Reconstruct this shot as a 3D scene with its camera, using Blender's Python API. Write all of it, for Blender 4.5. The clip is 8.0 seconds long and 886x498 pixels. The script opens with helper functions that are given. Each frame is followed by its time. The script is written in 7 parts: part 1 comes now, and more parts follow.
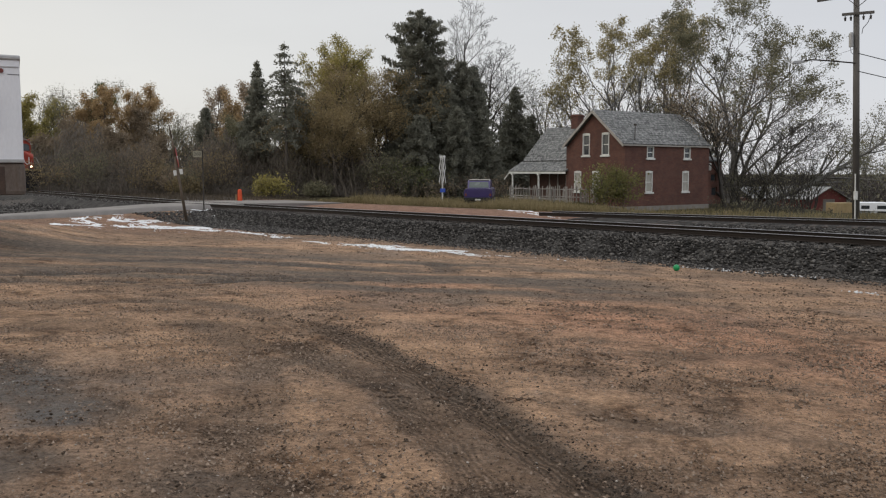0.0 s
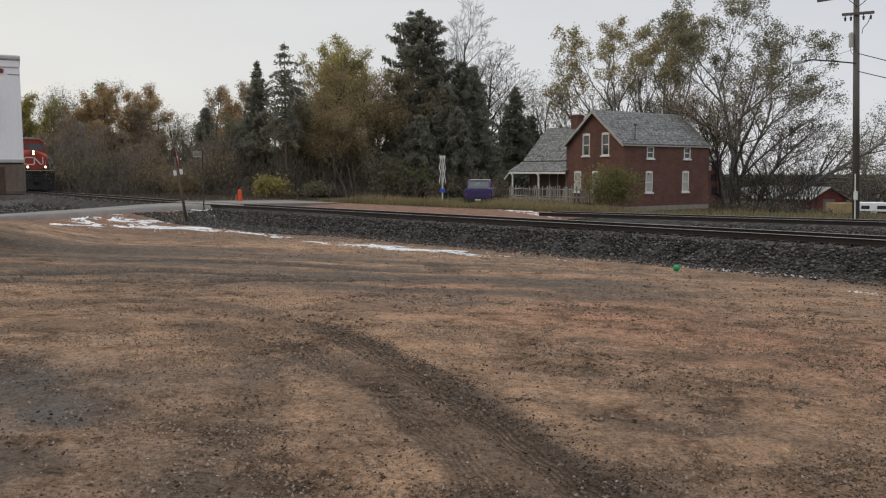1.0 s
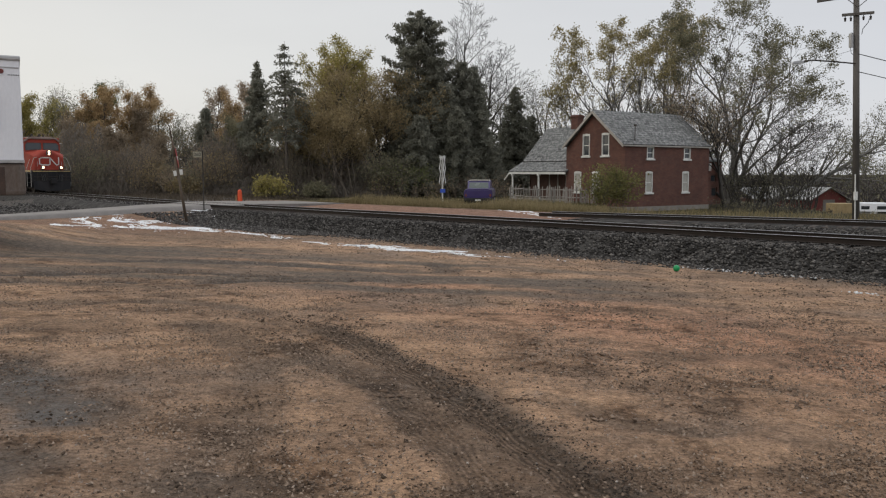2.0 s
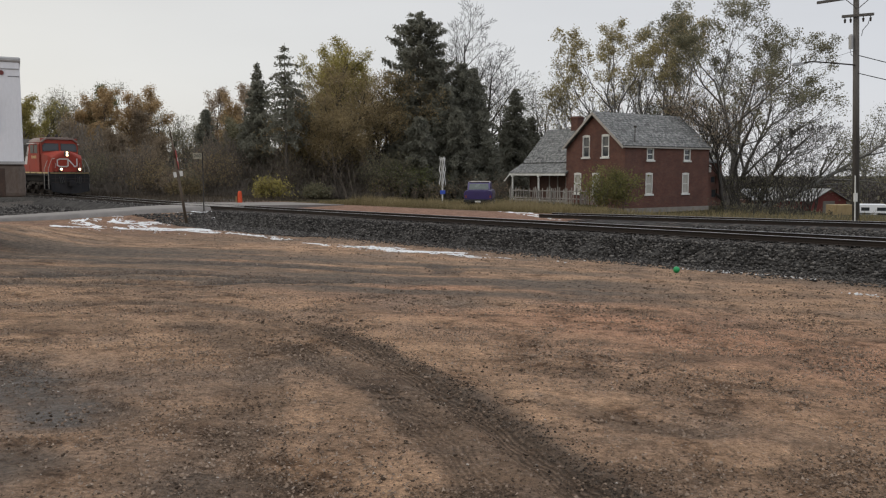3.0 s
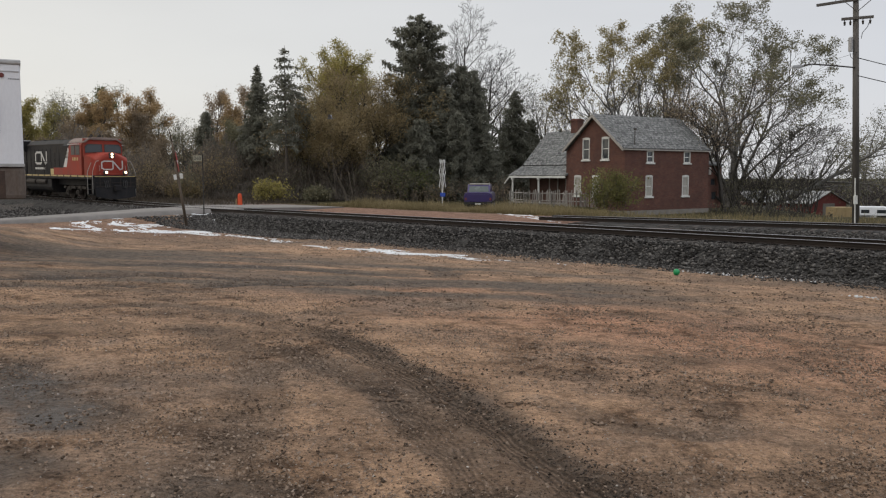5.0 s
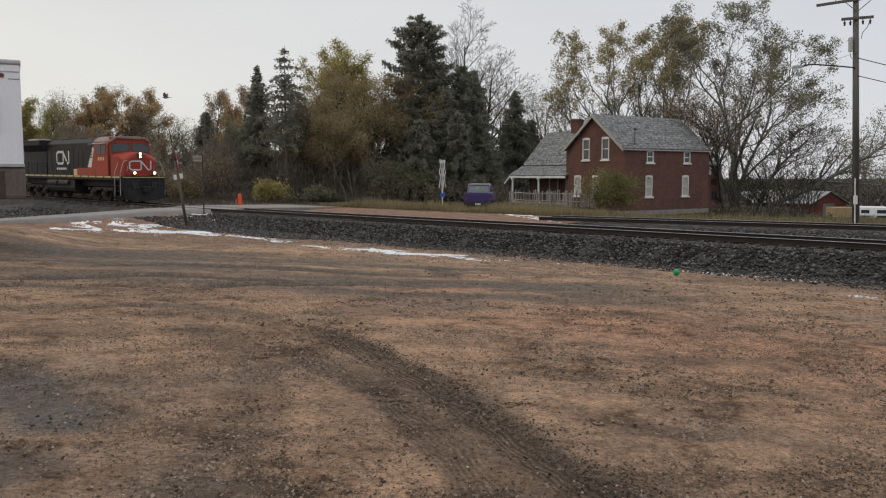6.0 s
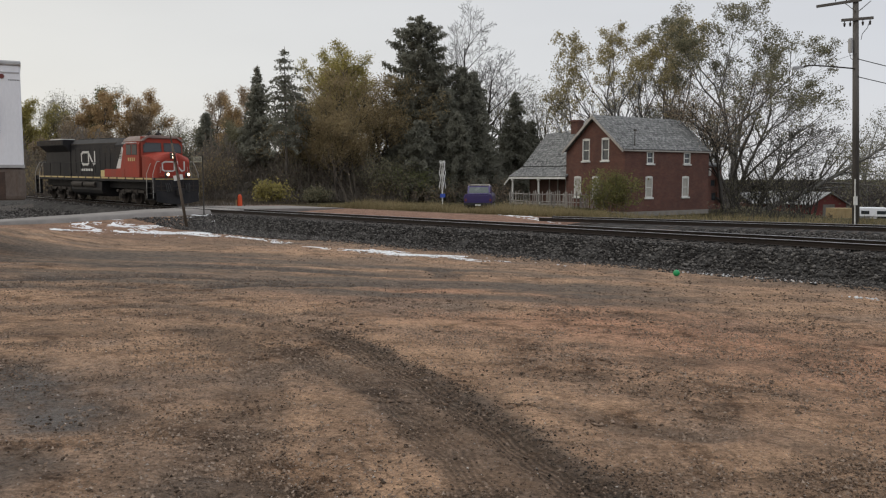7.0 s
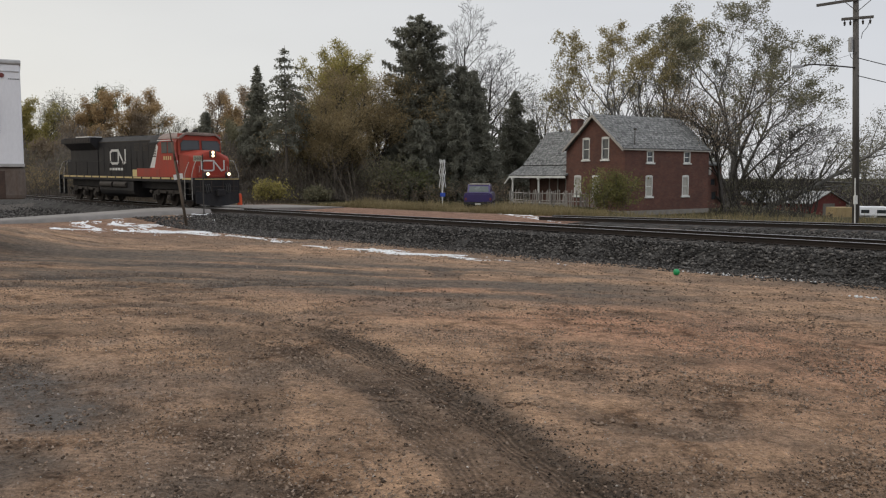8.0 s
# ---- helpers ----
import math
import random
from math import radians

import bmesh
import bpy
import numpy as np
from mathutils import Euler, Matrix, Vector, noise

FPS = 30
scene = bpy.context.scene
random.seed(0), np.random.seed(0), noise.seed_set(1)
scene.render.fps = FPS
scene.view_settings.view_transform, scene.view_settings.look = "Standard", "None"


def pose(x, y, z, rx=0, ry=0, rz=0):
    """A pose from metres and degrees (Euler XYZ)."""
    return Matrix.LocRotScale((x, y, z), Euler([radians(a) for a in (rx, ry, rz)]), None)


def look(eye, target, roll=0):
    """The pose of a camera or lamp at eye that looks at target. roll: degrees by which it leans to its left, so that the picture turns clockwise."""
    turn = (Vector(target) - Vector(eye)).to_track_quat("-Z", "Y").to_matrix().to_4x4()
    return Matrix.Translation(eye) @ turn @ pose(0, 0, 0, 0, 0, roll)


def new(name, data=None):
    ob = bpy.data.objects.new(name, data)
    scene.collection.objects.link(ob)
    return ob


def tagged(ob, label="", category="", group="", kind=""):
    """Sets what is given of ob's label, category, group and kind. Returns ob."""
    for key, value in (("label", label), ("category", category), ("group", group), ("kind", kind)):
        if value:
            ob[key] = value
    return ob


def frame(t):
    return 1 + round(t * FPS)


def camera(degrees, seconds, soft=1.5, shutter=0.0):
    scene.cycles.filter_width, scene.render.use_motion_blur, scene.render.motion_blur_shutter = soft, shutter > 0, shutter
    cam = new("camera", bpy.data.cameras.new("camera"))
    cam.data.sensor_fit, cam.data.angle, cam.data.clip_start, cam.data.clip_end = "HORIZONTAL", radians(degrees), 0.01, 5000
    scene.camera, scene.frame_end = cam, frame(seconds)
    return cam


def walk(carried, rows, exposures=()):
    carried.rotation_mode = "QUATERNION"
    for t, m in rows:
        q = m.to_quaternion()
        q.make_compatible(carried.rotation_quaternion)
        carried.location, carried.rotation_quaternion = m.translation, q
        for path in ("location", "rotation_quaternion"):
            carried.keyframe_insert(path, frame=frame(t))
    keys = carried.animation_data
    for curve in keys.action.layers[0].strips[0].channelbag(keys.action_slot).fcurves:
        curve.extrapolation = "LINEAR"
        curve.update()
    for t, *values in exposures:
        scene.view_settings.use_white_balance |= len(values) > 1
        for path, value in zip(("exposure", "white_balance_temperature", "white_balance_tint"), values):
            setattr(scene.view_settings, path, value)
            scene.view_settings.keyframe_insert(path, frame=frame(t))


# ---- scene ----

# ---- camera: a long look along the yard, tilting up by a hair ----
FOCAL = 1450.0
cam = camera(math.degrees(2 * math.atan(784 / FOCAL)), 8.0, soft=1.2)
EYE = 1.6


def tilt(drop):
    return pose(0, 0, EYE, 90 - math.degrees(math.atan((138.0 - drop) / FOCAL)), 0, 0)


TILTS = [(0.0, 0.0), (0.5, 0.0), (1.0, 0.2), (1.5, 0.3), (2.2, 1.2), (3.0, 3.3), (3.5, 4.7), (4.0, 6.2), (4.5, 7.4),
         (5.2, 7.6), (6.0, 7.8), (6.5, 9.2), (7.0, 9.4), (7.5, 10.6), (8.0, 7.7)]
walk(cam, [(t, tilt(d)) for t, d in TILTS])

# the railway: p runs across the track, q along it (away, to the left)
NV = Vector((0.696, 0.718)).normalized()
UV = Vector((-NV.y, NV.x))
TRACK_P = 25.55
SIDING_P, SIDING_Q, SIDING_TURN = 34.6, 9.7, 12.8
RAIL_Z = -0.30
TRACK_DEG = math.degrees(math.atan2(UV.y, UV.x))


GRADE, GRADE_Q = 0.0095, 46.0


def rise(q):
    """How far the line has climbed at q: level by the house, a slight grade beyond the crossing."""
    return GRADE * np.maximum(0.0, np.asarray(q, float) - GRADE_Q)


def pq(p, q, z=0.0):
    return Vector((NV.x * p + UV.x * q, NV.y * p + UV.y * q, z))


# ---- sky and sun ----
world = bpy.data.worlds.new("overcast")
scene.world = world
world.use_nodes = True
wn, wl = world.node_tree.nodes, world.node_tree.links
wn.clear()
w_out = wn.new("ShaderNodeOutputWorld")
w_bg = wn.new("ShaderNodeBackground")
w_co = wn.new("ShaderNodeTexCoord")
w_sep = wn.new("ShaderNodeSeparateXYZ")
w_ramp = wn.new("ShaderNodeValToRGB")
w_sky = wn.new("ShaderNodeTexSky")
w_sky.sky_type = "NISHITA"
w_sky.sun_disc = False
w_sky.sun_elevation = radians(24)
w_sky.sun_rotation = radians(-70)
w_sky.dust_density = 4.0
w_cloud = wn.new("ShaderNodeTexNoise")
w_cloud.inputs["Scale"].default_value = 2.2
w_cloud.inputs["Detail"].default_value = 5.0
w_map = wn.new("ShaderNodeMapping")
w_map.inputs["Scale"].default_value = (1.0, 1.0, 3.5)
w_cr = wn.new("ShaderNodeMapRange")
w_cr.inputs["To Min"].default_value = 0.90
w_cr.inputs["To Max"].default_value = 1.09
w_mul = wn.new("ShaderNodeVectorMath")
w_mul.operation = "SCALE"
w_side = wn.new("ShaderNodeMapRange")
w_side.inputs["From Min"].default_value = -0.75
w_side.inputs["From Max"].default_value = 0.65
w_tint = wn.new("ShaderNodeMix")
w_tint.data_type = "RGBA"
w_tint.inputs["A"].default_value = (1.13, 1.10, 1.03, 1)
w_tint.inputs["B"].default_value = (0.97, 0.985, 1.05, 1)
w_mt = wn.new("ShaderNodeVectorMath")
w_mt.operation = "MULTIPLY"
w_skys = wn.new("ShaderNodeVectorMath")
w_skys.operation = "SCALE"
w_skys.inputs["Scale"].default_value = 0.010
w_add = wn.new("ShaderNodeVectorMath")
w_add.operation = "ADD"
els = w_ramp.color_ramp.elements
els[0].position, els[0].color = 0.0, (0.69, 0.69, 0.68, 1)
els[1].position, els[1].color = 1.0, (1.25, 1.27, 1.30, 1)
e = els.new(0.12)
e.color = (0.66, 0.67, 0.675, 1)
e = els.new(0.30)
e.color = (0.60, 0.61, 0.625, 1)
e = els.new(0.55)
e.color = (1.05, 1.07, 1.09, 1)
wl.new(w_co.outputs["Generated"], w_sep.inputs[0])
wl.new(w_sep.outputs["Z"], w_ramp.inputs["Fac"])
wl.new(w_co.outputs["Generated"], w_map.inputs["Vector"])
wl.new(w_map.outputs[0], w_cloud.inputs["Vector"])
wl.new(w_cloud.outputs["Fac"], w_cr.inputs["Value"])
wl.new(w_ramp.outputs["Color"], w_mul.inputs[0])
wl.new(w_cr.outputs[0], w_mul.inputs["Scale"])
wl.new(w_sep.outputs["X"], w_side.inputs["Value"])
wl.new(w_side.outputs[0], w_tint.inputs["Factor"])
wl.new(w_mul.outputs[0], w_mt.inputs[0])
wl.new(w_tint.outputs["Result"], w_mt.inputs[1])
wl.new(w_sky.outputs["Color"], w_skys.inputs[0])
wl.new(w_mt.outputs[0], w_add.inputs[0])
wl.new(w_skys.outputs[0], w_add.inputs[1])
wl.new(w_add.outputs[0], w_bg.inputs["Color"])
w_bg.inputs["Strength"].default_value = 1.0
wl.new(w_bg.outputs[0], w_out.inputs[0])

sun = new("sun", bpy.data.lights.new("sun", "SUN"))
sun.data.energy = 0.35
sun.data.angle = radians(25)
sun.data.color = (1.0, 0.95, 0.88)
sun.matrix_world = look((-40, -10, 34), (0, 12, 0))
scene.view_settings.exposure = 0.0


# ---- materials ----
def nodes_of(name):
    m = bpy.data.materials.new(name)
    m.use_nodes = True
    nt = m.node_tree
    return m, nt.nodes, nt.links, nt.nodes["Principled BSDF"]


def add_noise(N, L, co, scale, detail=4.0, rough=0.6):
    n = N.new("ShaderNodeTexNoise")
    n.inputs["Scale"].default_value = scale
    n.inputs["Detail"].default_value = detail
    n.inputs["Roughness"].default_value = rough
    L.new(co, n.inputs["Vector"])
    return n.outputs["Fac"]


def ramp(N, L, fac, stops):
    r = N.new("ShaderNodeValToRGB")
    e = r.color_ramp.elements
    e[0].position, e[0].color = stops[0][0], (*stops[0][1], 1)
    e[1].position, e[1].color = stops[-1][0], (*stops[-1][1], 1)
    for pos, c in stops[1:-1]:
        k = e.new(pos)
        k.color = (*c, 1)
    L.new(fac, r.inputs["Fac"])
    return r.outputs["Color"]


def blend(N, L, fac, a, b, mode="MIX"):
    m = N.new("ShaderNodeMix")
    m.data_type = "RGBA"
    m.blend_type = mode
    for sock, v in (("Factor", fac), ("A", a), ("B", b)):
        s = m.inputs[sock]
        if isinstance(v, (int, float)):
            s.default_value = v
        elif isinstance(v, tuple):
            s.default_value = (*v, 1)
        else:
            L.new(v, s)
    return m.outputs["Result"]


def maths(N, L, op, a, b=0.0, clamp=False):
    m = N.new("ShaderNodeMath")
    m.operation = op
    m.use_clamp = clamp
    for i, v in enumerate((a, b)):
        if isinstance(v, (int, float)):
            m.inputs[i].default_value = v
        else:
            L.new(v, m.inputs[i])
    return m.outputs[0]


def bumped(N, L, bsdf, height, strength, dist=0.02):
    b = N.new("ShaderNodeBump")
    b.inputs["Strength"].default_value = strength
    b.inputs["Distance"].default_value = dist
    L.new(height, b.inputs["Height"])
    L.new(b.outputs[0], bsdf.inputs["Normal"])


def surface(name, c1, c2, scale=3.0, fine=40.0, rough=0.7, metal=0.0, bump=0.2, dist=0.01, dirt=None, dirt_amount=0.5,
            dirt_scale=1.2, spec=0.4, per_object=0.0, streak=1.0, coat=0.0):
    """Two tones in coarse and fine grain, with dirt in patches of its own."""
    m, N, L, b = nodes_of(name)
    tc = N.new("ShaderNodeTexCoord")
    mp = N.new("ShaderNodeMapping")
    mp.inputs["Scale"].default_value = (1, 1, 1 / streak)
    L.new(tc.outputs["Object"], mp.inputs["Vector"])
    co = mp.outputs[0]
    big = add_noise(N, L, co, scale)
    small = add_noise(N, L, co, fine, 3.0, 0.7)
    mixf = maths(N, L, "ADD", maths(N, L, "MULTIPLY", big, 0.6), maths(N, L, "MULTIPLY", small, 0.4))
    col = ramp(N, L, mixf, [(0.34, c1), (0.66, c2)])
    if dirt:
        d = add_noise(N, L, co, dirt_scale, 6.0, 0.65)
        df = maths(N, L, "MULTIPLY", maths(N, L, "SUBTRACT", d, 0.45, True), dirt_amount * 5.0, True)
        col = blend(N, L, df, col, dirt)
    if per_object:
        oi = N.new("ShaderNodeObjectInfo")
        hsv = N.new("ShaderNodeHueSaturation")
        L.new(maths(N, L, "ADD", maths(N, L, "MULTIPLY", oi.outputs["Random"], per_object), 1 - per_object / 2), hsv.inputs["Value"])
        L.new(col, hsv.inputs["Color"])
        col = hsv.outputs["Color"]
    L.new(col, b.inputs["Base Color"])
    L.new(maths(N, L, "ADD", maths(N, L, "MULTIPLY", big, 0.25), rough - 0.12, True), b.inputs["Roughness"])
    b.inputs["Metallic"].default_value = metal
    b.inputs["Specular IOR Level"].default_value = spec
    if coat:
        b.inputs["Coat Weight"].default_value = coat
        b.inputs["Coat Roughness"].default_value = 0.15
    if bump:
        bumped(N, L, b, small, bump, dist)
    return m


def leafy(name, c1, c2, c3):
    """Leaves that differ one by one."""
    m, N, L, b = nodes_of(name)
    g = N.new("ShaderNodeNewGeometry")
    c1 = tuple(a * 0.55 + b_ * 0.45 for a, b_ in zip(c1, c2))
    c3 = tuple(a * 0.60 + b_ * 0.40 for a, b_ in zip(c3, c2))
    col = ramp(N, L, g.outputs["Random Per Island"], [(0.0, c1), (0.5, c2), (1.0, c3)])
    tc = N.new("ShaderNodeTexCoord")
    n = add_noise(N, L, tc.outputs["Object"], 0.45, 3.0)
    hsv = N.new("ShaderNodeHueSaturation")
    L.new(maths(N, L, "ADD", maths(N, L, "MULTIPLY", n, 0.7), 0.68), hsv.inputs["Value"])
    L.new(col, hsv.inputs["Color"])
    hsv.inputs["Saturation"].default_value = 0.86
    L.new(hsv.outputs["Color"], b.inputs["Base Color"])
    b.inputs["Roughness"].default_value = 0.65
    b.inputs["Specular IOR Level"].default_value = 0.25
    # thin leaves let part of the light through
    tr = N.new("ShaderNodeBsdfTranslucent")
    L.new(hsv.outputs["Color"], tr.inputs["Color"])
    mx = N.new("ShaderNodeMixShader")
    mx.inputs["Fac"].default_value = 0.52
    L.new(b.outputs["BSDF"], mx.inputs[1])
    L.new(tr.outputs["BSDF"], mx.inputs[2])
    L.new(mx.outputs["Shader"], N["Material Output"].inputs["Surface"])
    return m


def glowing(name, colour, strength):
    m, N, L, b = nodes_of(name)
    b.inputs["Base Color"].default_value = (*colour, 1)
    b.inputs["Emission Color"].default_value = (*colour, 1)
    b.inputs["Emission Strength"].default_value = strength
    return m


def glassy(name, tint, rough=0.05):
    m, N, L, b = nodes_of(name)
    b.inputs["Base Color"].default_value = (*tint, 1)
    b.inputs["Roughness"].default_value = rough
    b.inputs["Specular IOR Level"].default_value = 0.7
    return m


# ---- mesh helpers ----
def part(name, bm, material, parent, label="", smooth=False):
    me = bpy.data.meshes.new(name)
    bm.to_mesh(me)
    bm.free()
    return finish(name, me, material, parent, label, smooth)


def finish(name, me, material, parent, label="", smooth=False):
    for m in material if isinstance(material, (list, tuple)) else [material]:
        me.materials.append(m)
    if smooth:
        me.polygons.foreach_set("use_smooth", [True] * len(me.polygons))
    ob = new(name, me)
    if parent:
        ob.parent = parent
    if label:
        ob["label"] = label
    return ob


def raw_part(name, verts, faces, material, parent=None, label="", smooth=False):
    me = bpy.data.meshes.new(name)
    me.from_pydata(verts, [], faces)
    me.update()
    return finish(name, me, material, parent, label, smooth)


def array_mesh(name, verts, quads):
    """A mesh from numpy arrays of points and of four (or three) corners."""
    k = quads.shape[1]
    me = bpy.data.meshes.new(name)
    me.vertices.add(len(verts))
    me.vertices.foreach_set("co", np.ascontiguousarray(verts, dtype=np.float32).ravel())
    me.loops.add(quads.size)
    me.loops.foreach_set("vertex_index", np.ascontiguousarray(quads, dtype=np.int32).ravel())
    me.polygons.add(len(quads))
    me.polygons.foreach_set("loop_start", np.arange(0, quads.size, k, dtype=np.int32))
    me.update(calc_edges=True)
    me.validate()
    return me


def thing(name, m, label, category, group="", kind=""):
    ob = new(name)
    ob.matrix_world = m
    ob.empty_display_size = 0.2
    return tagged(ob, label, category, group, kind)


def box(bm, lo, hi, bevel=0.0, m=None):
    r = bmesh.ops.create_cube(bm, size=1.0)
    vs = r["verts"]
    for v in vs:
        v.co = Vector([lo[i] + (v.co[i] + 0.5) * (hi[i] - lo[i]) for i in range(3)])
    if m is not None:
        bmesh.ops.transform(bm, matrix=m, verts=vs)
    if bevel:
        es = list({e for v in vs for e in v.link_edges})
        bmesh.ops.bevel(bm, geom=es, offset=bevel, segments=2, affect="EDGES", profile=0.6)


def rod(bm, a, b, r1, r2=None, seg=8, caps=True):
    a, b = Vector(a), Vector(b)
    d = b - a
    m = Matrix.Translation((a + b) / 2) @ d.to_track_quat("Z", "Y").to_matrix().to_4x4()
    bmesh.ops.create_cone(bm, cap_ends=caps, segments=seg, radius1=r1, radius2=r1 if r2 is None else r2, depth=d.length, matrix=m)


def bent(bm, pts, r, seg=6):
    for a, b in zip(pts[:-1], pts[1:]):
        rod(bm, a, b, r, r, seg)
    for p in pts[1:-1]:
        bmesh.ops.create_icosphere(bm, subdivisions=1, radius=r, matrix=Matrix.Translation(p))


def prism(bm, outline, lo, hi, axis="y", bevel=0.0):
    """Extrudes a closed outline in the two other axes along one axis."""
    def at(a, b, c):
        return {"x": (c, a, b), "y": (a, c, b), "z": (a, b, c)}[axis]
    v0 = [bm.verts.new(at(a, b, lo)) for a, b in outline]
    v1 = [bm.verts.new(at(a, b, hi)) for a, b in outline]
    fs = [bm.faces.new(v0), bm.faces.new(list(reversed(v1)))]
    n = len(outline)
    for i in range(n):
        fs.append(bm.faces.new((v0[(i + 1) % n], v0[i], v1[i], v1[(i + 1) % n])))
    bmesh.ops.recalc_face_normals(bm, faces=fs)
    if bevel:
        es = list({e for f in fs for e in f.edges})
        bmesh.ops.bevel(bm, geom=es, offset=bevel, segments=2, affect="EDGES", profile=0.6)


def BM():
    return bmesh.new()


# ---- ground ----
def sstep(a, b, x):
    t = np.clip((x - a) / (b - a), 0, 1)
    return t * t * (3 - 2 * t)


def ground_height(X, Y):
    """The lie of the land: a yard that falls to the track, the raised bed, and a dip beyond on the right."""
    X, Y = np.asarray(X, float), np.asarray(Y, float)
    p, q = NV.x * X + NV.y * Y, UV.x * X + UV.y * Y
    yard = -1.12 * np.clip(p / 21.4, -0.15, 1.0) + 0.5 * sstep(-10, -14, X) * sstep(34, 24, Y)
    bed = -0.62 + 0 * p
    z = yard + (bed - yard) * sstep(22.6, 24.2, p)
    # the road embankment at the crossing brings the yard up to the rails
    road = np.exp(-((q - ROAD_Q(p)) / 4.2) ** 2) * sstep(8, 23, p) * sstep(26, 23, p)
    z = z + (np.maximum(-0.50, yard) - z) * np.clip(road * 1.25, 0, 1)
    far = -0.72 - 0.4 * sstep(20, 8, q) * sstep(8, 4, X) - 0.65 * sstep(10.0, 14.0, X) * sstep(45, 54, Y)
    z = z + (far - z) * sstep(36.4, 40.0, p)
    z = z + np.minimum(rise(q), 0.8) * sstep(12, 21, p)
    valley = -(sstep(19, 70, X - 0.08 * Y) * 7.0) * sstep(38, 62, p)
    z = z + valley - 9.0 * sstep(150, 420, np.hypot(X, Y)) * sstep(-60, 120, X)
    return z


def ROAD_Q(p):
    """Where the road's centre line runs along the track."""
    return 44.5 + 0.35 * (p - 25.0) + 0.012 * (p - 25.0) ** 2


def gz(x, y):
    return float(ground_height(x, y))


def steps(spans):
    out = []
    for a, b, s in spans:
        out.append(np.arange(a, b, s))
    return np.concatenate(out)


def lattice(X, Y, seed):
    """Smooth value noise in 0..1 on a unit lattice."""
    xi, yi = np.floor(X).astype(np.int64), np.floor(Y).astype(np.int64)
    fx, fy = X - xi, Y - yi
    fx, fy = fx * fx * (3 - 2 * fx), fy * fy * (3 - 2 * fy)

    def h(a, b):
        k = (a * 374761393 + b * 668265263 + seed * 1442695041) & 0xFFFFFFFF
        k = ((k ^ (k >> 13)) * 1274126177) & 0xFFFFFFFF
        return ((k ^ (k >> 16)) & 0xFFFF) / 65535.0
    a, b, c, d = h(xi, yi), h(xi + 1, yi), h(xi, yi + 1), h(xi + 1, yi + 1)
    return (a * (1 - fx) + b * fx) * (1 - fy) + (c * (1 - fx) + d * fx) * fy


def fbm(X, Y, scale, octaves=4, seed=1, gain=0.55):
    """Fractal noise, about -1..1."""
    v, amp, tot = 0.0, 1.0, 0.0
    for k in range(octaves):
        f = scale * 2.03 ** k
        v = v + amp * (2 * lattice(X * f + 17.3 * k, Y * f - 9.1 * k, seed + k) - 1)
        tot += amp
        amp *= gain
    return v / tot * 1.6


def along(X, Y, pts):
    """Signed distance from a broken line, and the distance run along it."""
    best = np.full(X.shape, 1e9)
    side, run = np.zeros(X.shape), np.zeros(X.shape)
    total = 0.0
    for (x0, y0), (x1, y1) in zip(pts[:-1], pts[1:]):
        dx, dy = x1 - x0, y1 - y0
        L = math.hypot(dx, dy)
        t = np.clip(((X - x0) * dx + (Y - y0) * dy) / (L * L), 0, 1)
        ox, oy = X - x0 - t * dx, Y - y0 - t * dy
        d = np.hypot(ox, oy)
        s = np.sign(dx * oy - dy * ox)
        near = d < best
        best = np.where(near, d, best)
        side = np.where(near, s * d, side)
        run = np.where(near, total + t * L, run)
        total += L
    return side, run, total


def tiny(X, Y, s, seed=0.0):
    """Cheap smooth noise from a few crossed waves."""
    v = 0
    for k in range(1, 6):
        a = 2.399 * k + seed
        v = v + np.sin((X * math.cos(a) + Y * math.sin(a)) * s * (0.7 + 0.27 * k) + 1.7 * k + seed) / 5
    return v


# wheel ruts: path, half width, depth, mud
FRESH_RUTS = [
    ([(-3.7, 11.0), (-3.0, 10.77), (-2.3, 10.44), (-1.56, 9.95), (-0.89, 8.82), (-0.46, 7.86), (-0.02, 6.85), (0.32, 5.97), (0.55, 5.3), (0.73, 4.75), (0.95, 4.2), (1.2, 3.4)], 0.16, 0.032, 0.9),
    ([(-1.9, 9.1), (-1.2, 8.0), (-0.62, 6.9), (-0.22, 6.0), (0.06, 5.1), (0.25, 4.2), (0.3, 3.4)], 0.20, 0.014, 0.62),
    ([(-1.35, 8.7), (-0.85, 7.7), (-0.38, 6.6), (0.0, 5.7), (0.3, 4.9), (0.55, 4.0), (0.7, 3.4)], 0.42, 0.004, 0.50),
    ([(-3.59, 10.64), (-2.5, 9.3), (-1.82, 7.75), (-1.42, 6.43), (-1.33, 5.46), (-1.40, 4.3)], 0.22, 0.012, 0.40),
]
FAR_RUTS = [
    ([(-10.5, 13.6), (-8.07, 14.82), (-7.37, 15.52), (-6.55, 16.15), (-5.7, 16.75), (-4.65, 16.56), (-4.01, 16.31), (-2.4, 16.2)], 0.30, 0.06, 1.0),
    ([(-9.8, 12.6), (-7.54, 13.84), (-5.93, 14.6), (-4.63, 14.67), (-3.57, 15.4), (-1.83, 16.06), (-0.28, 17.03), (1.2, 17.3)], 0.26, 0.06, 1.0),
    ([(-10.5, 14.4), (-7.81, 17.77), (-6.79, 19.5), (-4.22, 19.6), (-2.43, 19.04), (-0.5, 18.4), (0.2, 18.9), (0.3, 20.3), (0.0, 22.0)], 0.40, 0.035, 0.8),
]
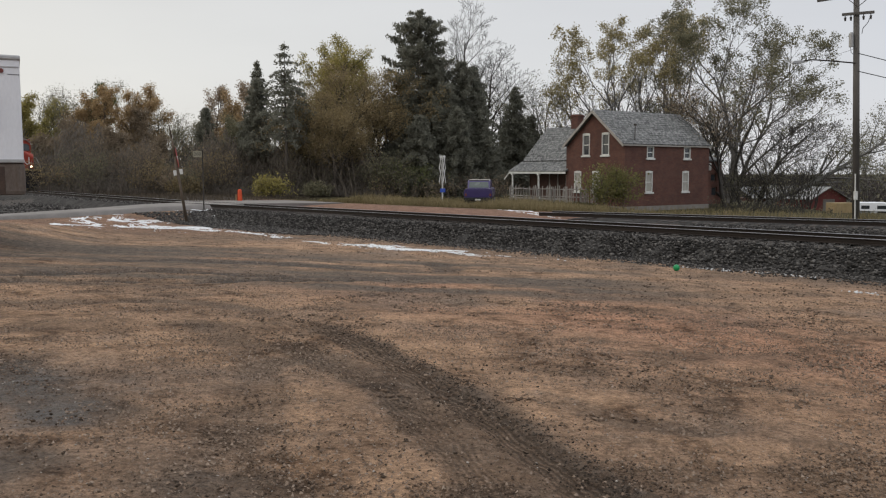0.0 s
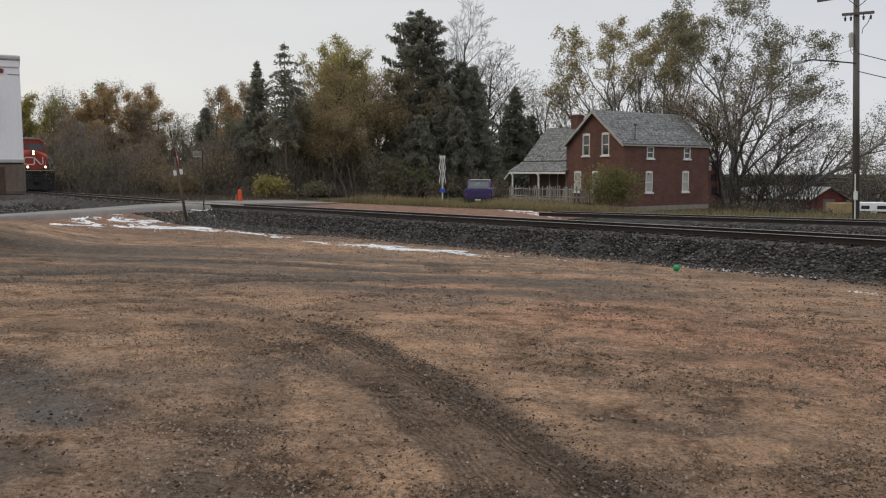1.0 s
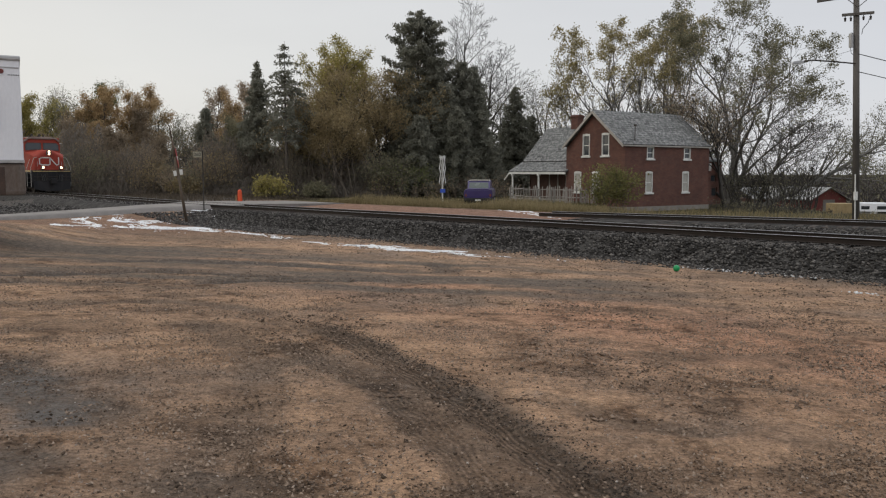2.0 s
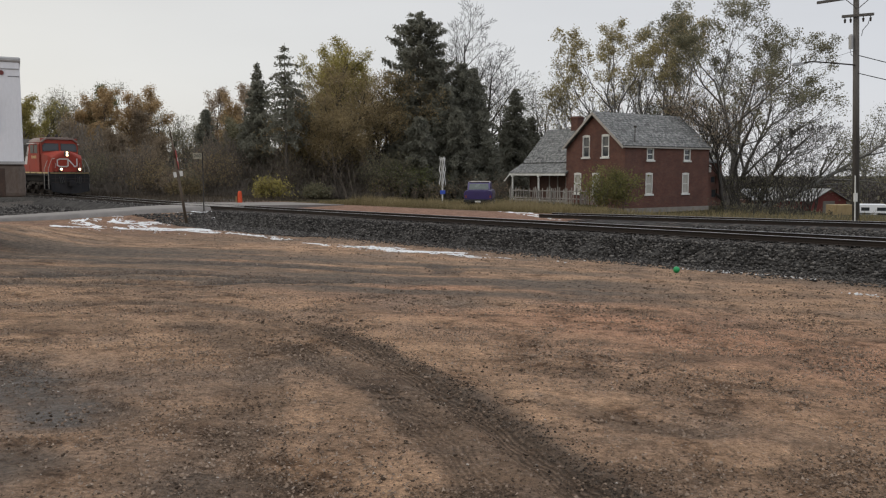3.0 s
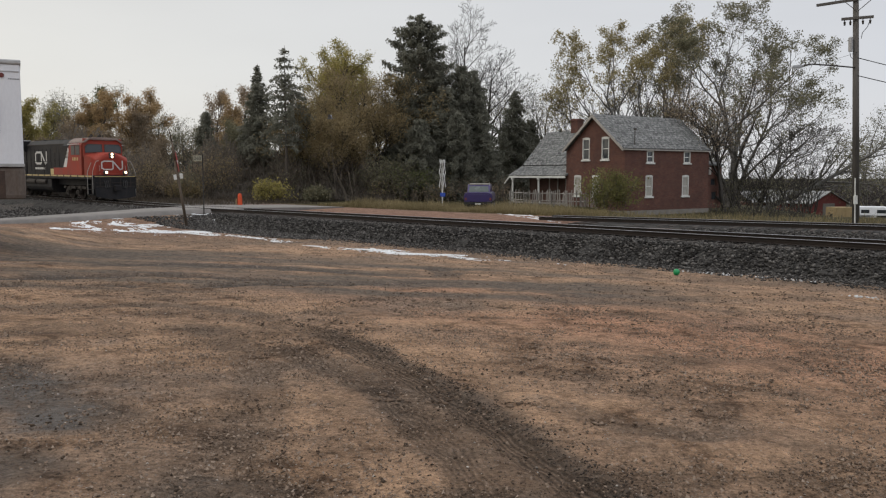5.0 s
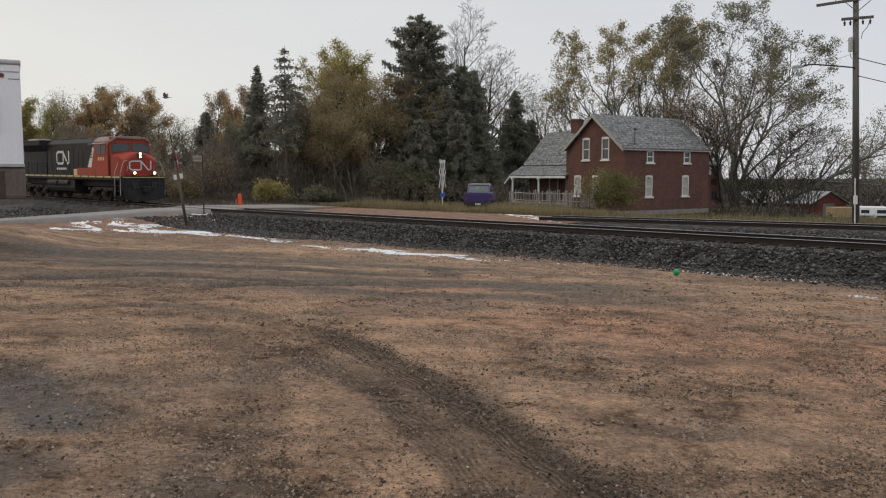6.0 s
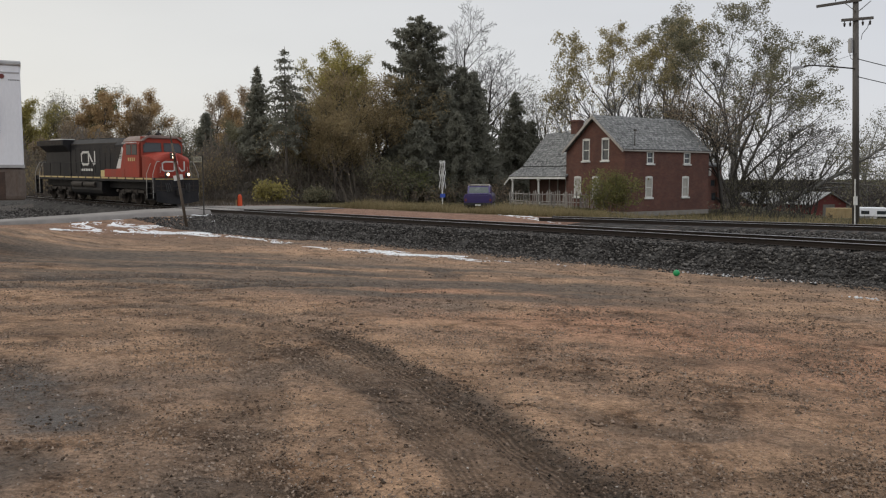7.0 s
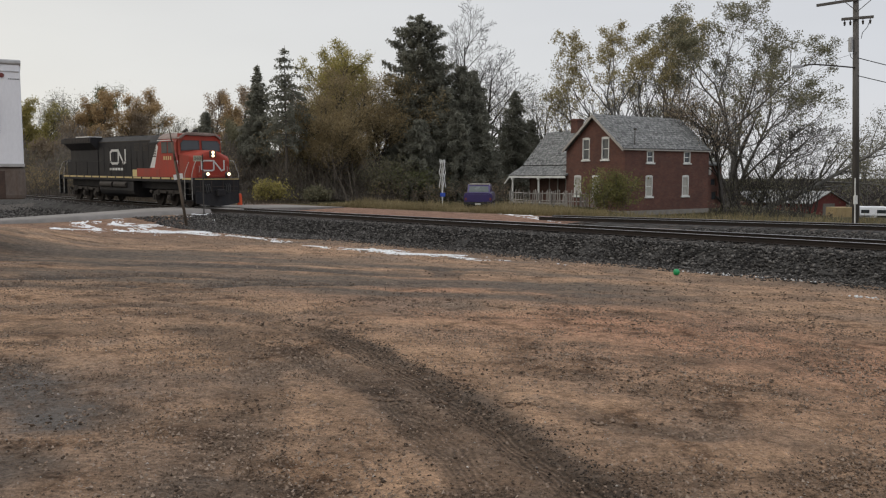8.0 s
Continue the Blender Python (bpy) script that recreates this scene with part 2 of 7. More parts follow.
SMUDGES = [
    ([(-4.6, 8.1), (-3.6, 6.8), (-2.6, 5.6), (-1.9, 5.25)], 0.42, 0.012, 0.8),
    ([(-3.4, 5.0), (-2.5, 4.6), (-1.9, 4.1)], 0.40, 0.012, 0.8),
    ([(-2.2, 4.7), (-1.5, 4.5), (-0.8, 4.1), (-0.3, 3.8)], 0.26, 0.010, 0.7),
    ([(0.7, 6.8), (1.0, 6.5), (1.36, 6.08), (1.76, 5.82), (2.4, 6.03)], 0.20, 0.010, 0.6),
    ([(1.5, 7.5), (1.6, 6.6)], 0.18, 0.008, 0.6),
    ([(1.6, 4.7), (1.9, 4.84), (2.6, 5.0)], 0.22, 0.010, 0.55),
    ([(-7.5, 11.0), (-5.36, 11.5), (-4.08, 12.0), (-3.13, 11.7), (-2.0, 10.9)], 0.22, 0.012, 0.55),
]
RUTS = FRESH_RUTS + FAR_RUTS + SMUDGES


def crumbly(X, Y):
    """Where the yard's surface is broken into crumbs, 0..1."""
    return sstep(0.05, 0.75, fbm(X * 0.8, Y * 1.2, 0.85, 4, 191) + 0.45 * fbm(X, Y, 2.7, 3, 193))


def make_ground():
    xs = np.concatenate([-np.geomspace(3500, 30, 26), steps([(-29, -7, 0.4), (-7, 7, 0.06), (7, 40, 0.35), (40, 90, 1.5)]), np.geomspace(92, 3500, 24)])
    ys = np.concatenate([-np.geomspace(1500, 3, 16), steps([(-2, 3, 0.4), (3, 9, 0.04), (9, 24, 0.12), (24, 60, 0.4), (60, 120, 1.5)]), np.geomspace(124, 4500, 26)])
    X, Y = np.meshgrid(xs, ys)
    Z = ground_height(X, Y)
    p, q = NV.x * X + NV.y * Y, UV.x * X + UV.y * Y
    yard = sstep(22.0, 20.5, p) * sstep(-8, -3, p)
    near = sstep(16, 9, np.hypot(X, Y))
    wob, wob2 = fbm(X, Y, 1.1, 3, 11) * 0.16, fbm(X, Y, 3.5, 3, 14) * 0.06
    mud = 0.52 * sstep(20, 30, q) * sstep(10, 14, p) * sstep(21.5, 20, p)
    tread, tread_on = np.zeros(X.shape), np.zeros(X.shape)
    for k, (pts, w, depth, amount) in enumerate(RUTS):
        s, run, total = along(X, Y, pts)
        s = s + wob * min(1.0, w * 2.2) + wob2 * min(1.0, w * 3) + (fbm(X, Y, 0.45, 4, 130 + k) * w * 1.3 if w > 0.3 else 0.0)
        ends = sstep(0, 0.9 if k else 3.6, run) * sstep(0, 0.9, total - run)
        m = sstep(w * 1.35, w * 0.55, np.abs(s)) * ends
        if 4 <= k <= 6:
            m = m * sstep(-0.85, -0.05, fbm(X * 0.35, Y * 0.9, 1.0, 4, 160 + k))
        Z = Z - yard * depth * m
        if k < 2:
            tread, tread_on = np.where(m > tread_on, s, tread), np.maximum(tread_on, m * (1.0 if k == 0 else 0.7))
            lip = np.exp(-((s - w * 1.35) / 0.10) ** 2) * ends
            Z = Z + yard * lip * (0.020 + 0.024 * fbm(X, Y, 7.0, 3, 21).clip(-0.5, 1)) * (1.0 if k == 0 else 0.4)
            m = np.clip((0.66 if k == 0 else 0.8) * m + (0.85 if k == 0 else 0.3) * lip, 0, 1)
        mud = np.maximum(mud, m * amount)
    clump = fbm(X, Y, 0.55, 4, 31)
    rough = sstep(-0.15, 0.55, clump + 0.9 * mud)
    ridge = 1 - np.abs(fbm(X, Y, 7.5, 3, 41))
    Z = Z + yard * (0.020 * fbm(X, Y, 0.9, 3, 51) + 0.010 * fbm(X, Y, 3.2, 3, 61) + near * (0.004 + 0.012 * rough) * (ridge - 0.75) + near * 0.0035 * fbm(X, Y, 19.0, 2, 71) * (0.5 + rough))
    gravel = np.clip(sstep(21.6, 22.6, p) * sstep(36.6, 35.6, p) + sstep(45.5, 47.5, q - 0.3 * (p - 25)) * sstep(8, 14, p) * sstep(36.6, 35.6, p)
                     + 0.85 * sstep(27, 33, q) * sstep(41.5, 39, q - 0.3 * (p - 25)) * sstep(18.5, 21, p + 0.8 * fbm(X, Y, 0.5, 3, 5)) * sstep(24, 22, p)
                     + 0.62 * sstep(17.6, 22.0, p + 1.8 * fbm(X, Y, 0.4, 4, 6)) * sstep(24, 22, p) * sstep(30, 20, q), 0, 1)
    grass = sstep(35.9, 36.8, p + 0.5 * fbm(X, Y, 0.4, 3, 81))
    wet = sstep(-0.9, -2.9, X + 0.30 * (Y - 4) + 0.9 * fbm(X, Y, 0.8, 4, 91)) * sstep(8.5, 6.0, Y) + 0.5 * sstep(0.25, 0.6, fbm(X, Y, 0.35, 3, 97)) * sstep(14, 9, Y)
    brown = sstep(27.0, 27.8, p) * sstep(36.4, 35.4, p + 0.3 * tiny(X, Y, 1.0)) * sstep(15.5, 22, q + 0.6 * (p - 30)) * sstep(56, 50, q)
    red = np.clip(sstep(9, 13, p) * sstep(21.5, 19, p) * sstep(26, 33, q) + 0.9 * np.exp(-((p - 9.5 - 0.12 * q) / 2.3) ** 2) * sstep(24, 10, q) * sstep(-0.5, 0.5, 0.35 + fbm(X, Y, 0.3, 3, 101)), 0, 1)
    silt = sstep(13.0, 14.6, Y + 0.5 * fbm(X * 0.5, Y, 0.8, 3, 171)) * sstep(25.0, 20.0, Y + 0.35 * X) * sstep(7.5, 2.5, X) * sstep(-0.75, 0.35, fbm(X * 0.22, Y * 1.1, 1.0, 5, 175))
    ny, nx = X.shape
    idx = np.arange(nx * ny).reshape(ny, nx)
    quads = np.stack([idx[:-1, :-1], idx[:-1, 1:], idx[1:, 1:], idx[1:, :-1]], -1).reshape(-1, 4)
    me = array_mesh("ground", np.stack([X, Y, Z], -1).reshape(-1, 3), quads)
    for nm, a in (("mud", mud * yard), ("gravel", gravel), ("grass", grass), ("wet", wet.clip(0, 1)), ("brown", brown), ("red", red), ("silt", silt), ("crumb", crumbly(X, Y)), ("tread", tread), ("tread_on", tread_on * near)):
        at = me.attributes.new(nm, "FLOAT", "POINT")
        at.data.foreach_set("value", np.ascontiguousarray(a, dtype=np.float32).ravel())
    me.polygons.foreach_set("use_smooth", [True] * len(me.polygons))
    me.materials.append(ground_material())
    ob = new("ground", me)
    tagged(ob, "wet brown dirt and gravel yard with wheel ruts and grass beyond", "ground", kind="structure")


def ground_material():
    m, N, L, b = nodes_of("yard_dirt")
    tc = N.new("ShaderNodeTexCoord")
    co = tc.outputs["Object"]

    def attr(nm):
        a = N.new("ShaderNodeAttribute")
        a.attribute_name = nm
        return a.outputs["Fac"]
    broad = add_noise(N, L, co, 0.42, 6.0, 0.62)
    patch = add_noise(N, L, co, 1.5, 10.0, 0.72)
    mid = add_noise(N, L, co, 7.5, 8.0, 0.74)
    fine = add_noise(N, L, co, 26.0, 5.0, 0.75)
    grit = add_noise(N, L, co, 95.0, 2.0, 0.8)
    dirt = ramp(N, L, broad, [(0.32, (0.245, 0.188, 0.146)), (0.46, (0.330, 0.226, 0.154)), (0.58, (0.415, 0.278, 0.182)), (0.70, (0.275, 0.210, 0.163))])
    red = ramp(N, L, mid, [(0.3, (0.310, 0.165, 0.106)), (0.7, (0.480, 0.275, 0.180))])
    dirt = blend(N, L, maths(N, L, "MULTIPLY", attr("red"), maths(N, L, "ADD", maths(N, L, "MULTIPLY", patch, 1.6), -0.10, True), True), dirt, red)
    darks = ramp(N, L, patch, [(0.36, (0.26, 0.235, 0.22)), (0.44, (0.78, 0.76, 0.74)), (0.52, (1.0, 1.0, 1.0)), (0.62, (1.16, 1.15, 1.13))])
    dirt = blend(N, L, 0.9, dirt, darks, "MULTIPLY")
    dirt = blend(N, L, 1.0, dirt, (0.975, 0.945, 0.93), "MULTIPLY")
    speck = ramp(N, L, mid, [(0.36, (0.30, 0.28, 0.26)), (0.45, (0.92, 0.92, 0.92)), (0.64, (1.50, 1.48, 1.45))])
    dirt = blend(N, L, 0.60, dirt, speck, "MULTIPLY")
    fin = ramp(N, L, fine, [(0.36, (0.28, 0.27, 0.26)), (0.46, (0.95, 0.95, 0.95)), (0.66, (1.75, 1.73, 1.70))])
    dirt = blend(N, L, 0.60, dirt, fin, "MULTIPLY")
    pep = ramp(N, L, grit, [(0.30, (0.5, 0.5, 0.5)), (0.52, (1, 1, 1)), (0.74, (1.7, 1.7, 1.7))])
    dirt = blend(N, L, 0.65, dirt, pep, "MULTIPLY")
    v = N.new("ShaderNodeTexVoronoi")
    v.inputs["Scale"].default_value = 30.0
    L.new(co, v.inputs["Vector"])
    chip = maths(N, L, "MULTIPLY", maths(N, L, "LESS_THAN", v.outputs["Distance"], 0.17), maths(N, L, "GREATER_THAN", fine, 0.50))
    dirt = blend(N, L, maths(N, L, "MULTIPLY", chip, 0.75), dirt, (0.44, 0.41, 0.38))
    dirt = blend(N, L, maths(N, L, "MULTIPLY", attr("crumb"), 0.48), dirt, ramp(N, L, fine, [(0.34, (0.050, 0.036, 0.026)), (0.50, (0.130, 0.092, 0.066)), (0.66, (0.27, 0.195, 0.145))]))
    siltc = ramp(N, L, mid, [(0.32, (0.070, 0.060, 0.050)), (0.50, (0.135, 0.113, 0.094)), (0.66, (0.22, 0.185, 0.155))])
    dirt = blend(N, L, maths(N, L, "MULTIPLY", attr("silt"), 0.9), dirt, siltc)
    mudc = ramp(N, L, mid, [(0.34, (0.030, 0.025, 0.021)), (0.50, (0.076, 0.063, 0.052)), (0.66, (0.135, 0.111, 0.092))])
    mudc = blend(N, L, 0.75, mudc, fin, "MULTIPLY")
    mudn = maths(N, L, "ADD", maths(N, L, "MULTIPLY", patch, 0.5), maths(N, L, "MULTIPLY", mid, 0.5))
    mudf = maths(N, L, "MULTIPLY", attr("mud"), maths(N, L, "ADD", maths(N, L, "MULTIPLY", mudn, 5.0), -1.55, True), True)
    groove = maths(N, L, "SINE", maths(N, L, "ADD", maths(N, L, "MULTIPLY", attr("tread"), 118.0), maths(N, L, "MULTIPLY", mid, 5.0)))
    groove = maths(N, L, "MULTIPLY", maths(N, L, "ADD", maths(N, L, "MULTIPLY", groove, 0.5), 0.5), attr("tread_on"), True)
    mudc = blend(N, L, groove, mudc, (0.016, 0.013, 0.011))
    col = blend(N, L, mudf, dirt, mudc)
    col = blend(N, L, maths(N, L, "MULTIPLY", groove, 0.45), col, (0.030, 0.025, 0.020))
    brownc = ramp(N, L, fine, [(0.3, (0.17, 0.10, 0.075)), (0.7, (0.30, 0.19, 0.14))])
    gravc = ramp(N, L, fine, [(0.34, (0.018, 0.017, 0.016)), (0.48, (0.062, 0.058, 0.054)), (0.66, (0.17, 0.16, 0.15))])
    col = blend(N, L, maths(N, L, "MULTIPLY", attr("gravel"), maths(N, L, "ADD", maths(N, L, "MULTIPLY", mid, 2.0), 0.0, True), True), col, gravc)
    brownc = blend(N, L, 0.8, brownc, darks, "MULTIPLY")
    brownc = blend(N, L, 0.6, brownc, speck, "MULTIPLY")
    col = blend(N, L, attr("brown"), col, brownc)
    grc = ramp(N, L, mid, [(0.3, (0.030, 0.029, 0.014)), (0.55, (0.066, 0.056, 0.029)), (0.75, (0.110, 0.088, 0.050))])
    col = blend(N, L, attr("grass"), col, grc)
    wetf = maths(N, L, "MULTIPLY", attr("wet"), maths(N, L, "ADD", maths(N, L, "MULTIPLY", patch, 2.6), -0.75, True), True)
    col = blend(N, L, maths(N, L, "MULTIPLY", wetf, 0.82), col, ramp(N, L, fine, [(0.34, (0.036, 0.034, 0.032)), (0.50, (0.098, 0.091, 0.086)), (0.66, (0.178, 0.168, 0.160))]))
    L.new(col, b.inputs["Base Color"])
    wet = maths(N, L, "ADD", wetf, maths(N, L, "MULTIPLY", mudf, 0.35), True)
    L.new(maths(N, L, "SUBTRACT", 0.95, maths(N, L, "MULTIPLY", wet, 0.45)), b.inputs["Roughness"])
    L.new(maths(N, L, "ADD", 0.10, maths(N, L, "MULTIPLY", wet, 0.15)), b.inputs["Specular IOR Level"])
    h = maths(N, L, "ADD", maths(N, L, "MULTIPLY", fine, 0.8), maths(N, L, "MULTIPLY", grit, 0.25))
    h = maths(N, L, "ADD", h, maths(N, L, "MULTIPLY", mid, 1.6))
    h = maths(N, L, "SUBTRACT", h, maths(N, L, "MULTIPLY", groove, 0.35))
    bumped(N, L, b, h, 1.0, 0.055)
    return m


make_ground()

# ---- railway ----
steel_side = surface("rusty_rail", (0.014, 0.010, 0.008), (0.030, 0.021, 0.016), 2.0, 30, 0.85, 0.2, 0.2)
steel_head = surface("polished_rail_head", (0.26, 0.26, 0.27), (0.40, 0.40, 0.41), 1.0, 30, 0.35, 0.9, 0.05)
tie_wood = surface("creosoted_tie", (0.030, 0.024, 0.020), (0.075, 0.062, 0.052), 3.0, 30, 0.85, 0, 0.5, 0.01, per_object=0.6)
ballast_mat = surface("ballast_stone", (0.014, 0.013, 0.0125), (0.075, 0.071, 0.067), 2.5, 16, 0.9, 0, 0.9, 0.05, spec=0.15)


def stone_material(name, a, b_, c):
    m, N, L, b = nodes_of(name)
    g = N.new("ShaderNodeNewGeometry")
    col = ramp(N, L, g.outputs["Random Per Island"], [(0.0, a), (0.55, b_), (1.0, c)])
    L.new(col, b.inputs["Base Color"])
    b.inputs["Roughness"].default_value = 0.9
    b.inputs["Specular IOR Level"].default_value = 0.15
    return m


stones_mat = stone_material("broken_stone", (0.017, 0.0155, 0.0145), (0.046, 0.043, 0.0405), (0.152, 0.142, 0.133))
pebble_mat = stone_material("yard_pebble", (0.048, 0.034, 0.025), (0.120, 0.084, 0.060), (0.235, 0.180, 0.138))


def bed_mesh(pc, z_top, q0, q1, name, label, near_drop, far_drop, half=2.0):
    """A ballast bank with sloped shoulders, in short lengths with an uneven foot."""
    rng = np.random.default_rng(3)
    qs = np.arange(q0, q1, 0.6)
    prof = [(-half - 1.9 * near_drop, -near_drop), (-half - 0.95 * near_drop, -near_drop * 0.46), (-half, 0.0), (-0.9, 0.03), (0.9, 0.03), (half, 0.0), (half + 1.7 * far_drop, -far_drop)]
    V = []
    for q in qs:
        for k, (dp, dz) in enumerate(prof):
            w = 0.09 if k in (0, 6) else 0.04
            V.append(pq((pc(q) if callable(pc) else pc) + dp + rng.normal(0, w), q, z_top + dz - 0.035 + float(rise(q)) + rng.normal(0, 0.015)))
    n = len(prof)
    F = [(i * n + j, (i + 1) * n + j, (i + 1) * n + j + 1, i * n + j + 1) for i in range(len(qs) - 1) for j in range(n - 1)]
    ob = raw_part(name, V, F, ballast_mat, None, smooth=False)
    tagged(ob, label, "ballast", kind="structure")


bed_mesh(TRACK_P, RAIL_Z - 0.27, -60, 40.0, "ballast_bed_main", "bank of dark grey crushed stone under the main track", 0.73, 0.2)
bed_mesh(TRACK_P, RAIL_Z - 0.22, 48.6, 240, "ballast_bed_far", "bank of dark grey crushed stone beyond the road crossing", 0.5, 0.2)
def siding_p(q):
    return SIDING_P - math.tan(radians(SIDING_TURN)) * (q - SIDING_Q)


bed_mesh(siding_p, RAIL_Z - 0.24, -50, 21.0, "ballast_bed_siding", "low bank of grey crushed stone under the siding", 0.15, 0.25, 1.6)


def scatter_stones(name, places, size, material, label, seed, flat=0.7):
    """Angular stones as one mesh: eight corners each, knocked out of true."""
    rng = np.random.default_rng(seed)
    n = len(places)
    corner = np.array([(1, 0, 0), (-1, 0, 0), (0, 1, 0), (0, -1, 0), (0, 0, 1), (0, 0, -1)], float)
    tris = np.array([(0, 2, 4), (2, 1, 4), (1, 3, 4), (3, 0, 4), (2, 0, 5), (1, 2, 5), (3, 1, 5), (0, 3, 5)])
    s = size * rng.uniform(0.55, 1.45, (n, 1, 1)) * rng.uniform(0.6, 1.3, (n, 1, 3))
    V = corner[None] * s + rng.normal(0, 0.28, (n, 6, 3)) * s
    q = rng.normal(size=(n, 4))
    q /= np.linalg.norm(q, axis=1, keepdims=True)
    w, x, y, z = q.T
    R = np.stack([1 - 2 * (y * y + z * z), 2 * (x * y - z * w), 2 * (x * z + y * w), 2 * (x * y + z * w), 1 - 2 * (x * x + z * z), 2 * (y * z - x * w),
                  2 * (x * z - y * w), 2 * (y * z + x * w), 1 - 2 * (x * x + y * y)], -1).reshape(n, 3, 3)
    V = np.einsum("nij,nkj->nki", R, V)
    V[:, :, 2] *= flat
    V = V + places[:, None, :]
    F = (tris[None] + (np.arange(n) * 6)[:, None, None]).reshape(-1, 3)
    me = array_mesh(name, V.reshape(-1, 3), F)
    me.materials.append(material)
    return tagged(new(name, me), label, "stones", kind="stuff")


def scatter_crumbs(name, places, size, material, label, seed):
    """Small four-cornered crumbs as one mesh."""
    rng = np.random.default_rng(seed)
    n = len(places)
    corner = np.array([(1, -0.6, -0.3), (-1, -0.6, -0.3), (0, 1.1, -0.3), (0, 0, 0.8)])
    s = size * rng.uniform(0.45, 1.5, (n, 1, 1))
    V = (corner[None] + rng.normal(0, 0.35, (n, 4, 3))) * s
    a = rng.uniform(0, 6.28, n)
    c, w = np.cos(a)[:, None], np.sin(a)[:, None]
    V = np.stack([V[:, :, 0] * c - V[:, :, 1] * w, V[:, :, 0] * w + V[:, :, 1] * c, V[:, :, 2]], -1) + places[:, None, :]
    tris = np.array([(0, 1, 3), (1, 2, 3), (2, 0, 3)])
    me = array_mesh(name, V.reshape(-1, 3), (tris[None] + (np.arange(n) * 4)[:, None, None]).reshape(-1, 3))
    me.materials.append(material)
    return tagged(new(name, me), label, "stones", kind="stuff")


def ballast_places(n, p0, p1, q0, q1, surf, seed):
    rng = np.random.default_rng(seed)
    p, q = rng.uniform(p0, p1, n), rng.uniform(q0, q1, n)
    P = np.stack([NV.x * p + UV.x * q, NV.y * p + UV.y * q, surf(p) + rng.uniform(-0.02, 0.035, n)], -1)
    return P


TOP = RAIL_Z - 0.27


def main_surface(p):
    return TOP - np.clip((TRACK_P - 2.0 - p) / 1.9, 0, 0.80)


scatter_stones("ballast_stones", ballast_places(33000, 21.75, 24.72, 3, 41, main_surface, 8), 0.047, stones_mat, "loose dark grey crushed stone on the track bank", 11)
scatter_stones("ballast_stones", ballast_places(5000, 24.9, 26.2, 3, 30, lambda p: np.full_like(p, RAIL_Z - 0.20), 10), 0.04, stones_mat, "crushed stone filling the main track between its rails", 25)
scatter_stones("ballast_stones", ballast_places(9000, 26.6, 33.6, -2, 16, lambda p: np.full_like(p, -0.60), 9), 0.05, stones_mat, "grey crushed stone between the tracks", 12)


def ground_places(n, p0, p1, q0, q1, seed, keep=lambda p, q: p > 0):
    rng = np.random.default_rng(seed)
    p, q = rng.uniform(p0, p1, n), rng.uniform(q0, q1, n)
    k = keep(p, q)
    p, q = p[k], q[k]
    X, Y = NV.x * p + UV.x * q, NV.y * p + UV.y * q
    return np.stack([X, Y, ground_height(X, Y) + 0.012], -1)


scatter_stones("bank_stones", ground_places(20000, 20.2, 22.6, 1, 40, 19, lambda p, q: np.random.default_rng(20).random(len(p)) < ((p - 20.2) / 1.9) ** 2.2), 0.036, stones_mat, "loose crushed stone strewn along the foot of the bank", 21)
scatter_stones("bank_stones", ground_places(9000, 18.0, 23.6, 28, 41, 15, lambda p, q: p > 20.2 - 0.08 * (q - 28)), 0.05, stones_mat, "crushed stone spread beside the road", 16)
scatter_stones("bank_stones", ground_places(9000, 13.0, 23.6, 47.5, 78, 17), 0.065, stones_mat, "grey gravel bank between the road and the track", 18)


scatter_crumbs("far_ballast_stones", ground_places(12000, 21.5, 27.2, 48.5, 84, 27) + np.array((0, 0, 0.10)), 0.075, stones_mat, "crushed stone heaped along the far track", 28)


def rail_profile():
    return [(-0.075, 0.0), (0.075, 0.0), (0.075, 0.012), (0.012, 0.03), (0.011, 0.13), (0.036, 0.143), (0.036, 0.168), (-0.036, 0.168), (-0.036, 0.143), (-0.011, 0.13), (-0.012, 0.03), (-0.075, 0.012)]


def make_track(pc, z, q0, q1, ties, label, tie_q, start=0.0, grade=0.0, turn=0.0):
    track = thing("railway_track", Matrix.Translation(pq(pc, start, z)) @ Matrix.Rotation(math.atan2(UV.y, UV.x) + radians(turn), 4, "Z") @ Matrix.Rotation(-math.atan(grade), 4, "Y"), label, "railway track", kind="structure")
    for s in (-0.7535, 0.7535):
        bm = BM()
        prism(bm, [(s + a, b - 0.172) for a, b in rail_profile()], q0, q1, "x")
        r = part("rail", bm, steel_side, track)
        bm = BM()
        prism(bm, [(s - 0.034, -0.004), (s - 0.034, 0.0), (s - 0.026, 0.004), (s + 0.026, 0.004), (s + 0.034, 0.0), (s + 0.034, -0.004)], q0, q1, "x")
        part("rail_head", bm, steel_head, r, "worn bright running surface")
    bm = BM()
    box(bm, (-0.11, -1.3, -0.34), (0.11, 1.3, -0.176), 0.012)
    first = None
    rng = random.Random(4)
    for k in range(ties):
        if first is None:
            first = part("tie", bm, tie_wood, track)
            ob = first
        else:
            ob = new("tie", first.data)
            ob.parent = track
        ob.location = (tie_q + k * 0.5, rng.uniform(-0.03, 0.03), -0.05 + rng.uniform(-0.012, 0.012))
        ob.rotation_euler = (0, 0, rng.uniform(-0.02, 0.02))
    return track


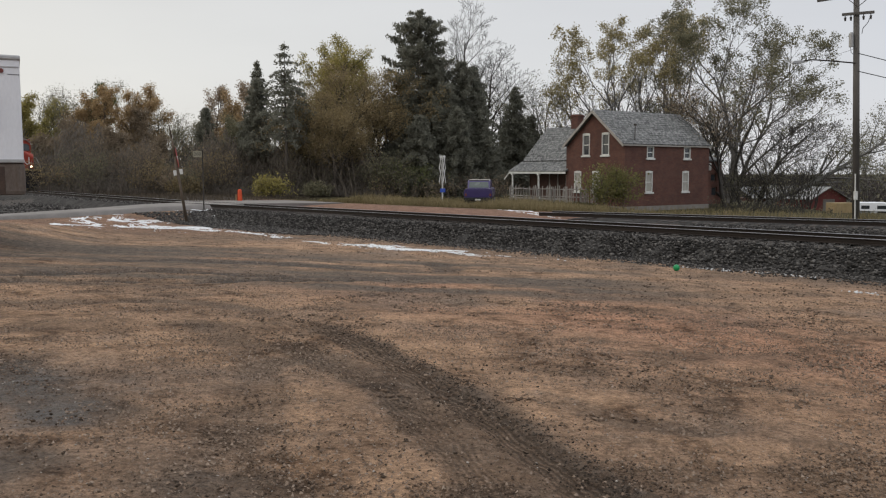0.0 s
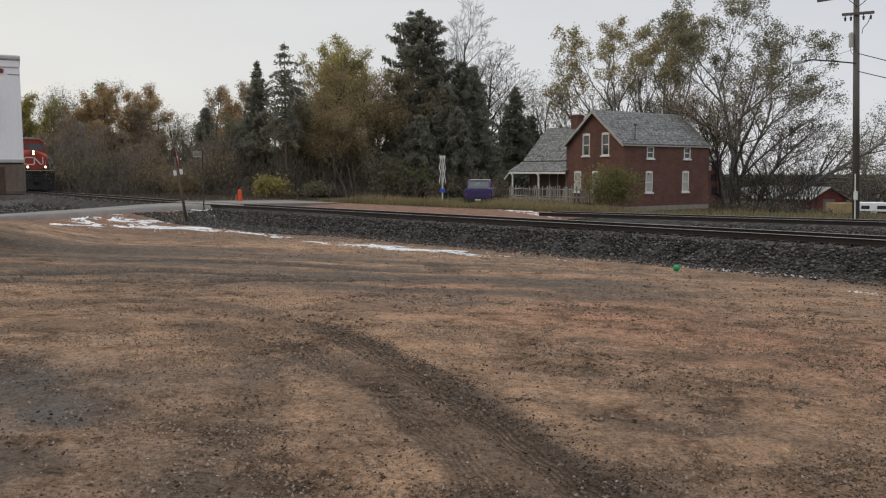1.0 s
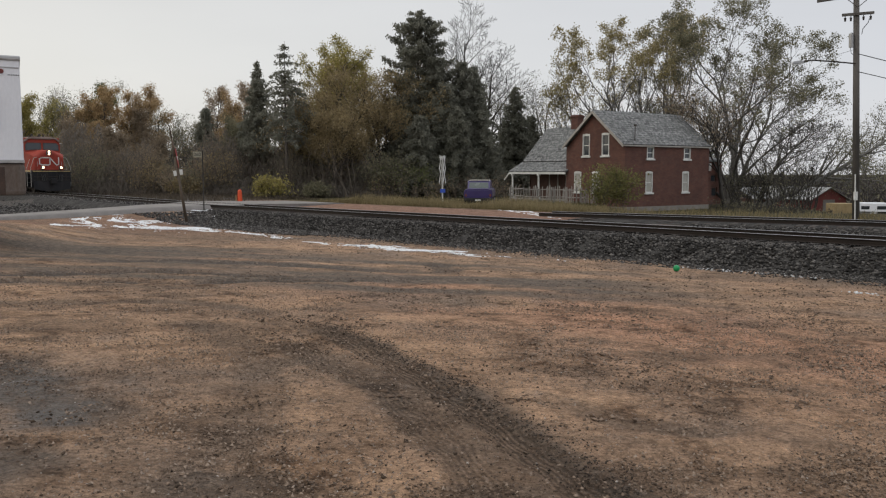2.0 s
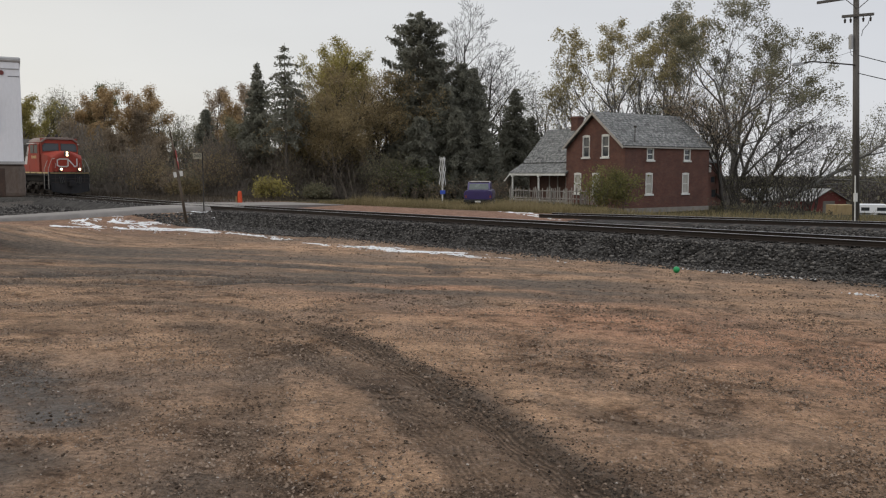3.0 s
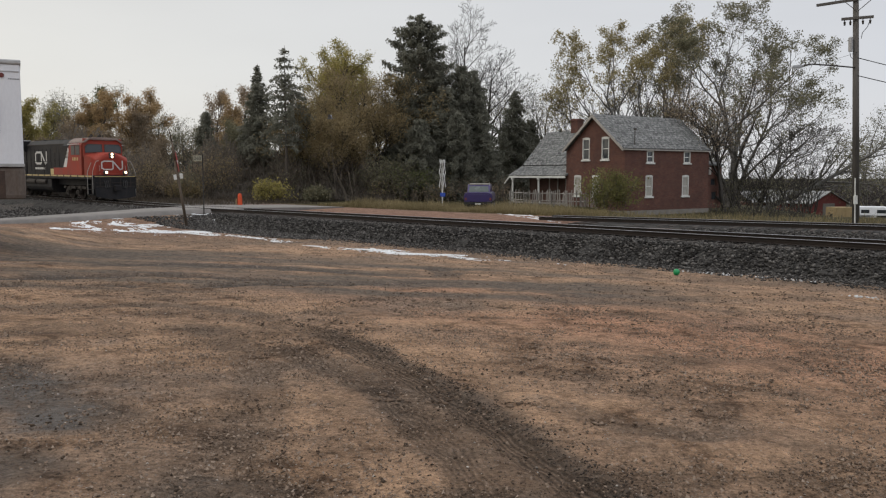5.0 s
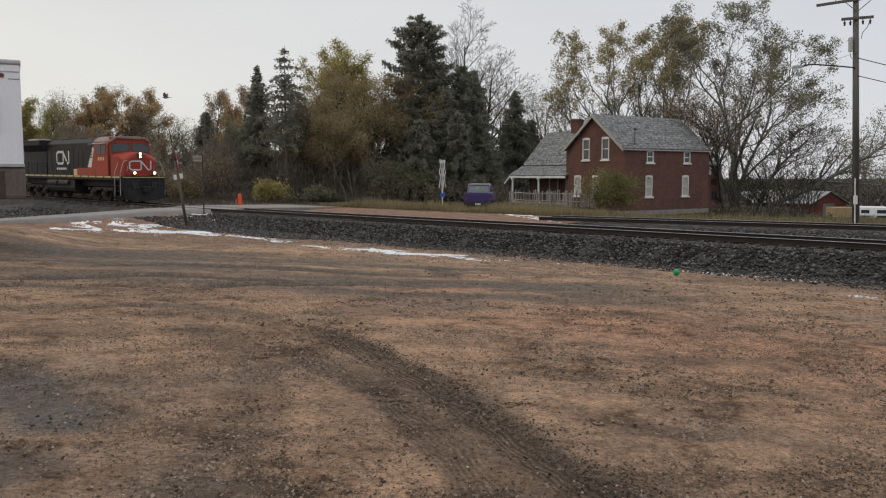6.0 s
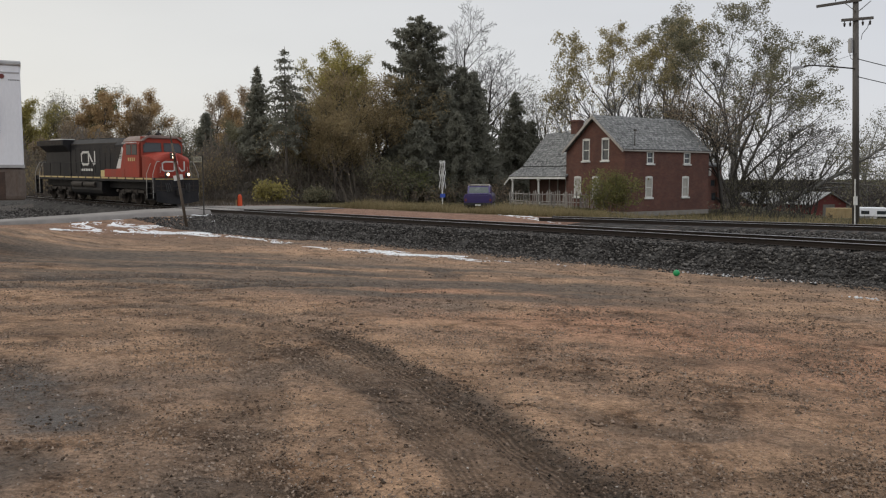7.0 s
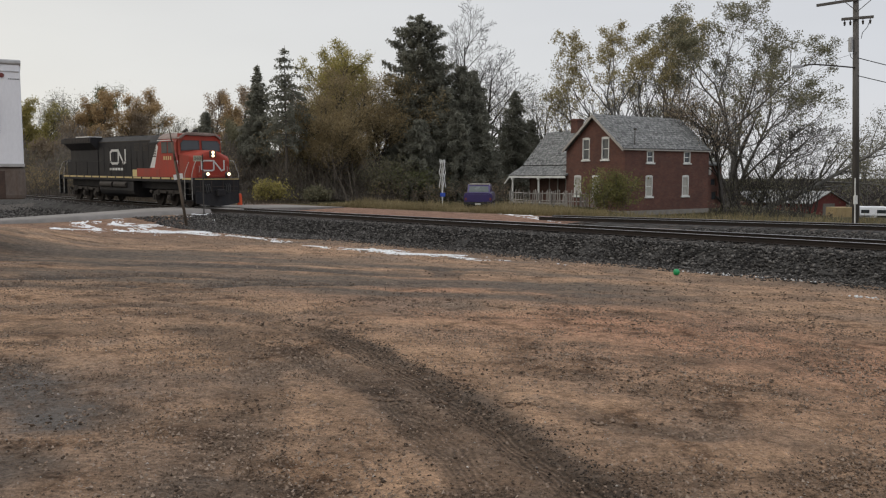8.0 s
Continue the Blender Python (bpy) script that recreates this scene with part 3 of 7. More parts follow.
make_track(TRACK_P, RAIL_Z, -60, GRADE_Q, 92, "single main railway track with rusty sides and bright rail heads", 0.0)
make_track(TRACK_P, RAIL_Z, 0, 190, 70, "main railway track climbing slightly beyond the road crossing", 1.0, GRADE_Q, GRADE)
make_track(SIDING_P, RAIL_Z - 0.02, -70, 14.3, 78, "rusty siding track that ends under the gravel", -26.0, SIDING_Q, 0.0, SIDING_TURN)

# ---- road over the crossing ----
asphalt = surface("worn_pale_asphalt", (0.145, 0.132, 0.122), (0.225, 0.208, 0.194), 0.8, 30, 0.85, 0, 0.3, 0.01, dirt=(0.09, 0.085, 0.08), dirt_amount=0.35)


def make_road():
    ps = np.concatenate([np.arange(2.0, 24.4, 0.5), [24.35]])
    V, F = [], []
    cols = (-2.2, -2.0, -1.0, 0.0, 1.0, 2.0, 2.2)
    for p in ps:
        q = ROAD_Q(p)
        wide = 0.45 + 0.62 * min(1.0, max(0.0, (p - 10) / 13.0))
        lift = -0.32 - 0.28 * max(0.0, (22 - p) / 14.0)
        for k, w in enumerate(cols):
            edge = k in (0, 6)
            c = pq(p, q + w * wide * (1 + 0.02 * math.sin(p * 2.1)), 0)
            V.append((c.x, c.y, (lift - 0.35) if edge else lift + 0.03 * (1 - abs(w) / 2.0)))
    n = len(cols)
    for i in range(len(ps) - 1):
        for j in range(n - 1):
            F.append((i * n + j, i * n + j + 1, (i + 1) * n + j + 1, (i + 1) * n + j))
    ob = raw_part("road", V, F, asphalt, None, smooth=True)
    tagged(ob, "narrow worn pale grey asphalt road up to the crossing", "road", kind="structure")
    for a, b in ((24.93, 26.17), (26.9, 36.0)):
        bm = BM()
        for i in range(8):
            pa, pb = a + (b - a) * i / 8, a + (b - a) * (i + 1) / 8
            vs = []
            for pp, w in ((pa, -3.4), (pb, -3.4), (pb, 3.4), (pa, 3.4)):
                c = pq(pp, ROAD_Q(25.5) + w + 0.3 * (pp - 25.5), 0)
                vs.append(bm.verts.new((c.x, c.y, RAIL_Z - 0.01 - max(0, pp - 27) * 0.03)))
            f = bm.faces.new(vs)
            r = bmesh.ops.extrude_face_region(bm, geom=[f])
            for v in r["geom"]:
                if isinstance(v, bmesh.types.BMVert):
                    v.co.z -= 0.3
        bmesh.ops.recalc_face_normals(bm, faces=bm.faces)
        tagged(part("road", bm, asphalt, None), "pale grey asphalt crossing panel between the rails", "road", kind="structure")


make_road()


# ---- trees ----
def bark(name, a, b):
    return surface(name, a, b, 2.0, 14, 0.9, 0, 0.6, 0.03, streak=4.0)


bark_dark = bark("dark_bark", (0.065, 0.055, 0.047), (0.140, 0.120, 0.102))
bark_grey = bark("grey_bark", (0.075, 0.070, 0.064), (0.17, 0.16, 0.15))
bark_bare = bark("dark_bare_bark", (0.030, 0.027, 0.024), (0.068, 0.061, 0.054))
bark_thicket = bark("thicket_bark", (0.062, 0.050, 0.040), (0.130, 0.106, 0.084))
bark_pale = bark("pale_bark", (0.10, 0.096, 0.090), (0.23, 0.22, 0.205))
LEAF = {
    "yellowgreen": leafy("yellow_green_leaves", (0.150, 0.140, 0.032), (0.300, 0.255, 0.058), (0.490, 0.385, 0.090)),
    "willow": leafy("ochre_willow_leaves", (0.138, 0.108, 0.051), (0.258, 0.191, 0.085), (0.395, 0.296, 0.132)),
    "orange": leafy("rust_orange_leaves", (0.215, 0.142, 0.064), (0.375, 0.246, 0.106), (0.530, 0.380, 0.165)),
    "tan": leafy("pale_tan_leaves", (0.190, 0.135, 0.085), (0.320, 0.235, 0.150), (0.460, 0.350, 0.230)),
    "green": leafy("late_green_leaves", (0.066, 0.080, 0.029), (0.130, 0.146, 0.052), (0.235, 0.235, 0.080)),
    "greygreen": leafy("grey_green_leaves", (0.092, 0.090, 0.055), (0.175, 0.165, 0.095), (0.290, 0.250, 0.140)),
    "brown": leafy("dry_brown_leaves", (0.130, 0.098, 0.064), (0.235, 0.176, 0.112), (0.350, 0.268, 0.170)),
    "needle": leafy("dark_needles", (0.130, 0.130, 0.100), (0.175, 0.175, 0.134), (0.235, 0.230, 0.175)),
    "bush": leafy("bright_bush_leaves", (0.085, 0.090, 0.024), (0.160, 0.156, 0.042), (0.250, 0.220, 0.062)),
    "poplar": leafy("olive_poplar_leaves", (0.180, 0.155, 0.060), (0.300, 0.245, 0.100), (0.430, 0.340, 0.145)),
}


class Tubes:
    """Tapered tubes gathered into one mesh."""

    def __init__(self):
        self.v, self.f = [], []

    def add(self, pts, radii, seg):
        base = len(self.v)
        for i, (p, r) in enumerate(zip(pts, radii)):
            d = (pts[min(i + 1, len(pts) - 1)] - pts[max(i - 1, 0)]).normalized()
            s = d.cross(Vector((0.31, 0.95, 0.05))).normalized()
            t = d.cross(s)
            for k in range(seg):
                a = 2 * math.pi * k / seg
                self.v.append(p + (s * math.cos(a) + t * math.sin(a)) * r)
        for i in range(len(pts) - 1):
            for k in range(seg):
                a, b = base + i * seg + k, base + i * seg + (k + 1) % seg
                self.f.append((a, b, b + seg, a + seg))


def limb(rng, tubes, tips, start, d, length, radius, level, top, style):
    """One limb that wanders, thins out and forks."""
    n = 5 if level < 2 else (3 if level < top else (2 if top < 4 else 1))
    pts, rad = [start.copy()], [radius]
    p = start.copy()
    d = d.normalized()
    for i in range(n):
        d = (d + Vector((rng.gauss(0, 1), rng.gauss(0, 1), rng.gauss(0, 1) * 0.7)) * style["wander"] + Vector((0, 0, style["up"]))).normalized()
        p = p + d * (length / n)
        pts.append(p.copy())
        rad.append(max(radius * (1 - style.get("taper", 0.72) * (i + 1) / n), style.get("least", 0.009)))
    tubes.add(pts, rad, 7 if level == 0 else (4 if level == 1 else 3))
    if level >= top:
        tips.extend(pts[1:])
        return
    kids = style["kids"][min(level, len(style["kids"]) - 1)]
    first = style["bare"] if level == 0 else 0.25
    for k in range(kids):
        f = first + (1 - first) * (k + rng.random() * 0.9) / kids
        i = min(int(f * n), n - 1)
        w = f * n - i
        at = pts[i].lerp(pts[i + 1], min(w, 1))
        axis = (pts[i + 1] - pts[i]).normalized()
        az = k * 2.4 + rng.uniform(-0.5, 0.5)
        side = axis.cross(Vector((0.2, 0.3, 0.93))).normalized()
        other = axis.cross(side)
        out = side * math.cos(az) + other * math.sin(az)
        sp = style["spread"] * rng.uniform(0.7, 1.25)
        nd = axis * math.cos(sp) + out * math.sin(sp)
        shrink = (style["shrink"] if level == 0 else style.get("shrink2", style["shrink"])) * rng.uniform(0.75, 1.15) * (1.15 - 0.5 * (f - first) / max(1 - first, 0.01))
        limb(rng, tubes, tips, at, nd, length * shrink, max(rad[i] * style.get("thin", 0.62), 0.009), level + 1, top, style)


def leaf_mesh(name, centres, size, rng, droop=0.0, long=1.5):
    n = len(centres)
    a = rng.normal(size=(n, 3))
    a[:, 2] -= droop
    a /= np.linalg.norm(a, axis=1, keepdims=True)
    b = np.cross(a, rng.normal(size=(n, 3)))
    b /= np.linalg.norm(b, axis=1, keepdims=True)
    s = size * rng.uniform(0.6, 1.5, (n, 1))
    a, b = a * s * long * 0.5, b * s * 0.5
    V = np.stack([centres - a * 1.1, centres + a * 0.9 + b, centres + a * 0.7 - b * 1.15], 1).reshape(-1, 3)
    F = np.arange(3 * n).reshape(n, 3)
    return array_mesh(name, V, F)


STYLE = {
    "broad": dict(wander=0.14, up=0.05, kids=(9, 6, 4), bare=0.28, spread=0.85, shrink=0.50),
    "poplar": dict(wander=0.12, up=0.10, kids=(11, 6, 4), bare=0.22, spread=0.62, shrink=0.50),
    "birch": dict(wander=0.10, up=0.08, kids=(13, 7, 3), bare=0.22, spread=0.60, shrink=0.38, thin=0.45),
    "forest": dict(wander=0.11, up=0.07, kids=(14, 5, 4), bare=0.16, spread=0.62, shrink=0.34),
    "bare": dict(wander=0.10, up=0.06, kids=(16, 7, 5, 3), bare=0.24, spread=0.72, shrink=0.40, shrink2=0.50, thin=0.52, taper=0.86, top=4, least=0.016),
    "great": dict(wander=0.11, up=0.06, kids=(9, 8, 6, 3), bare=0.10, spread=0.60, shrink=0.80, shrink2=0.46, thin=0.66, taper=0.82, top=4, least=0.013),
    "upright": dict(wander=0.10, up=0.09, kids=(8, 8, 6, 3), bare=0.12, spread=0.46, shrink=0.74, shrink2=0.44, thin=0.66, taper=0.82, top=4, least=0.013),
    "shrub": dict(wander=0.13, up=0.06, kids=(6, 3), bare=0.12, spread=0.55, shrink=0.40, thin=0.5),
    "sweep": dict(wander=0.09, up=0.015, kids=(14, 7, 5), bare=0.30, spread=0.70, shrink=0.36, thin=0.5),
    "fan": dict(wander=0.10, up=0.07, kids=(9, 7, 5), bare=0.14, spread=0.60, shrink=0.62),
    "willow": dict(wander=0.16, up=0.02, kids=(10, 6, 4), bare=0.18, spread=0.95, shrink=0.58),
}


def broadleaf(X, Y, height, seed, style="broad", leaf="willow", leaves=7000, size=0.20, spread=0.55, wood=None, lean=(0, 0), label="", stems=1, top_only=0.0, width=1.0, group="", name="tree", sink=0.15, category="tree", scatter=0.3, slant=0.28, natural=False, outer=0.0, clump=None):
    rng, nrng = random.Random(seed), np.random.default_rng(seed)
    z = gz(X, Y)
    t = thing(name, pose(X, Y, z - sink), label, category, group)
    tubes, tips, cuts = Tubes(), [], []
    st = STYLE[style]
    for s in range(stems):
        cuts.append((len(tubes.v), len(tubes.f)))
        d = Vector((lean[0] + (rng.uniform(-slant, slant) if stems > 1 else 0), lean[1] + (rng.uniform(-slant, slant) if stems > 1 else 0), 1))
        limb(rng, tubes, tips, Vector((rng.uniform(-scatter, scatter), rng.uniform(-scatter, scatter), 0)) if stems > 1 else Vector(), d, height * 0.86 * rng.uniform(0.85 if stems > 1 else 1, 1), height * 0.016 + 0.04 if stems == 1 else height * 0.011 / math.sqrt(stems) + 0.016, 0, st.get("top", 3) if stems == 1 else 2, st)
    V = np.array([tuple(v) for v in tubes.v])
    zs = V[:, 2].max() / height
    flat = np.array([width, width, 1 / zs]) if not natural else np.ones(3)
    cuts.append((len(tubes.v), len(tubes.f)))
    V = V * flat
    for (v0, f0), (v1, f1) in zip(cuts[:-1], cuts[1:]):
        nm = "trunk" if stems == 1 else "stem"
        me = bpy.data.meshes.new(nm)
        me.from_pydata(V[v0:v1].tolist(), [], [tuple(i - v0 for i in f) for f in tubes.f[f0:f1]])
        finish(nm, me, wood or bark_dark, t, smooth=True)
    if leaves:
        T = np.array([tuple(v) for v in tips]) * flat
        if top_only:
            keep = T[:, 2] > height * (top_only + nrng.normal(0, 0.12, len(T)))
            T = T[keep]
        if outer:
            r = np.linalg.norm(T - (0, 0, height * 0.40), axis=1)
            T = T[r > np.quantile(r, outer) * (1 + nrng.normal(0, 0.12, len(T)))]
        if clump is not None:
            # leaves hang in tufts, with bare twigs between them
            T = T[[noise.noise(Vector(v) * 1.3 + Vector((seed, 0, 0))) > clump for v in T]]
        c = T[nrng.integers(0, len(T), leaves)] + nrng.normal(0, spread, (leaves, 3)) * (1, 1, 0.8)
        c = c[c[:, 2] > 0.3]
        me = leaf_mesh("crown", c, size, nrng, 0.4)
        finish("crown", me, LEAF[leaf], t)
    return t


def conifer(X, Y, height, seed, radius=0.24, label="", density=1.0, sparse=False, bare=0.08, group="", taper=0.85, pine=False):
    rng, nrng = random.Random(seed), np.random.default_rng(seed)
    z = gz(X, Y)
    t = thing("conifer_tree", pose(X, Y, z - 0.15), label, "tree", group)
    tubes = Tubes()
    tubes.add([Vector((0.02 * math.sin(k), 0.02 * k, height * k / 6)) for k in range(7)], [max(height * 0.014 * (1 - k / 6.3), 0.015) for k in range(7)], 7)
    cs, dirs = [], []
    h = height * bare
    while h < height * 0.985:
        f = (h - height * bare) / (height * (1 - bare))
        r = height * radius * ((1 - f) ** taper * 0.92 + 0.03)
        if pine:
            r = height * radius * (0.35 + 0.65 * math.sin(math.pi * min(0.98, 0.12 + f * 0.85)) ** 0.8) * (1 if f < 0.9 else 0.6)
        k = rng.randint(4, 7)
        a0 = rng.uniform(0, 6.28)
        for i in range(k):
            if pine and rng.random() < 0.12:
                continue
            a = a0 + 6.283 * i / k + rng.uniform(-0.3, 0.3)
            L = r * rng.uniform(0.40, 1.25)
            rise = (0.35 if pine else 0.15 - 0.45 * (1 - f)) * L * rng.uniform(0.5, 1.4)
            end = Vector((math.cos(a) * L, math.sin(a) * L, h + rise))
            mid = Vector((math.cos(a) * L * 0.5, math.sin(a) * L * 0.5, h + rise * 0.35 + (0.1 * L if not pine else 0)))
            tubes.add([Vector((0, 0, h)), mid, end], [0.03 + 0.012 * L, 0.02, 0.01], 3)
            m = max(6, int(L * (30 if sparse else 52) * density))
            s = nrng.uniform(0.12 if not pine else 0.35, 1.03, m) ** 0.8
            line = np.where(s[:, None] < 0.5, np.array(mid)[None] * (s[:, None] * 2) + np.array((0, 0, h))[None] * (1 - s[:, None] * 2),
                            np.array(end)[None] * (s[:, None] * 2 - 1) + np.array(mid)[None] * (2 - s[:, None] * 2))
            wd = 0.13 * L * (1.05 - s[:, None]) + (0.19 if pine else 0.12)
            line = line + nrng.normal(0, 1, (m, 3)) * wd * (0.8, 0.8, 0.45)
            line[:, 2] -= np.abs(nrng.normal(0, 0.16, m)) * (0.2 if pine else 1)
            cs.append(line)
        h += rng.uniform(0.24, 0.52) * (1.5 if sparse else 1.0) * (height / 15) ** 0.5
    c = np.concatenate(cs)
    finish_wood = bpy.data.meshes.new("trunk")
    finish_wood.from_pydata([tuple(v) for v in tubes.v], [], tubes.f)
    finish("trunk", finish_wood, bark_dark, t, smooth=True)
    finish("crown", leaf_mesh("crown", c, 0.112, nrng, -0.4 if pine else 0.5, 3.2), LEAF["needle"], t)
    return t


def spot(x, d):
    return (x - 784) / FOCAL * d


def tall(y, d):
    return (303 - y) / FOCAL * d + EYE + 0.75


def make_undergrowth():
    rng = np.random.default_rng(63)
    n = 84000
    Y = rng.uniform(70.5, 96, n)
    X = (rng.uniform(20, 700, n) - 784) / FOCAL * Y
    Z = ground_height(X, Y) + np.where(np.abs(X / Y * FOCAL + 784 - 308) < 38, 3.0, 6.0) * (0.62 + 0.55 * tiny(X, Y * 0.3, 0.55, 3.0) + 0.25 * tiny(X, Y, 1.7, 1.0)).clip(0.25, 1.2) * rng.random(n) ** 1.2 * sstep(69.5, 78, Y)
    me = leaf_mesh("undergrowth", np.stack([X, Y, Z], -1), 0.085, rng, -2.2, 9.0)
    me.materials.append(leafy("brown_undergrowth", (0.110, 0.094, 0.077), (0.150, 0.127, 0.104), (0.195, 0.164, 0.135)))
    tagged(new("undergrowth", me), "brown undergrowth filling the wood beneath the trees", "undergrowth", kind="stuff")


def make_trees():
    rng = random.Random(21)
    label = {"orange": "tall autumn tree with rust-orange leaves along the railway", "yellowgreen": "tall tree with thinning yellow-green leaves along the railway",
             "green": "tree with dull late green leaves along the railway", "brown": "tree with dry brown leaves along the railway", "tan": "tree with thin pale tan leaves along the railway",
             "greygreen": "tree with dull grey-green leaves along the railway"}
    bare = "leafless grey tree with fine twigs in the tree line"
    for x, y, d, kind, wd, n in [(-25, 175, 92, "yellowgreen", 1, 12000), (12, 170, 92, "yellowgreen", 1, 14000), (48, 170, 90, "yellowgreen", 1.0, 15000), (80, 172, 92, "yellowgreen", 0.7, 10000),
                                 (170, 146, 92, "green", 0.8, 13000), (152, 185, 88, "orange", 0.9, 9000), (200, 150, 90, "orange", 1.0, 17000), (226, 152, 93, "orange", 0.9, 13000), (246, 164, 92, "orange", 0.7, 9000),
                                 (262, 190, 90, "brown", 0.7, 7000), (125, 205, 84, "brown", 0.9, 8000), (378, 152, 92, "tan", 0.6, 9000), (400, 160, 90, "orange", 0.6, 8000), (424, 140, 94, "tan", 0.7, 10000),
                                 (408, 200, 82, "greygreen", 0.7, 10000), (436, 215, 80, "greygreen", 0.7, 9000), (360, 215, 84, "greygreen", 0.6, 7000), (205, 225, 80, "brown", 1.0, 10000), (70, 235, 82, "brown", 1.0, 8000), (285, 235, 86, "brown", 0.6, 5000)]:
        broadleaf(spot(x, d), d, tall(y + 10, d), 1100 + x, "forest", kind, n, 0.092, 0.27, bark_dark, label=label[kind], width=wd * 1.25)
    for x, y, d in [(108, 163, 98), (122, 168, 92), (135, 175, 90), (255, 165, 98), (285, 198, 105), (296, 206, 100), (310, 214, 104), (322, 222, 100), (336, 232, 98), (236, 152, 99), (275, 205, 96), (96, 172, 95), (345, 205, 99)]:
        broadleaf(spot(x, d), d, tall(y, d), 300 + x, "birch", "greygreen", 1800, 0.08, 0.40, bark_grey, label=bare, width=0.85)
    con = "dark green spruce in the tree line"
    for x, y, d, r in [(368, 192, 80, 0.24), (460, 110, 78, 0.20), (445, 210, 79, 0.26), (775, 108, 79, 0.33), (815, 104, 80, 0.34), (838, 118, 82, 0.28), (790, 150, 77, 0.36), (725, 150, 78, 0.34), (850, 190, 78, 0.32), (745, 200, 74, 0.40), (810, 190, 75, 0.40), (690, 250, 77, 0.36), (862, 240, 76, 0.36),
                       (700, 215, 80, 0.30), (910, 150, 86, 0.27), (938, 200, 90, 0.32), (893, 215, 88, 0.30)]:
        conifer(spot(x, d), d, tall(y, d), 500 + x, r, con, 1.0, bare=0.34 if x == 460 else 0.08, taper=0.95 if x == 460 else 0.7)
    conifer(spot(508, 73), 73, tall(78, 73), 517, 0.25, "tall sparse spruce with drooping boughs", 0.9, True, 0.40, taper=0.9)
    conifer(spot(741, 80), 80, tall(27, 80), 741, 0.17, "tall dark pine standing above the other trees", 1.4, False, 0.10, pine=True)
    for x, y, d, wd in [(548, 76, 84, 0.9), (600, 80, 85, 1.0), (560, 110, 84, 0.9), (582, 100, 83, 0.9), (630, 105, 84, 0.9)]:
        broadleaf(spot(x, d), d, tall(y, d), 700 + x, "forest", "yellowgreen", 12000, 0.092, 0.28, bark_dark, label="tall willow with yellow-green leaves", width=wd * 1.15)
    for x, y, d, wd in [(618, 105, 77, 1.0), (560, 150, 76, 0.9), (656, 125, 78, 0.9), (532, 195, 77, 0.9), (592, 190, 73, 0.9), (680, 180, 76, 0.8)]:
        broadleaf(spot(x, d), d, tall(y, d), 730 + x, "fan", "willow", 12500, 0.085, 0.30, bark_bare, label="broad willow with ochre-brown leaves", width=wd * 1.0)
    broadleaf(spot(690, 86), 86, tall(84, 86), 691, "forest", "tan", 5500, 0.085, 0.3, bark_dark, label="thin tree with sparse reddish brown leaves", width=1.5)
    broadleaf(spot(820, 92), 92, tall(14, 92), 820, "bare", "brown", 0, wood=bark_bare, label="tall leafless tree behind the pines", width=0.95)
    broadleaf(spot(858, 94), 94, tall(80, 94), 862, "bare", "brown", 0, wood=bark_bare, label="leafless spreading tree behind the pines", width=1.2)
    # behind the house
    pop = "tall poplar with sparse grey-green leaves in its top"
    for x, y, d, seed, n, wd, ln in [(1108, 14, 84, 31, 13500, 0.95, (-0.14, 0)), (1176, 6, 86, 33, 13000, 0.85, (0.02, 0)), (1060, 105, 90, 35, 4000, 1.0, (-0.30, 0))]:
        broadleaf(spot(x, d), d, tall(y, d), seed, "upright", "poplar", n, 0.105, 0.24, bark_grey, ln, pop, top_only=0.48, width=wd, outer=0.25, clump=-0.12)
    broadleaf(spot(1290, 77), 77, tall(-26, 77), 41, "great", "greygreen", 19000, 0.10, 0.24, bark_grey, (0.10, 0), "large pale-barked tree with sparse leaves beside the house", top_only=0.42, width=0.95, outer=0.40, clump=-0.14)
    broadleaf(spot(1297, 78), 78, tall(30, 78), 44, "great", "greygreen", 8000, 0.10, 0.24, bark_grey, (0.50, 0), "large pale-barked tree leaning away from the house", top_only=0.40, width=0.75, outer=0.40, clump=-0.1)
    broadleaf(spot(1284, 67.5), 67.5, tall(120, 67.5), 47, "great", "brown", 5000, 0.075, 0.35, bark_bare, (-0.10, 0), "slender tree with dull brownish leaves beside the house end", width=0.95)
    broadleaf(spot(1345, 74), 74, 15.0, 51, "sweep", "greygreen", 3600, 0.09, 0.3, bark_pale, (2.4, 0), "low tree leaning far out with thin grey leaves", natural=True)
    for x, y, wd, seed in ((1340, 190, 1.6, 59),):
        broadleaf(spot(x, 73), 73, tall(y, 73), seed, "bare", "greygreen", 600, 0.08, 0.3, bark_grey, label="tangled leafless tree with fine twigs beside the house", width=wd)
    broadleaf(spot(1535, 96), 96, tall(172, 96), 53, "fan", "greygreen", 4200, 0.10, 0.35, bark_grey, (-0.1, 0), "bare tree with few leaves beyond the yard", width=0.85)
    broadleaf(spot(990, 92), 92, tall(125, 92), 55, "fan", "greygreen", 2600, 0.09, 0.3, bark_grey, (-0.25, 0), "thin grey tree behind the house roof", width=1.0)
    for x in (1150, 1200, 1245):
        broadleaf(spot(x, 88), 88, tall(165, 88), 57 + x, "forest", "greygreen", 5500, 0.09, 0.40, bark_grey, label="dull grey-green tree behind the house", width=1.2)
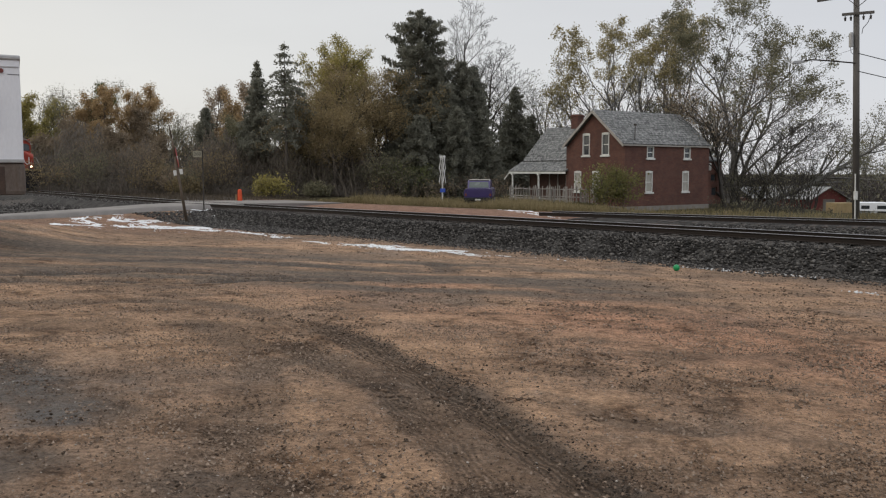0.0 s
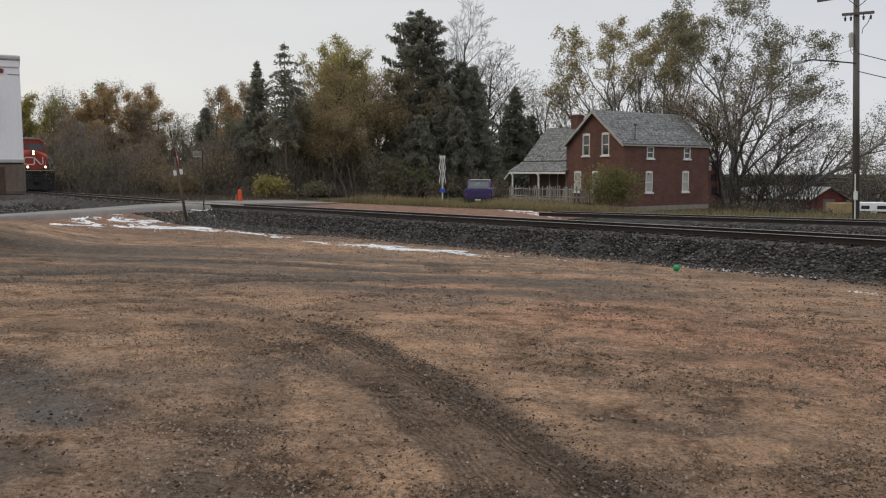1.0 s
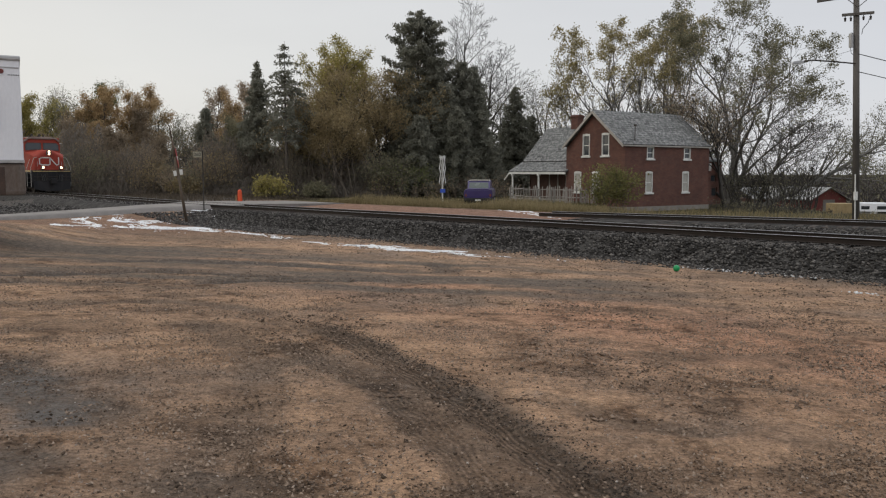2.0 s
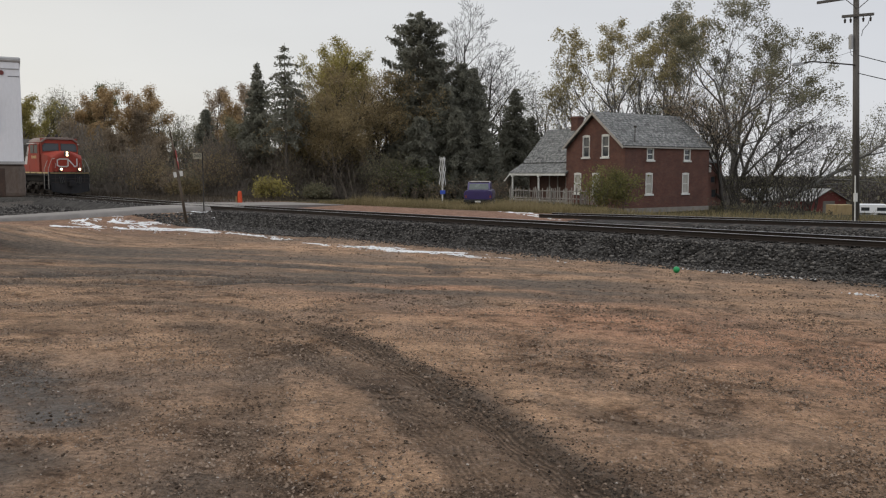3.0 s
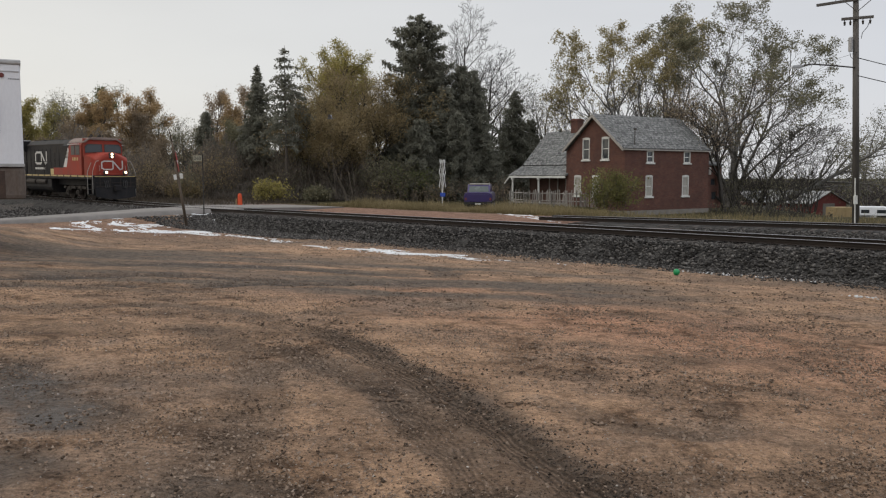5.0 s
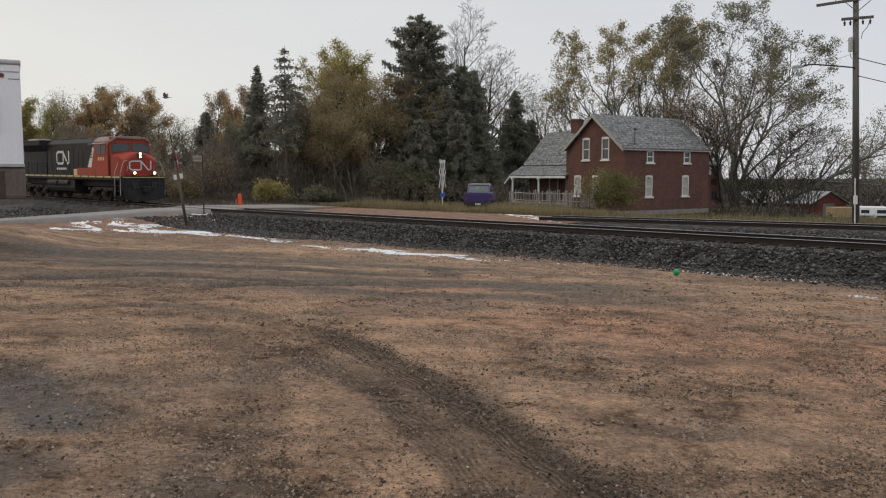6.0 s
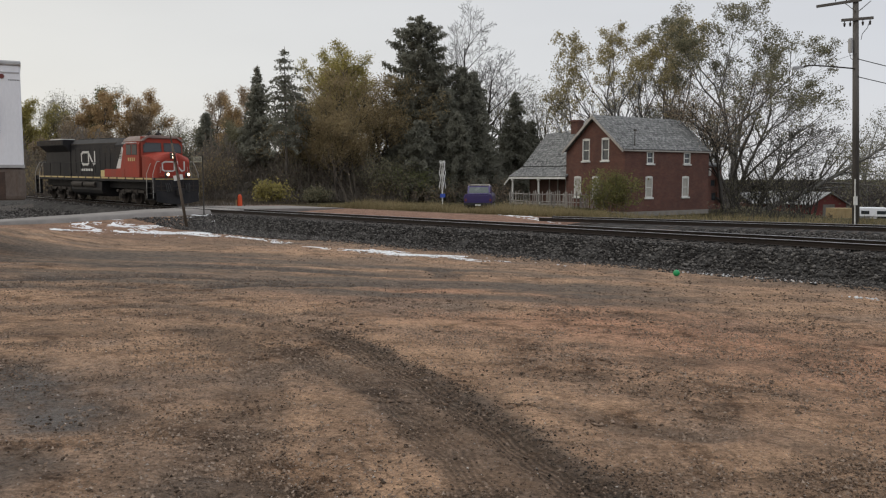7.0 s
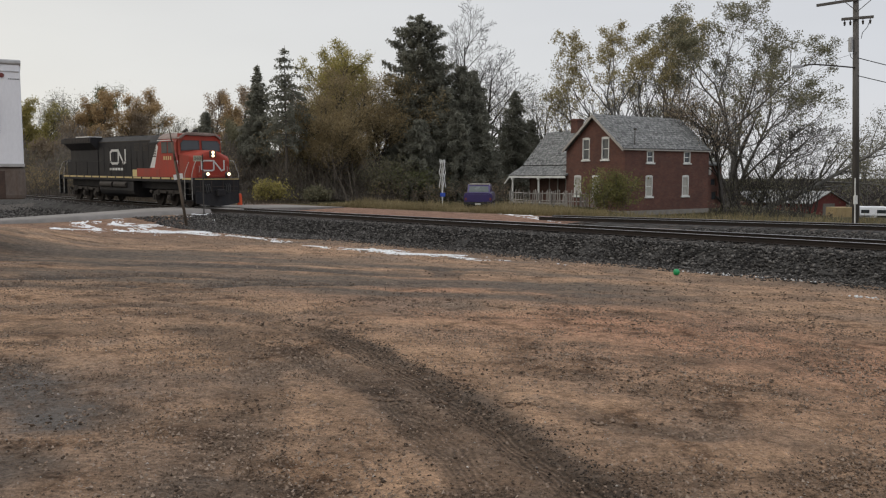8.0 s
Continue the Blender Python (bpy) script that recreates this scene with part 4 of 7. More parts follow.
    # thickets
    for k in range(44):
        x = 45 + k * 20 + rng.uniform(-8, 8)
        d = rng.uniform(69, 78)
        h = rng.uniform(2.8, 5.6) * (1.0 if x < 640 else 0.42) * (0.75 if 270 < x < 350 else 1.0)
        kind = rng.choice(("brown", "brown", "willow", "greygreen"))
        broadleaf(spot(x, d), d, h, 900 + k, "shrub", kind, 900 if x < 440 else 220, 0.075, 0.45, bark_thicket, label="tangled brown thicket of stems under the trees", stems=5, group="thicket shrubs", name="shrub", category="shrub", width=1.3, scatter=1.0, slant=0.12)
    for x, d, h, kind in [(482, 66, 1.9, "yellowgreen"), (695, 72, 4.5, "greygreen"), (300, 72, 2.5, "brown"), (330, 70, 1.8, "willow"), (560, 70, 1.2, "greygreen"), (250, 74, 2.0, "willow"), (720, 72, 3.2, "green")]:
        broadleaf(spot(x, d), d, h, 950 + x, "willow", kind, 2600, 0.10, 0.28, bark_dark, label="low yellow-green bush at the edge of the trees", stems=5, name="shrub", category="shrub", width=1.3)
    for k in range(15):
        x = 1290 + k * 10
        d = rng.uniform(66, 78)
        broadleaf(spot(x, d), d, rng.uniform(2.6, 5.6), 980 + k, "shrub", "greygreen", 260, 0.07, 0.35, bark_bare, label="bare tangled brush beside the house", stems=5, group="brush by the house", name="shrub", category="shrub", width=1.3, scatter=0.6, slant=0.3)
    for k in range(13):
        x = 1284 + k * 15
        d = rng.uniform(50, 60)
        broadleaf(spot(x, d), d, rng.uniform(0.7, 1.5) * (1.0 if x < 1430 else 0.6), 1400 + k, "shrub", "greygreen", 90, 0.05, 0.22, bark_bare, label="low dark weeds beyond the siding", stems=5, group="weeds beyond the siding", name="shrub", category="shrub", width=1.3, scatter=0.8, slant=0.35)


make_trees()
make_undergrowth()


# ---- farmhouse ----
def brick_material():
    m, N, L, b = nodes_of("old_red_brick")
    tc = N.new("ShaderNodeTexCoord")
    sep = N.new("ShaderNodeSeparateXYZ")
    L.new(tc.outputs["Object"], sep.inputs[0])
    cmb = N.new("ShaderNodeCombineXYZ")
    L.new(maths(N, L, "ADD", sep.outputs["X"], sep.outputs["Y"]), cmb.inputs["X"])
    L.new(sep.outputs["Z"], cmb.inputs["Y"])
    br = N.new("ShaderNodeTexBrick")
    br.inputs["Scale"].default_value = 1.0
    br.inputs["Brick Width"].default_value = 0.215
    br.inputs["Row Height"].default_value = 0.073
    br.inputs["Mortar Size"].default_value = 0.006
    br.inputs["Bias"].default_value = -0.1
    br.inputs["Color1"].default_value = (0.084, 0.031, 0.022, 1)
    br.inputs["Color2"].default_value = (0.126, 0.050, 0.033, 1)
    br.inputs["Mortar"].default_value = (0.115, 0.088, 0.077, 1)
    L.new(cmb.outputs[0], br.inputs["Vector"])
    big = add_noise(N, L, tc.outputs["Object"], 0.9, 5.0)
    col = blend(N, L, 0.8, br.outputs["Color"], ramp(N, L, big, [(0.3, (0.62, 0.60, 0.60)), (0.7, (1.2, 1.15, 1.1))]), "MULTIPLY")
    L.new(col, b.inputs["Base Color"])
    b.inputs["Roughness"].default_value = 0.9
    bumped(N, L, b, br.outputs["Fac"], -0.5, 0.01)
    return m


brick = brick_material()
white_paint = surface("weathered_white_paint", (0.50, 0.50, 0.47), (0.72, 0.72, 0.69), 3.0, 25, 0.6, 0, 0.1, dirt=(0.30, 0.28, 0.25), dirt_amount=0.3)
shingle_mat = surface("grey_shingle", (0.040, 0.041, 0.041), (0.150, 0.153, 0.152), 2.0, 12, 0.9, 0, 0.6, 0.02, dirt=(0.36, 0.36, 0.35), dirt_amount=0.7, dirt_scale=5.0, per_object=0.2)
concrete = surface("pale_foundation_stone", (0.14, 0.128, 0.112), (0.25, 0.230, 0.205), 2.0, 20, 0.9, 0, 0.4)
dark_glass = glassy("window_glass", (0.03, 0.035, 0.04), 0.06)
blind_mat = surface("drawn_window_blind", (0.30, 0.29, 0.26), (0.42, 0.40, 0.36), 2.0, 20, 0.85)
grey_wood = surface("bleached_fence_wood", (0.13, 0.12, 0.108), (0.29, 0.27, 0.25), 4.0, 30, 0.9, 0, 0.4, per_object=0.7)
dark_wall = surface("dark_board_wall", (0.06, 0.035, 0.028), (0.11, 0.06, 0.045), 3.0, 20, 0.85)
grey_trim = surface("grey_trim", (0.24, 0.225, 0.20), (0.40, 0.375, 0.34), 3.0, 25, 0.8)

E1 = Vector((0.825, 0.566)).normalized()
E2 = Vector((-E1.y, E1.x))
HC = Vector((13.24, 60.0))
HOUSE_M = Matrix(((E1.x, E2.x, 0, HC.x), (E1.y, E2.y, 0, HC.y), (0, 0, 1, -1.0), (0, 0, 0, 1)))
HW, HL = 6.18, 9.54
EAVE, APEX = 4.62, 7.15


def panel_with_holes(bm, a0, a1, z0, z1, holes, at, depth):
    """A wall slab of the given thickness, cut round rectangular openings. at(a, z, n) places a point."""
    xs = sorted({a0, a1, *[h[0] for h in holes], *[h[1] for h in holes]})
    zs = sorted({z0, z1, *[h[2] for h in holes], *[h[3] for h in holes]})
    cell = {}
    for i in range(len(xs) - 1):
        for j in range(len(zs) - 1):
            mx, mz = (xs[i] + xs[i + 1]) / 2, (zs[j] + zs[j + 1]) / 2
            cell[i, j] = not any(h[0] < mx < h[1] and h[2] < mz < h[3] for h in holes)
    for (i, j), on in cell.items():
        if not on:
            continue
        A = [(xs[i], zs[j]), (xs[i + 1], zs[j]), (xs[i + 1], zs[j + 1]), (xs[i], zs[j + 1])]
        bm.faces.new([bm.verts.new(at(a, z, 0)) for a, z in A])
        bm.faces.new([bm.verts.new(at(a, z, depth)) for a, z in reversed(A)])
        for (di, dj), (u, v) in (((-1, 0), (3, 0)), ((1, 0), (1, 2)), ((0, -1), (0, 1)), ((0, 1), (2, 3))):
            if not cell.get((i + di, j + dj), False):
                bm.faces.new([bm.verts.new(p) for p in (at(*A[u], 0), at(*A[u], depth), at(*A[v], depth), at(*A[v], 0))])
    bmesh.ops.remove_doubles(bm, verts=bm.verts, dist=0.0005)
    bmesh.ops.recalc_face_normals(bm, faces=bm.faces)


def sash_window(parent, a, z0, z1, w, at, arched=True, blind=True, sill=True):
    """A white sash window with reveal, two sashes, glass and a stone sill, in a wall's own axes."""
    def bx(bm, a0, a1, za, zb, n0, n1, bev=0.006):
        lo, hi = Vector(at(a0, za, n0)), Vector(at(a1, zb, n1))
        box(bm, [min(lo[i], hi[i]) for i in range(3)], [max(lo[i], hi[i]) for i in range(3)], bev)
    bm = BM()
    t = 0.075
    bx(bm, a - w / 2, a - w / 2 + t, z0, z1, -0.03, 0.12)
    bx(bm, a + w / 2 - t, a + w / 2, z0, z1, -0.03, 0.12)
    bx(bm, a - w / 2 + t, a + w / 2 - t, z1 - 0.08, z1, -0.03, 0.12)
    bx(bm, a - w / 2 + t, a + w / 2 - t, z0, z0 + 0.07, -0.03, 0.12)
    if arched:
        pts = [(a - w / 2 - 0.03, z1)] + [(a + (w / 2 + 0.03) * math.cos(math.pi * (1 - k / 8)), z1 + 0.10 * math.sin(math.pi * k / 8)) for k in range(1, 8)] + [(a + w / 2 + 0.03, z1)]
        v0 = [bm.verts.new(at(x, z, -0.035)) for x, z in pts]
        v1 = [bm.verts.new(at(x, z, 0.10)) for x, z in pts]
        bm.faces.new(v0)
        bm.faces.new(list(reversed(v1)))
        for i in range(len(pts)):
            j = (i + 1) % len(pts)
            bm.faces.new((v0[i], v0[j], v1[j], v1[i]))
    bmesh.ops.recalc_face_normals(bm, faces=bm.faces)
    win = part("window", bm, white_paint, parent, "white wooden sash window with an arched head" if arched else "small white window under the eave")
    zm = (z0 + z1) / 2
    bm = BM()
    bx(bm, a - w / 2 + t, a + w / 2 - t, zm - 0.03, zm + 0.03, 0.02, 0.09, 0.004)
    part("meeting_rail", bm, white_paint, win)
    bm = BM()
    bx(bm, a - w / 2 + t, a + w / 2 - t, z0 + 0.07, z1 - 0.08, 0.07, 0.078, 0)
    part("pane", bm, dark_glass, win)
    if blind:
        bm = BM()
        bx(bm, a - w / 2 + t, a + w / 2 - t, z0 + 0.07, zm - 0.02, 0.05, 0.064, 0)
        if blind == 2:
            bx(bm, a - w / 2 + t, a + w / 2 - t, zm + 0.03, z1 - 0.08, 0.05, 0.064, 0)
        part("blind", bm, blind_mat, win, "pale drawn blind")
    if sill:
        bm = BM()
        bx(bm, a - w / 2 - 0.09, a + w / 2 + 0.09, z0 - 0.12, z0, -0.10, 0.08, 0.012)
        part("sill", bm, white_paint, win)


def shingled(name, parent, corner, along, up, length, run, label=""):
    """A roof slope: a deck and courses of shingle strips, each lapped over the one below."""
    along, up = Vector(along).normalized(), Vector(up).normalized()
    nrm = along.cross(up).normalized()
    if nrm.z < 0:
        nrm = -nrm
    c = Vector(corner)
    bm = BM()
    vs = [c, c + along * length, c + along * length + up * run, c + up * run]
    f0 = [bm.verts.new(v) for v in vs]
    f1 = [bm.verts.new(v - nrm * 0.10) for v in vs]
    bm.faces.new(f0)
    bm.faces.new(list(reversed(f1)))
    for i in range(4):
        j = (i + 1) % 4
        bm.faces.new((f0[i], f0[j], f1[j], f1[i]))
    bmesh.ops.recalc_face_normals(bm, faces=bm.faces)
    roof = part(name, bm, shingle_mat, parent, label)
    rng = random.Random(int(length * 100))
    rows = int(run / 0.26)
    for r in range(rows):
        bm = BM()
        s = -0.02 + rng.uniform(-0.1, 0)
        while s < length - 0.05:
            w = rng.uniform(0.24, 0.36)
            e = min(s + w, length)
            a = c + along * max(s, 0) + up * (r * run / rows - 0.02 + rng.uniform(-0.012, 0.012)) + nrm * 0.006
            lift = rng.uniform(0.014, 0.030)
            q = [a + nrm * lift, a + along * (e - max(s, 0) - 0.012) + nrm * lift]
            top = up * (run / rows + 0.05)
            v = [bm.verts.new(x) for x in (q[0], q[1], q[1] + top - nrm * lift * 0.8, q[0] + top - nrm * lift * 0.8, q[0] - nrm * lift, q[1] - nrm * lift)]
            bm.faces.new((v[0], v[1], v[2], v[3]))
            bm.faces.new((v[4], v[5], v[1], v[0]))
            s += w
        part("shingle_course", bm, shingle_mat, roof)
    return roof


def make_house():
    h = thing("farmhouse", HOUSE_M, "old two-storey red brick farmhouse with grey shingle roof", "house")
    T = 0.30
    front = lambda a, z, n: (n, a, z)
    side = lambda a, z, n: (a, n, z)
    # gable wall faces the yard; a runs back from the near corner
    wins_g = [(1.95, 3.78, 5.38, 0.76), (3.98, 3.78, 5.38, 0.76), (4.86, 1.02, 2.52, 0.76), (2.9, 1.02, 2.52, 0.76)]
    rake = lambda a: EAVE - 0.16 + (APEX - EAVE) / (HW / 2) * a
    z_low, z_mid, z_top = EAVE - 0.88, rake(0.95), 5.42
    bm = BM()
    panel_with_holes(bm, 0, HW, -0.01, z_low, [(a - w / 2, a + w / 2, z0, z1) for a, z0, z1, w in wins_g if z1 < EAVE], front, T)
    panel_with_holes(bm, 0.95, HW - 0.95, z_low, z_mid, [(a - w / 2, a + w / 2, z0, z_mid) for a, z0, z1, w in wins_g if z1 > EAVE], front, T)
    panel_with_holes(bm, 1.41, HW - 1.41, z_mid, z_top, [(a - w / 2, a + w / 2, z_mid, z1) for a, z0, z1, w in wins_g if z1 > EAVE], front, T)
    for flip in (False, True):
        for shape in ([(0.0, z_low), (0.95, z_low), (0.95, z_mid), (0.0, rake(0))], [(0.95, z_mid), (1.41, z_mid), (1.41, rake(1.41))]):
            prism(bm, [(HW - a, z) for a, z in reversed(shape)] if flip else shape, 0, T, "x")
    prism(bm, [(1.41, z_top), (HW - 1.41, z_top), (HW - 1.41, rake(1.41)), (HW / 2, APEX - 0.16), (1.41, rake(1.41))], 0, T, "x")
    part("gable_wall", bm, brick, h)
    for a, z0, z1, w in wins_g:
        sash_window(h, a, z0, z1, w, front, True, 2 if z0 < 3 else False)
    wins_s = [(2.62, 1.02, 2.52, 0.76, True), (6.76, 1.02, 2.52, 0.76, True), (2.70, 3.55, 4.42, 0.76, False), (6.88, 3.55, 4.42, 0.76, False)]
    bm = BM()
    panel_with_holes(bm, T + 0.002, HL, -0.01, EAVE - 0.02, [(a - w / 2, a + w / 2, z0, z1) for a, z0, z1, w, k in wins_s], side, T)
    part("side_wall", bm, brick, h)
    for a, z0, z1, w, arch in wins_s:
        sash_window(h, a, z0, z1, w, side, arch, 2 if arch else False)
    bm = BM()
    box(bm, (HL - T, T + 0.002, -0.01), (HL, HW, EAVE - 0.02))
    prism(bm, [(0.0, EAVE - 0.16), (HW, EAVE - 0.16), (HW / 2, APEX - 0.2)], HL - T, HL, "x")
    part("back_wall", bm, brick, h)
    bm = BM()
    box(bm, (T, HW - T, -0.01), (HL - T, HW, EAVE - 0.02))
    part("back_wall", bm, brick, h)
    bm = BM()
    box(bm, (-0.06, -0.06, -0.9), (HL + 0.06, HW + 0.06, -0.012), 0.02)
    part("foundation", bm, concrete, h, "pale stone foundation")
    # roof: two slopes with overhang
    rise, half = APEX - EAVE, HW / 2
    slope = Vector((0, half, rise)).normalized()
    ov = 0.12
    run = math.hypot(half, rise) + ov
    shingled("roof", h, Vector((-0.32, 0, EAVE + 0.05)) - slope * ov, (1, 0, 0), (0, half, rise), HL + 0.42, run, "grey weathered shingle roof with pale patches")
    shingled("roof", h, Vector((-0.32, HW, EAVE + 0.05)) - Vector((0, -half, rise)).normalized() * ov, (1, 0, 0), (0, -half, rise), HL + 0.42, run)
    for y0, y1 in ((-0.10, HW / 2), (HW + 0.10, HW / 2)):
        bm = BM()
        z0 = EAVE - 0.14
        d = Vector((0, y1 - y0, APEX + 0.02 - z0))
        prism(bm, [(y0, z0 - 0.12), (y0, z0 + 0.10), (y1, APEX + 0.04), (y1, APEX - 0.20)], -0.36, -0.30, "x")
        part("bargeboard", bm, grey_trim, h)
    bm = BM()
    box(bm, (-0.3, -0.16, EAVE - 0.19), (HL + 0.08, -0.07, EAVE - 0.09), 0.01)
    part("eave_board", bm, grey_trim, h)
    bm = BM()
    rod(bm, (0.9, -0.1, EAVE + 0.2), (0.9, -0.1, EAVE + 1.35), 0.035, 0.03, 8)
    box(bm, (0.82, -0.18, EAVE + 1.28), (0.98, -0.02, EAVE + 1.40), 0.01)
    part("vent_pipe", bm, tie_wood, h, "dark stove pipe above the eave")
    # wing with porch, behind on the e2 side
    W0, W1 = HW + 0.002, 12.9
    bm = BM()
    box(bm, (1.7, W0, 0.1), (1.95, W1 - 0.3, 3.55))
    prism(bm, [(1.7, 0.1), (6.6, 0.1), (6.6, 3.4), (4.1, 6.2), (1.7, 3.6)], W1 - 0.55, W1 - 0.3, "y")
    part("wing_wall", bm, dark_wall, h, "dark reddish wall of the wing")
    wslope = Vector((2.8, 0, 2.85))
    shingled("wing_roof", h, (1.15, W0, 3.47), (0, 1, 0), wslope, W1 - W0, wslope.length, "grey shingle roof of the lower wing")
    shingled("wing_roof", h, (6.75, W0, 3.47), (0, 1, 0), (-2.8, 0, 2.85), W1 - W0, wslope.length)
    pslope = Vector((1.75, 0, 0.92))
    shingled("porch_roof", h, (-0.32, 5.95, 2.60), (0, 1, 0), pslope, 7.05, pslope.length, "low grey shingle porch roof")
    bm = BM()
    box(bm, (-0.30, 6.0, 2.38), (-0.22, 13.0, 2.56), 0.01)
    part("porch_beam", bm, white_paint, h)
    for a in (12.6, 9.25):
        bm = BM()
        box(bm, (-0.25, a - 0.06, 0.35), (-0.13, a + 0.06, 2.40), 0.012)
        box(bm, (-0.30, a - 0.11, 0.35), (-0.08, a + 0.11, 0.55), 0.01)
        box(bm, (-0.30, a - 0.11, 2.25), (-0.08, a + 0.11, 2.38), 0.01)
        part("porch_post", bm, white_paint, h, "white square porch post")
    bm = BM()
    box(bm, (-0.35, 6.25, -0.1), (1.7, 13.0, 0.35), 0.02)
    part("porch_floor", bm, grey_wood, h)
    inner = lambda a, z, n: (1.7 + n - 0.06, a, z)
    sash_window(h, 7.5, 1.1, 2.3, 0.9, inner, False, True)
    bm = BM()
    box(bm, (1.64, 9.0, 0.36), (1.70, 9.9, 2.4), 0.01)
    door = part("door", bm, dark_wall, h, "dark porch door")
    bm = BM()
    for a0, a1, zz0, zz1 in ((8.90, 8.99, 0.36, 2.5), (9.91, 10.0, 0.36, 2.5), (8.90, 10.0, 2.41, 2.5)):
        box(bm, (1.60, a0, zz0), (1.69, a1, zz1), 0.006)
    part("frame", bm, grey_trim, door)
    bm = BM()
    box(bm, (-0.30, 13.0, 1.9), (-0.22, 13.9, 2.0), 0.01, Matrix.Translation((0, 13, 2.5)) @ Matrix.Rotation(radians(-40), 4, "X") @ Matrix.Translation((0, -13, -2.0)))
    part("brace", bm, white_paint, h, "broken white board hanging from the porch")
    bm = BM()
    box(bm, (3.75, 8.9, 5.2), (4.45, 9.7, 7.35), 0.02)
    box(bm, (3.68, 8.83, 7.15), (4.52, 9.77, 7.27), 0.02)
    part("chimney", bm, brick, h, "red brick chimney")
    # low brick addition at the far end
    bm = BM()
    panel_with_holes(bm, HL + 0.01, HL + 3.2, -0.1, 3.4, [(HL + 1.85, HL + 2.55, 1.75, 2.35), (HL + 2.0, HL + 2.7, 0.55, 1.3)], lambda a, z, n: (a, 1.2 + n, z), 0.25)
    box(bm, (HL + 2.95, 1.46, -0.1), (HL + 3.2, 5.0, 3.4))
    part("addition_wall", bm, brick, h)
    for a0, a1, zz0, zz1 in ((HL + 1.85, HL + 2.55, 1.75, 2.35), (HL + 2.0, HL + 2.7, 0.55, 1.3)):
        bm = BM()
        box(bm, (a0, 1.30, zz0), (a1, 1.36, zz1), 0.01)
        win = part("window", bm, dark_wall, h, "dark boarded window of the addition")
        bm = BM()
        box(bm, (a0 + 0.08, 1.285, zz0 + 0.08), (a1 - 0.08, 1.298, zz1 - 0.08))
        part("pane", bm, dark_glass, win)
    bm = BM()
    prism(bm, [(1.05, 3.4), (5.1, 4.4), (5.1, 4.5), (1.05, 3.5)], HL + 0.01, HL + 3.35, "x")
    part("addition_roof", bm, shingle_mat, h)
    bm = BM()
    box(bm, (HL + 1.45, 1.08, 2.65), (HL + 1.75, 1.19, 3.25), 0.02)
    part("meter_box", bm, white_paint, h, "white meter box on the wall")


make_house()


# ---- locomotive ----
loco_red = surface("locomotive_red", (0.225, 0.030, 0.019), (0.305, 0.046, 0.028), 1.5, 30, 0.55, 0, 0.05, dirt=(0.15, 0.055, 0.040), dirt_amount=0.42, streak=2.5, spec=0.2)
loco_black = surface("locomotive_black", (0.007, 0.007, 0.0085), (0.014, 0.014, 0.016), 1.5, 30, 0.62, 0, 0.05, dirt=(0.040, 0.034, 0.030), dirt_amount=0.38, streak=3.0, spec=0.2)
loco_grime = surface("running_gear_grime", (0.016, 0.013, 0.011), (0.050, 0.041, 0.034), 3.0, 30, 0.8, 0.1, 0.3)
loco_white = surface("locomotive_white", (0.46, 0.45, 0.43), (0.60, 0.59, 0.57), 3.0, 30, 0.5, dirt=(0.4, 0.36, 0.32), dirt_amount=0.2)
stripe_mat = surface("reflective_sill_stripe", (0.38, 0.28, 0.12), (0.50, 0.38, 0.17), 3.0, 30, 0.5)
cream_mat = surface("faded_cream_panel", (0.42, 0.33, 0.14), (0.55, 0.45, 0.22), 3.0, 30, 0.6)
cab_glass = glassy("cab_glass", (0.020, 0.023, 0.027), 0.08)
lamp_glow = glowing("headlamp_glow", (1.0, 0.72, 0.44), 4.0)
side_glass = surface("dark_side_glass", (0.020, 0.022, 0.025), (0.038, 0.040, 0.044), 2.0, 20, 0.35, spec=0.3)
dusty_red = surface("dusty_roof_red", (0.13, 0.085, 0.072), (0.26, 0.21, 0.185), 2.0, 20, 0.8)
rail_grey = surface("worn_rail_paint", (0.26, 0.25, 0.23), (0.42, 0.41, 0.39), 4.0, 30, 0.6)
lamp_rim = surface("lamp_housing", (0.03, 0.03, 0.03), (0.06, 0.06, 0.06))


def stroke(bm, pts, width, at, n0=-0.012, n1=0.0, closed=False):
    """A flat painted stroke of constant width along a broken line."""
    seq = list(zip(pts[:-1], pts[1:])) + ([(pts[-1], pts[0])] if closed else [])
    for (x0, z0), (x1, z1) in seq:
        d = Vector((x1 - x0, z1 - z0))
        d.normalize()
        s = Vector((-d.y, d.x)) * width / 2
        e = d * width / 2
        c = [(x0 - e.x + s.x, z0 - e.y + s.y), (x1 + e.x + s.x, z1 + e.y + s.y), (x1 + e.x - s.x, z1 + e.y - s.y), (x0 - e.x - s.x, z0 - e.y - s.y)]
        a = [bm.verts.new(at(x, z, n0)) for x, z in c]
        b = [bm.verts.new(at(x, z, n1)) for x, z in c]
        bm.faces.new(a)
        bm.faces.new(list(reversed(b)))
        for i in range(4):
            j = (i + 1) % 4
            bm.faces.new((a[i], a[j], b[j], b[i]))
    bmesh.ops.recalc_face_normals(bm, faces=bm.faces)


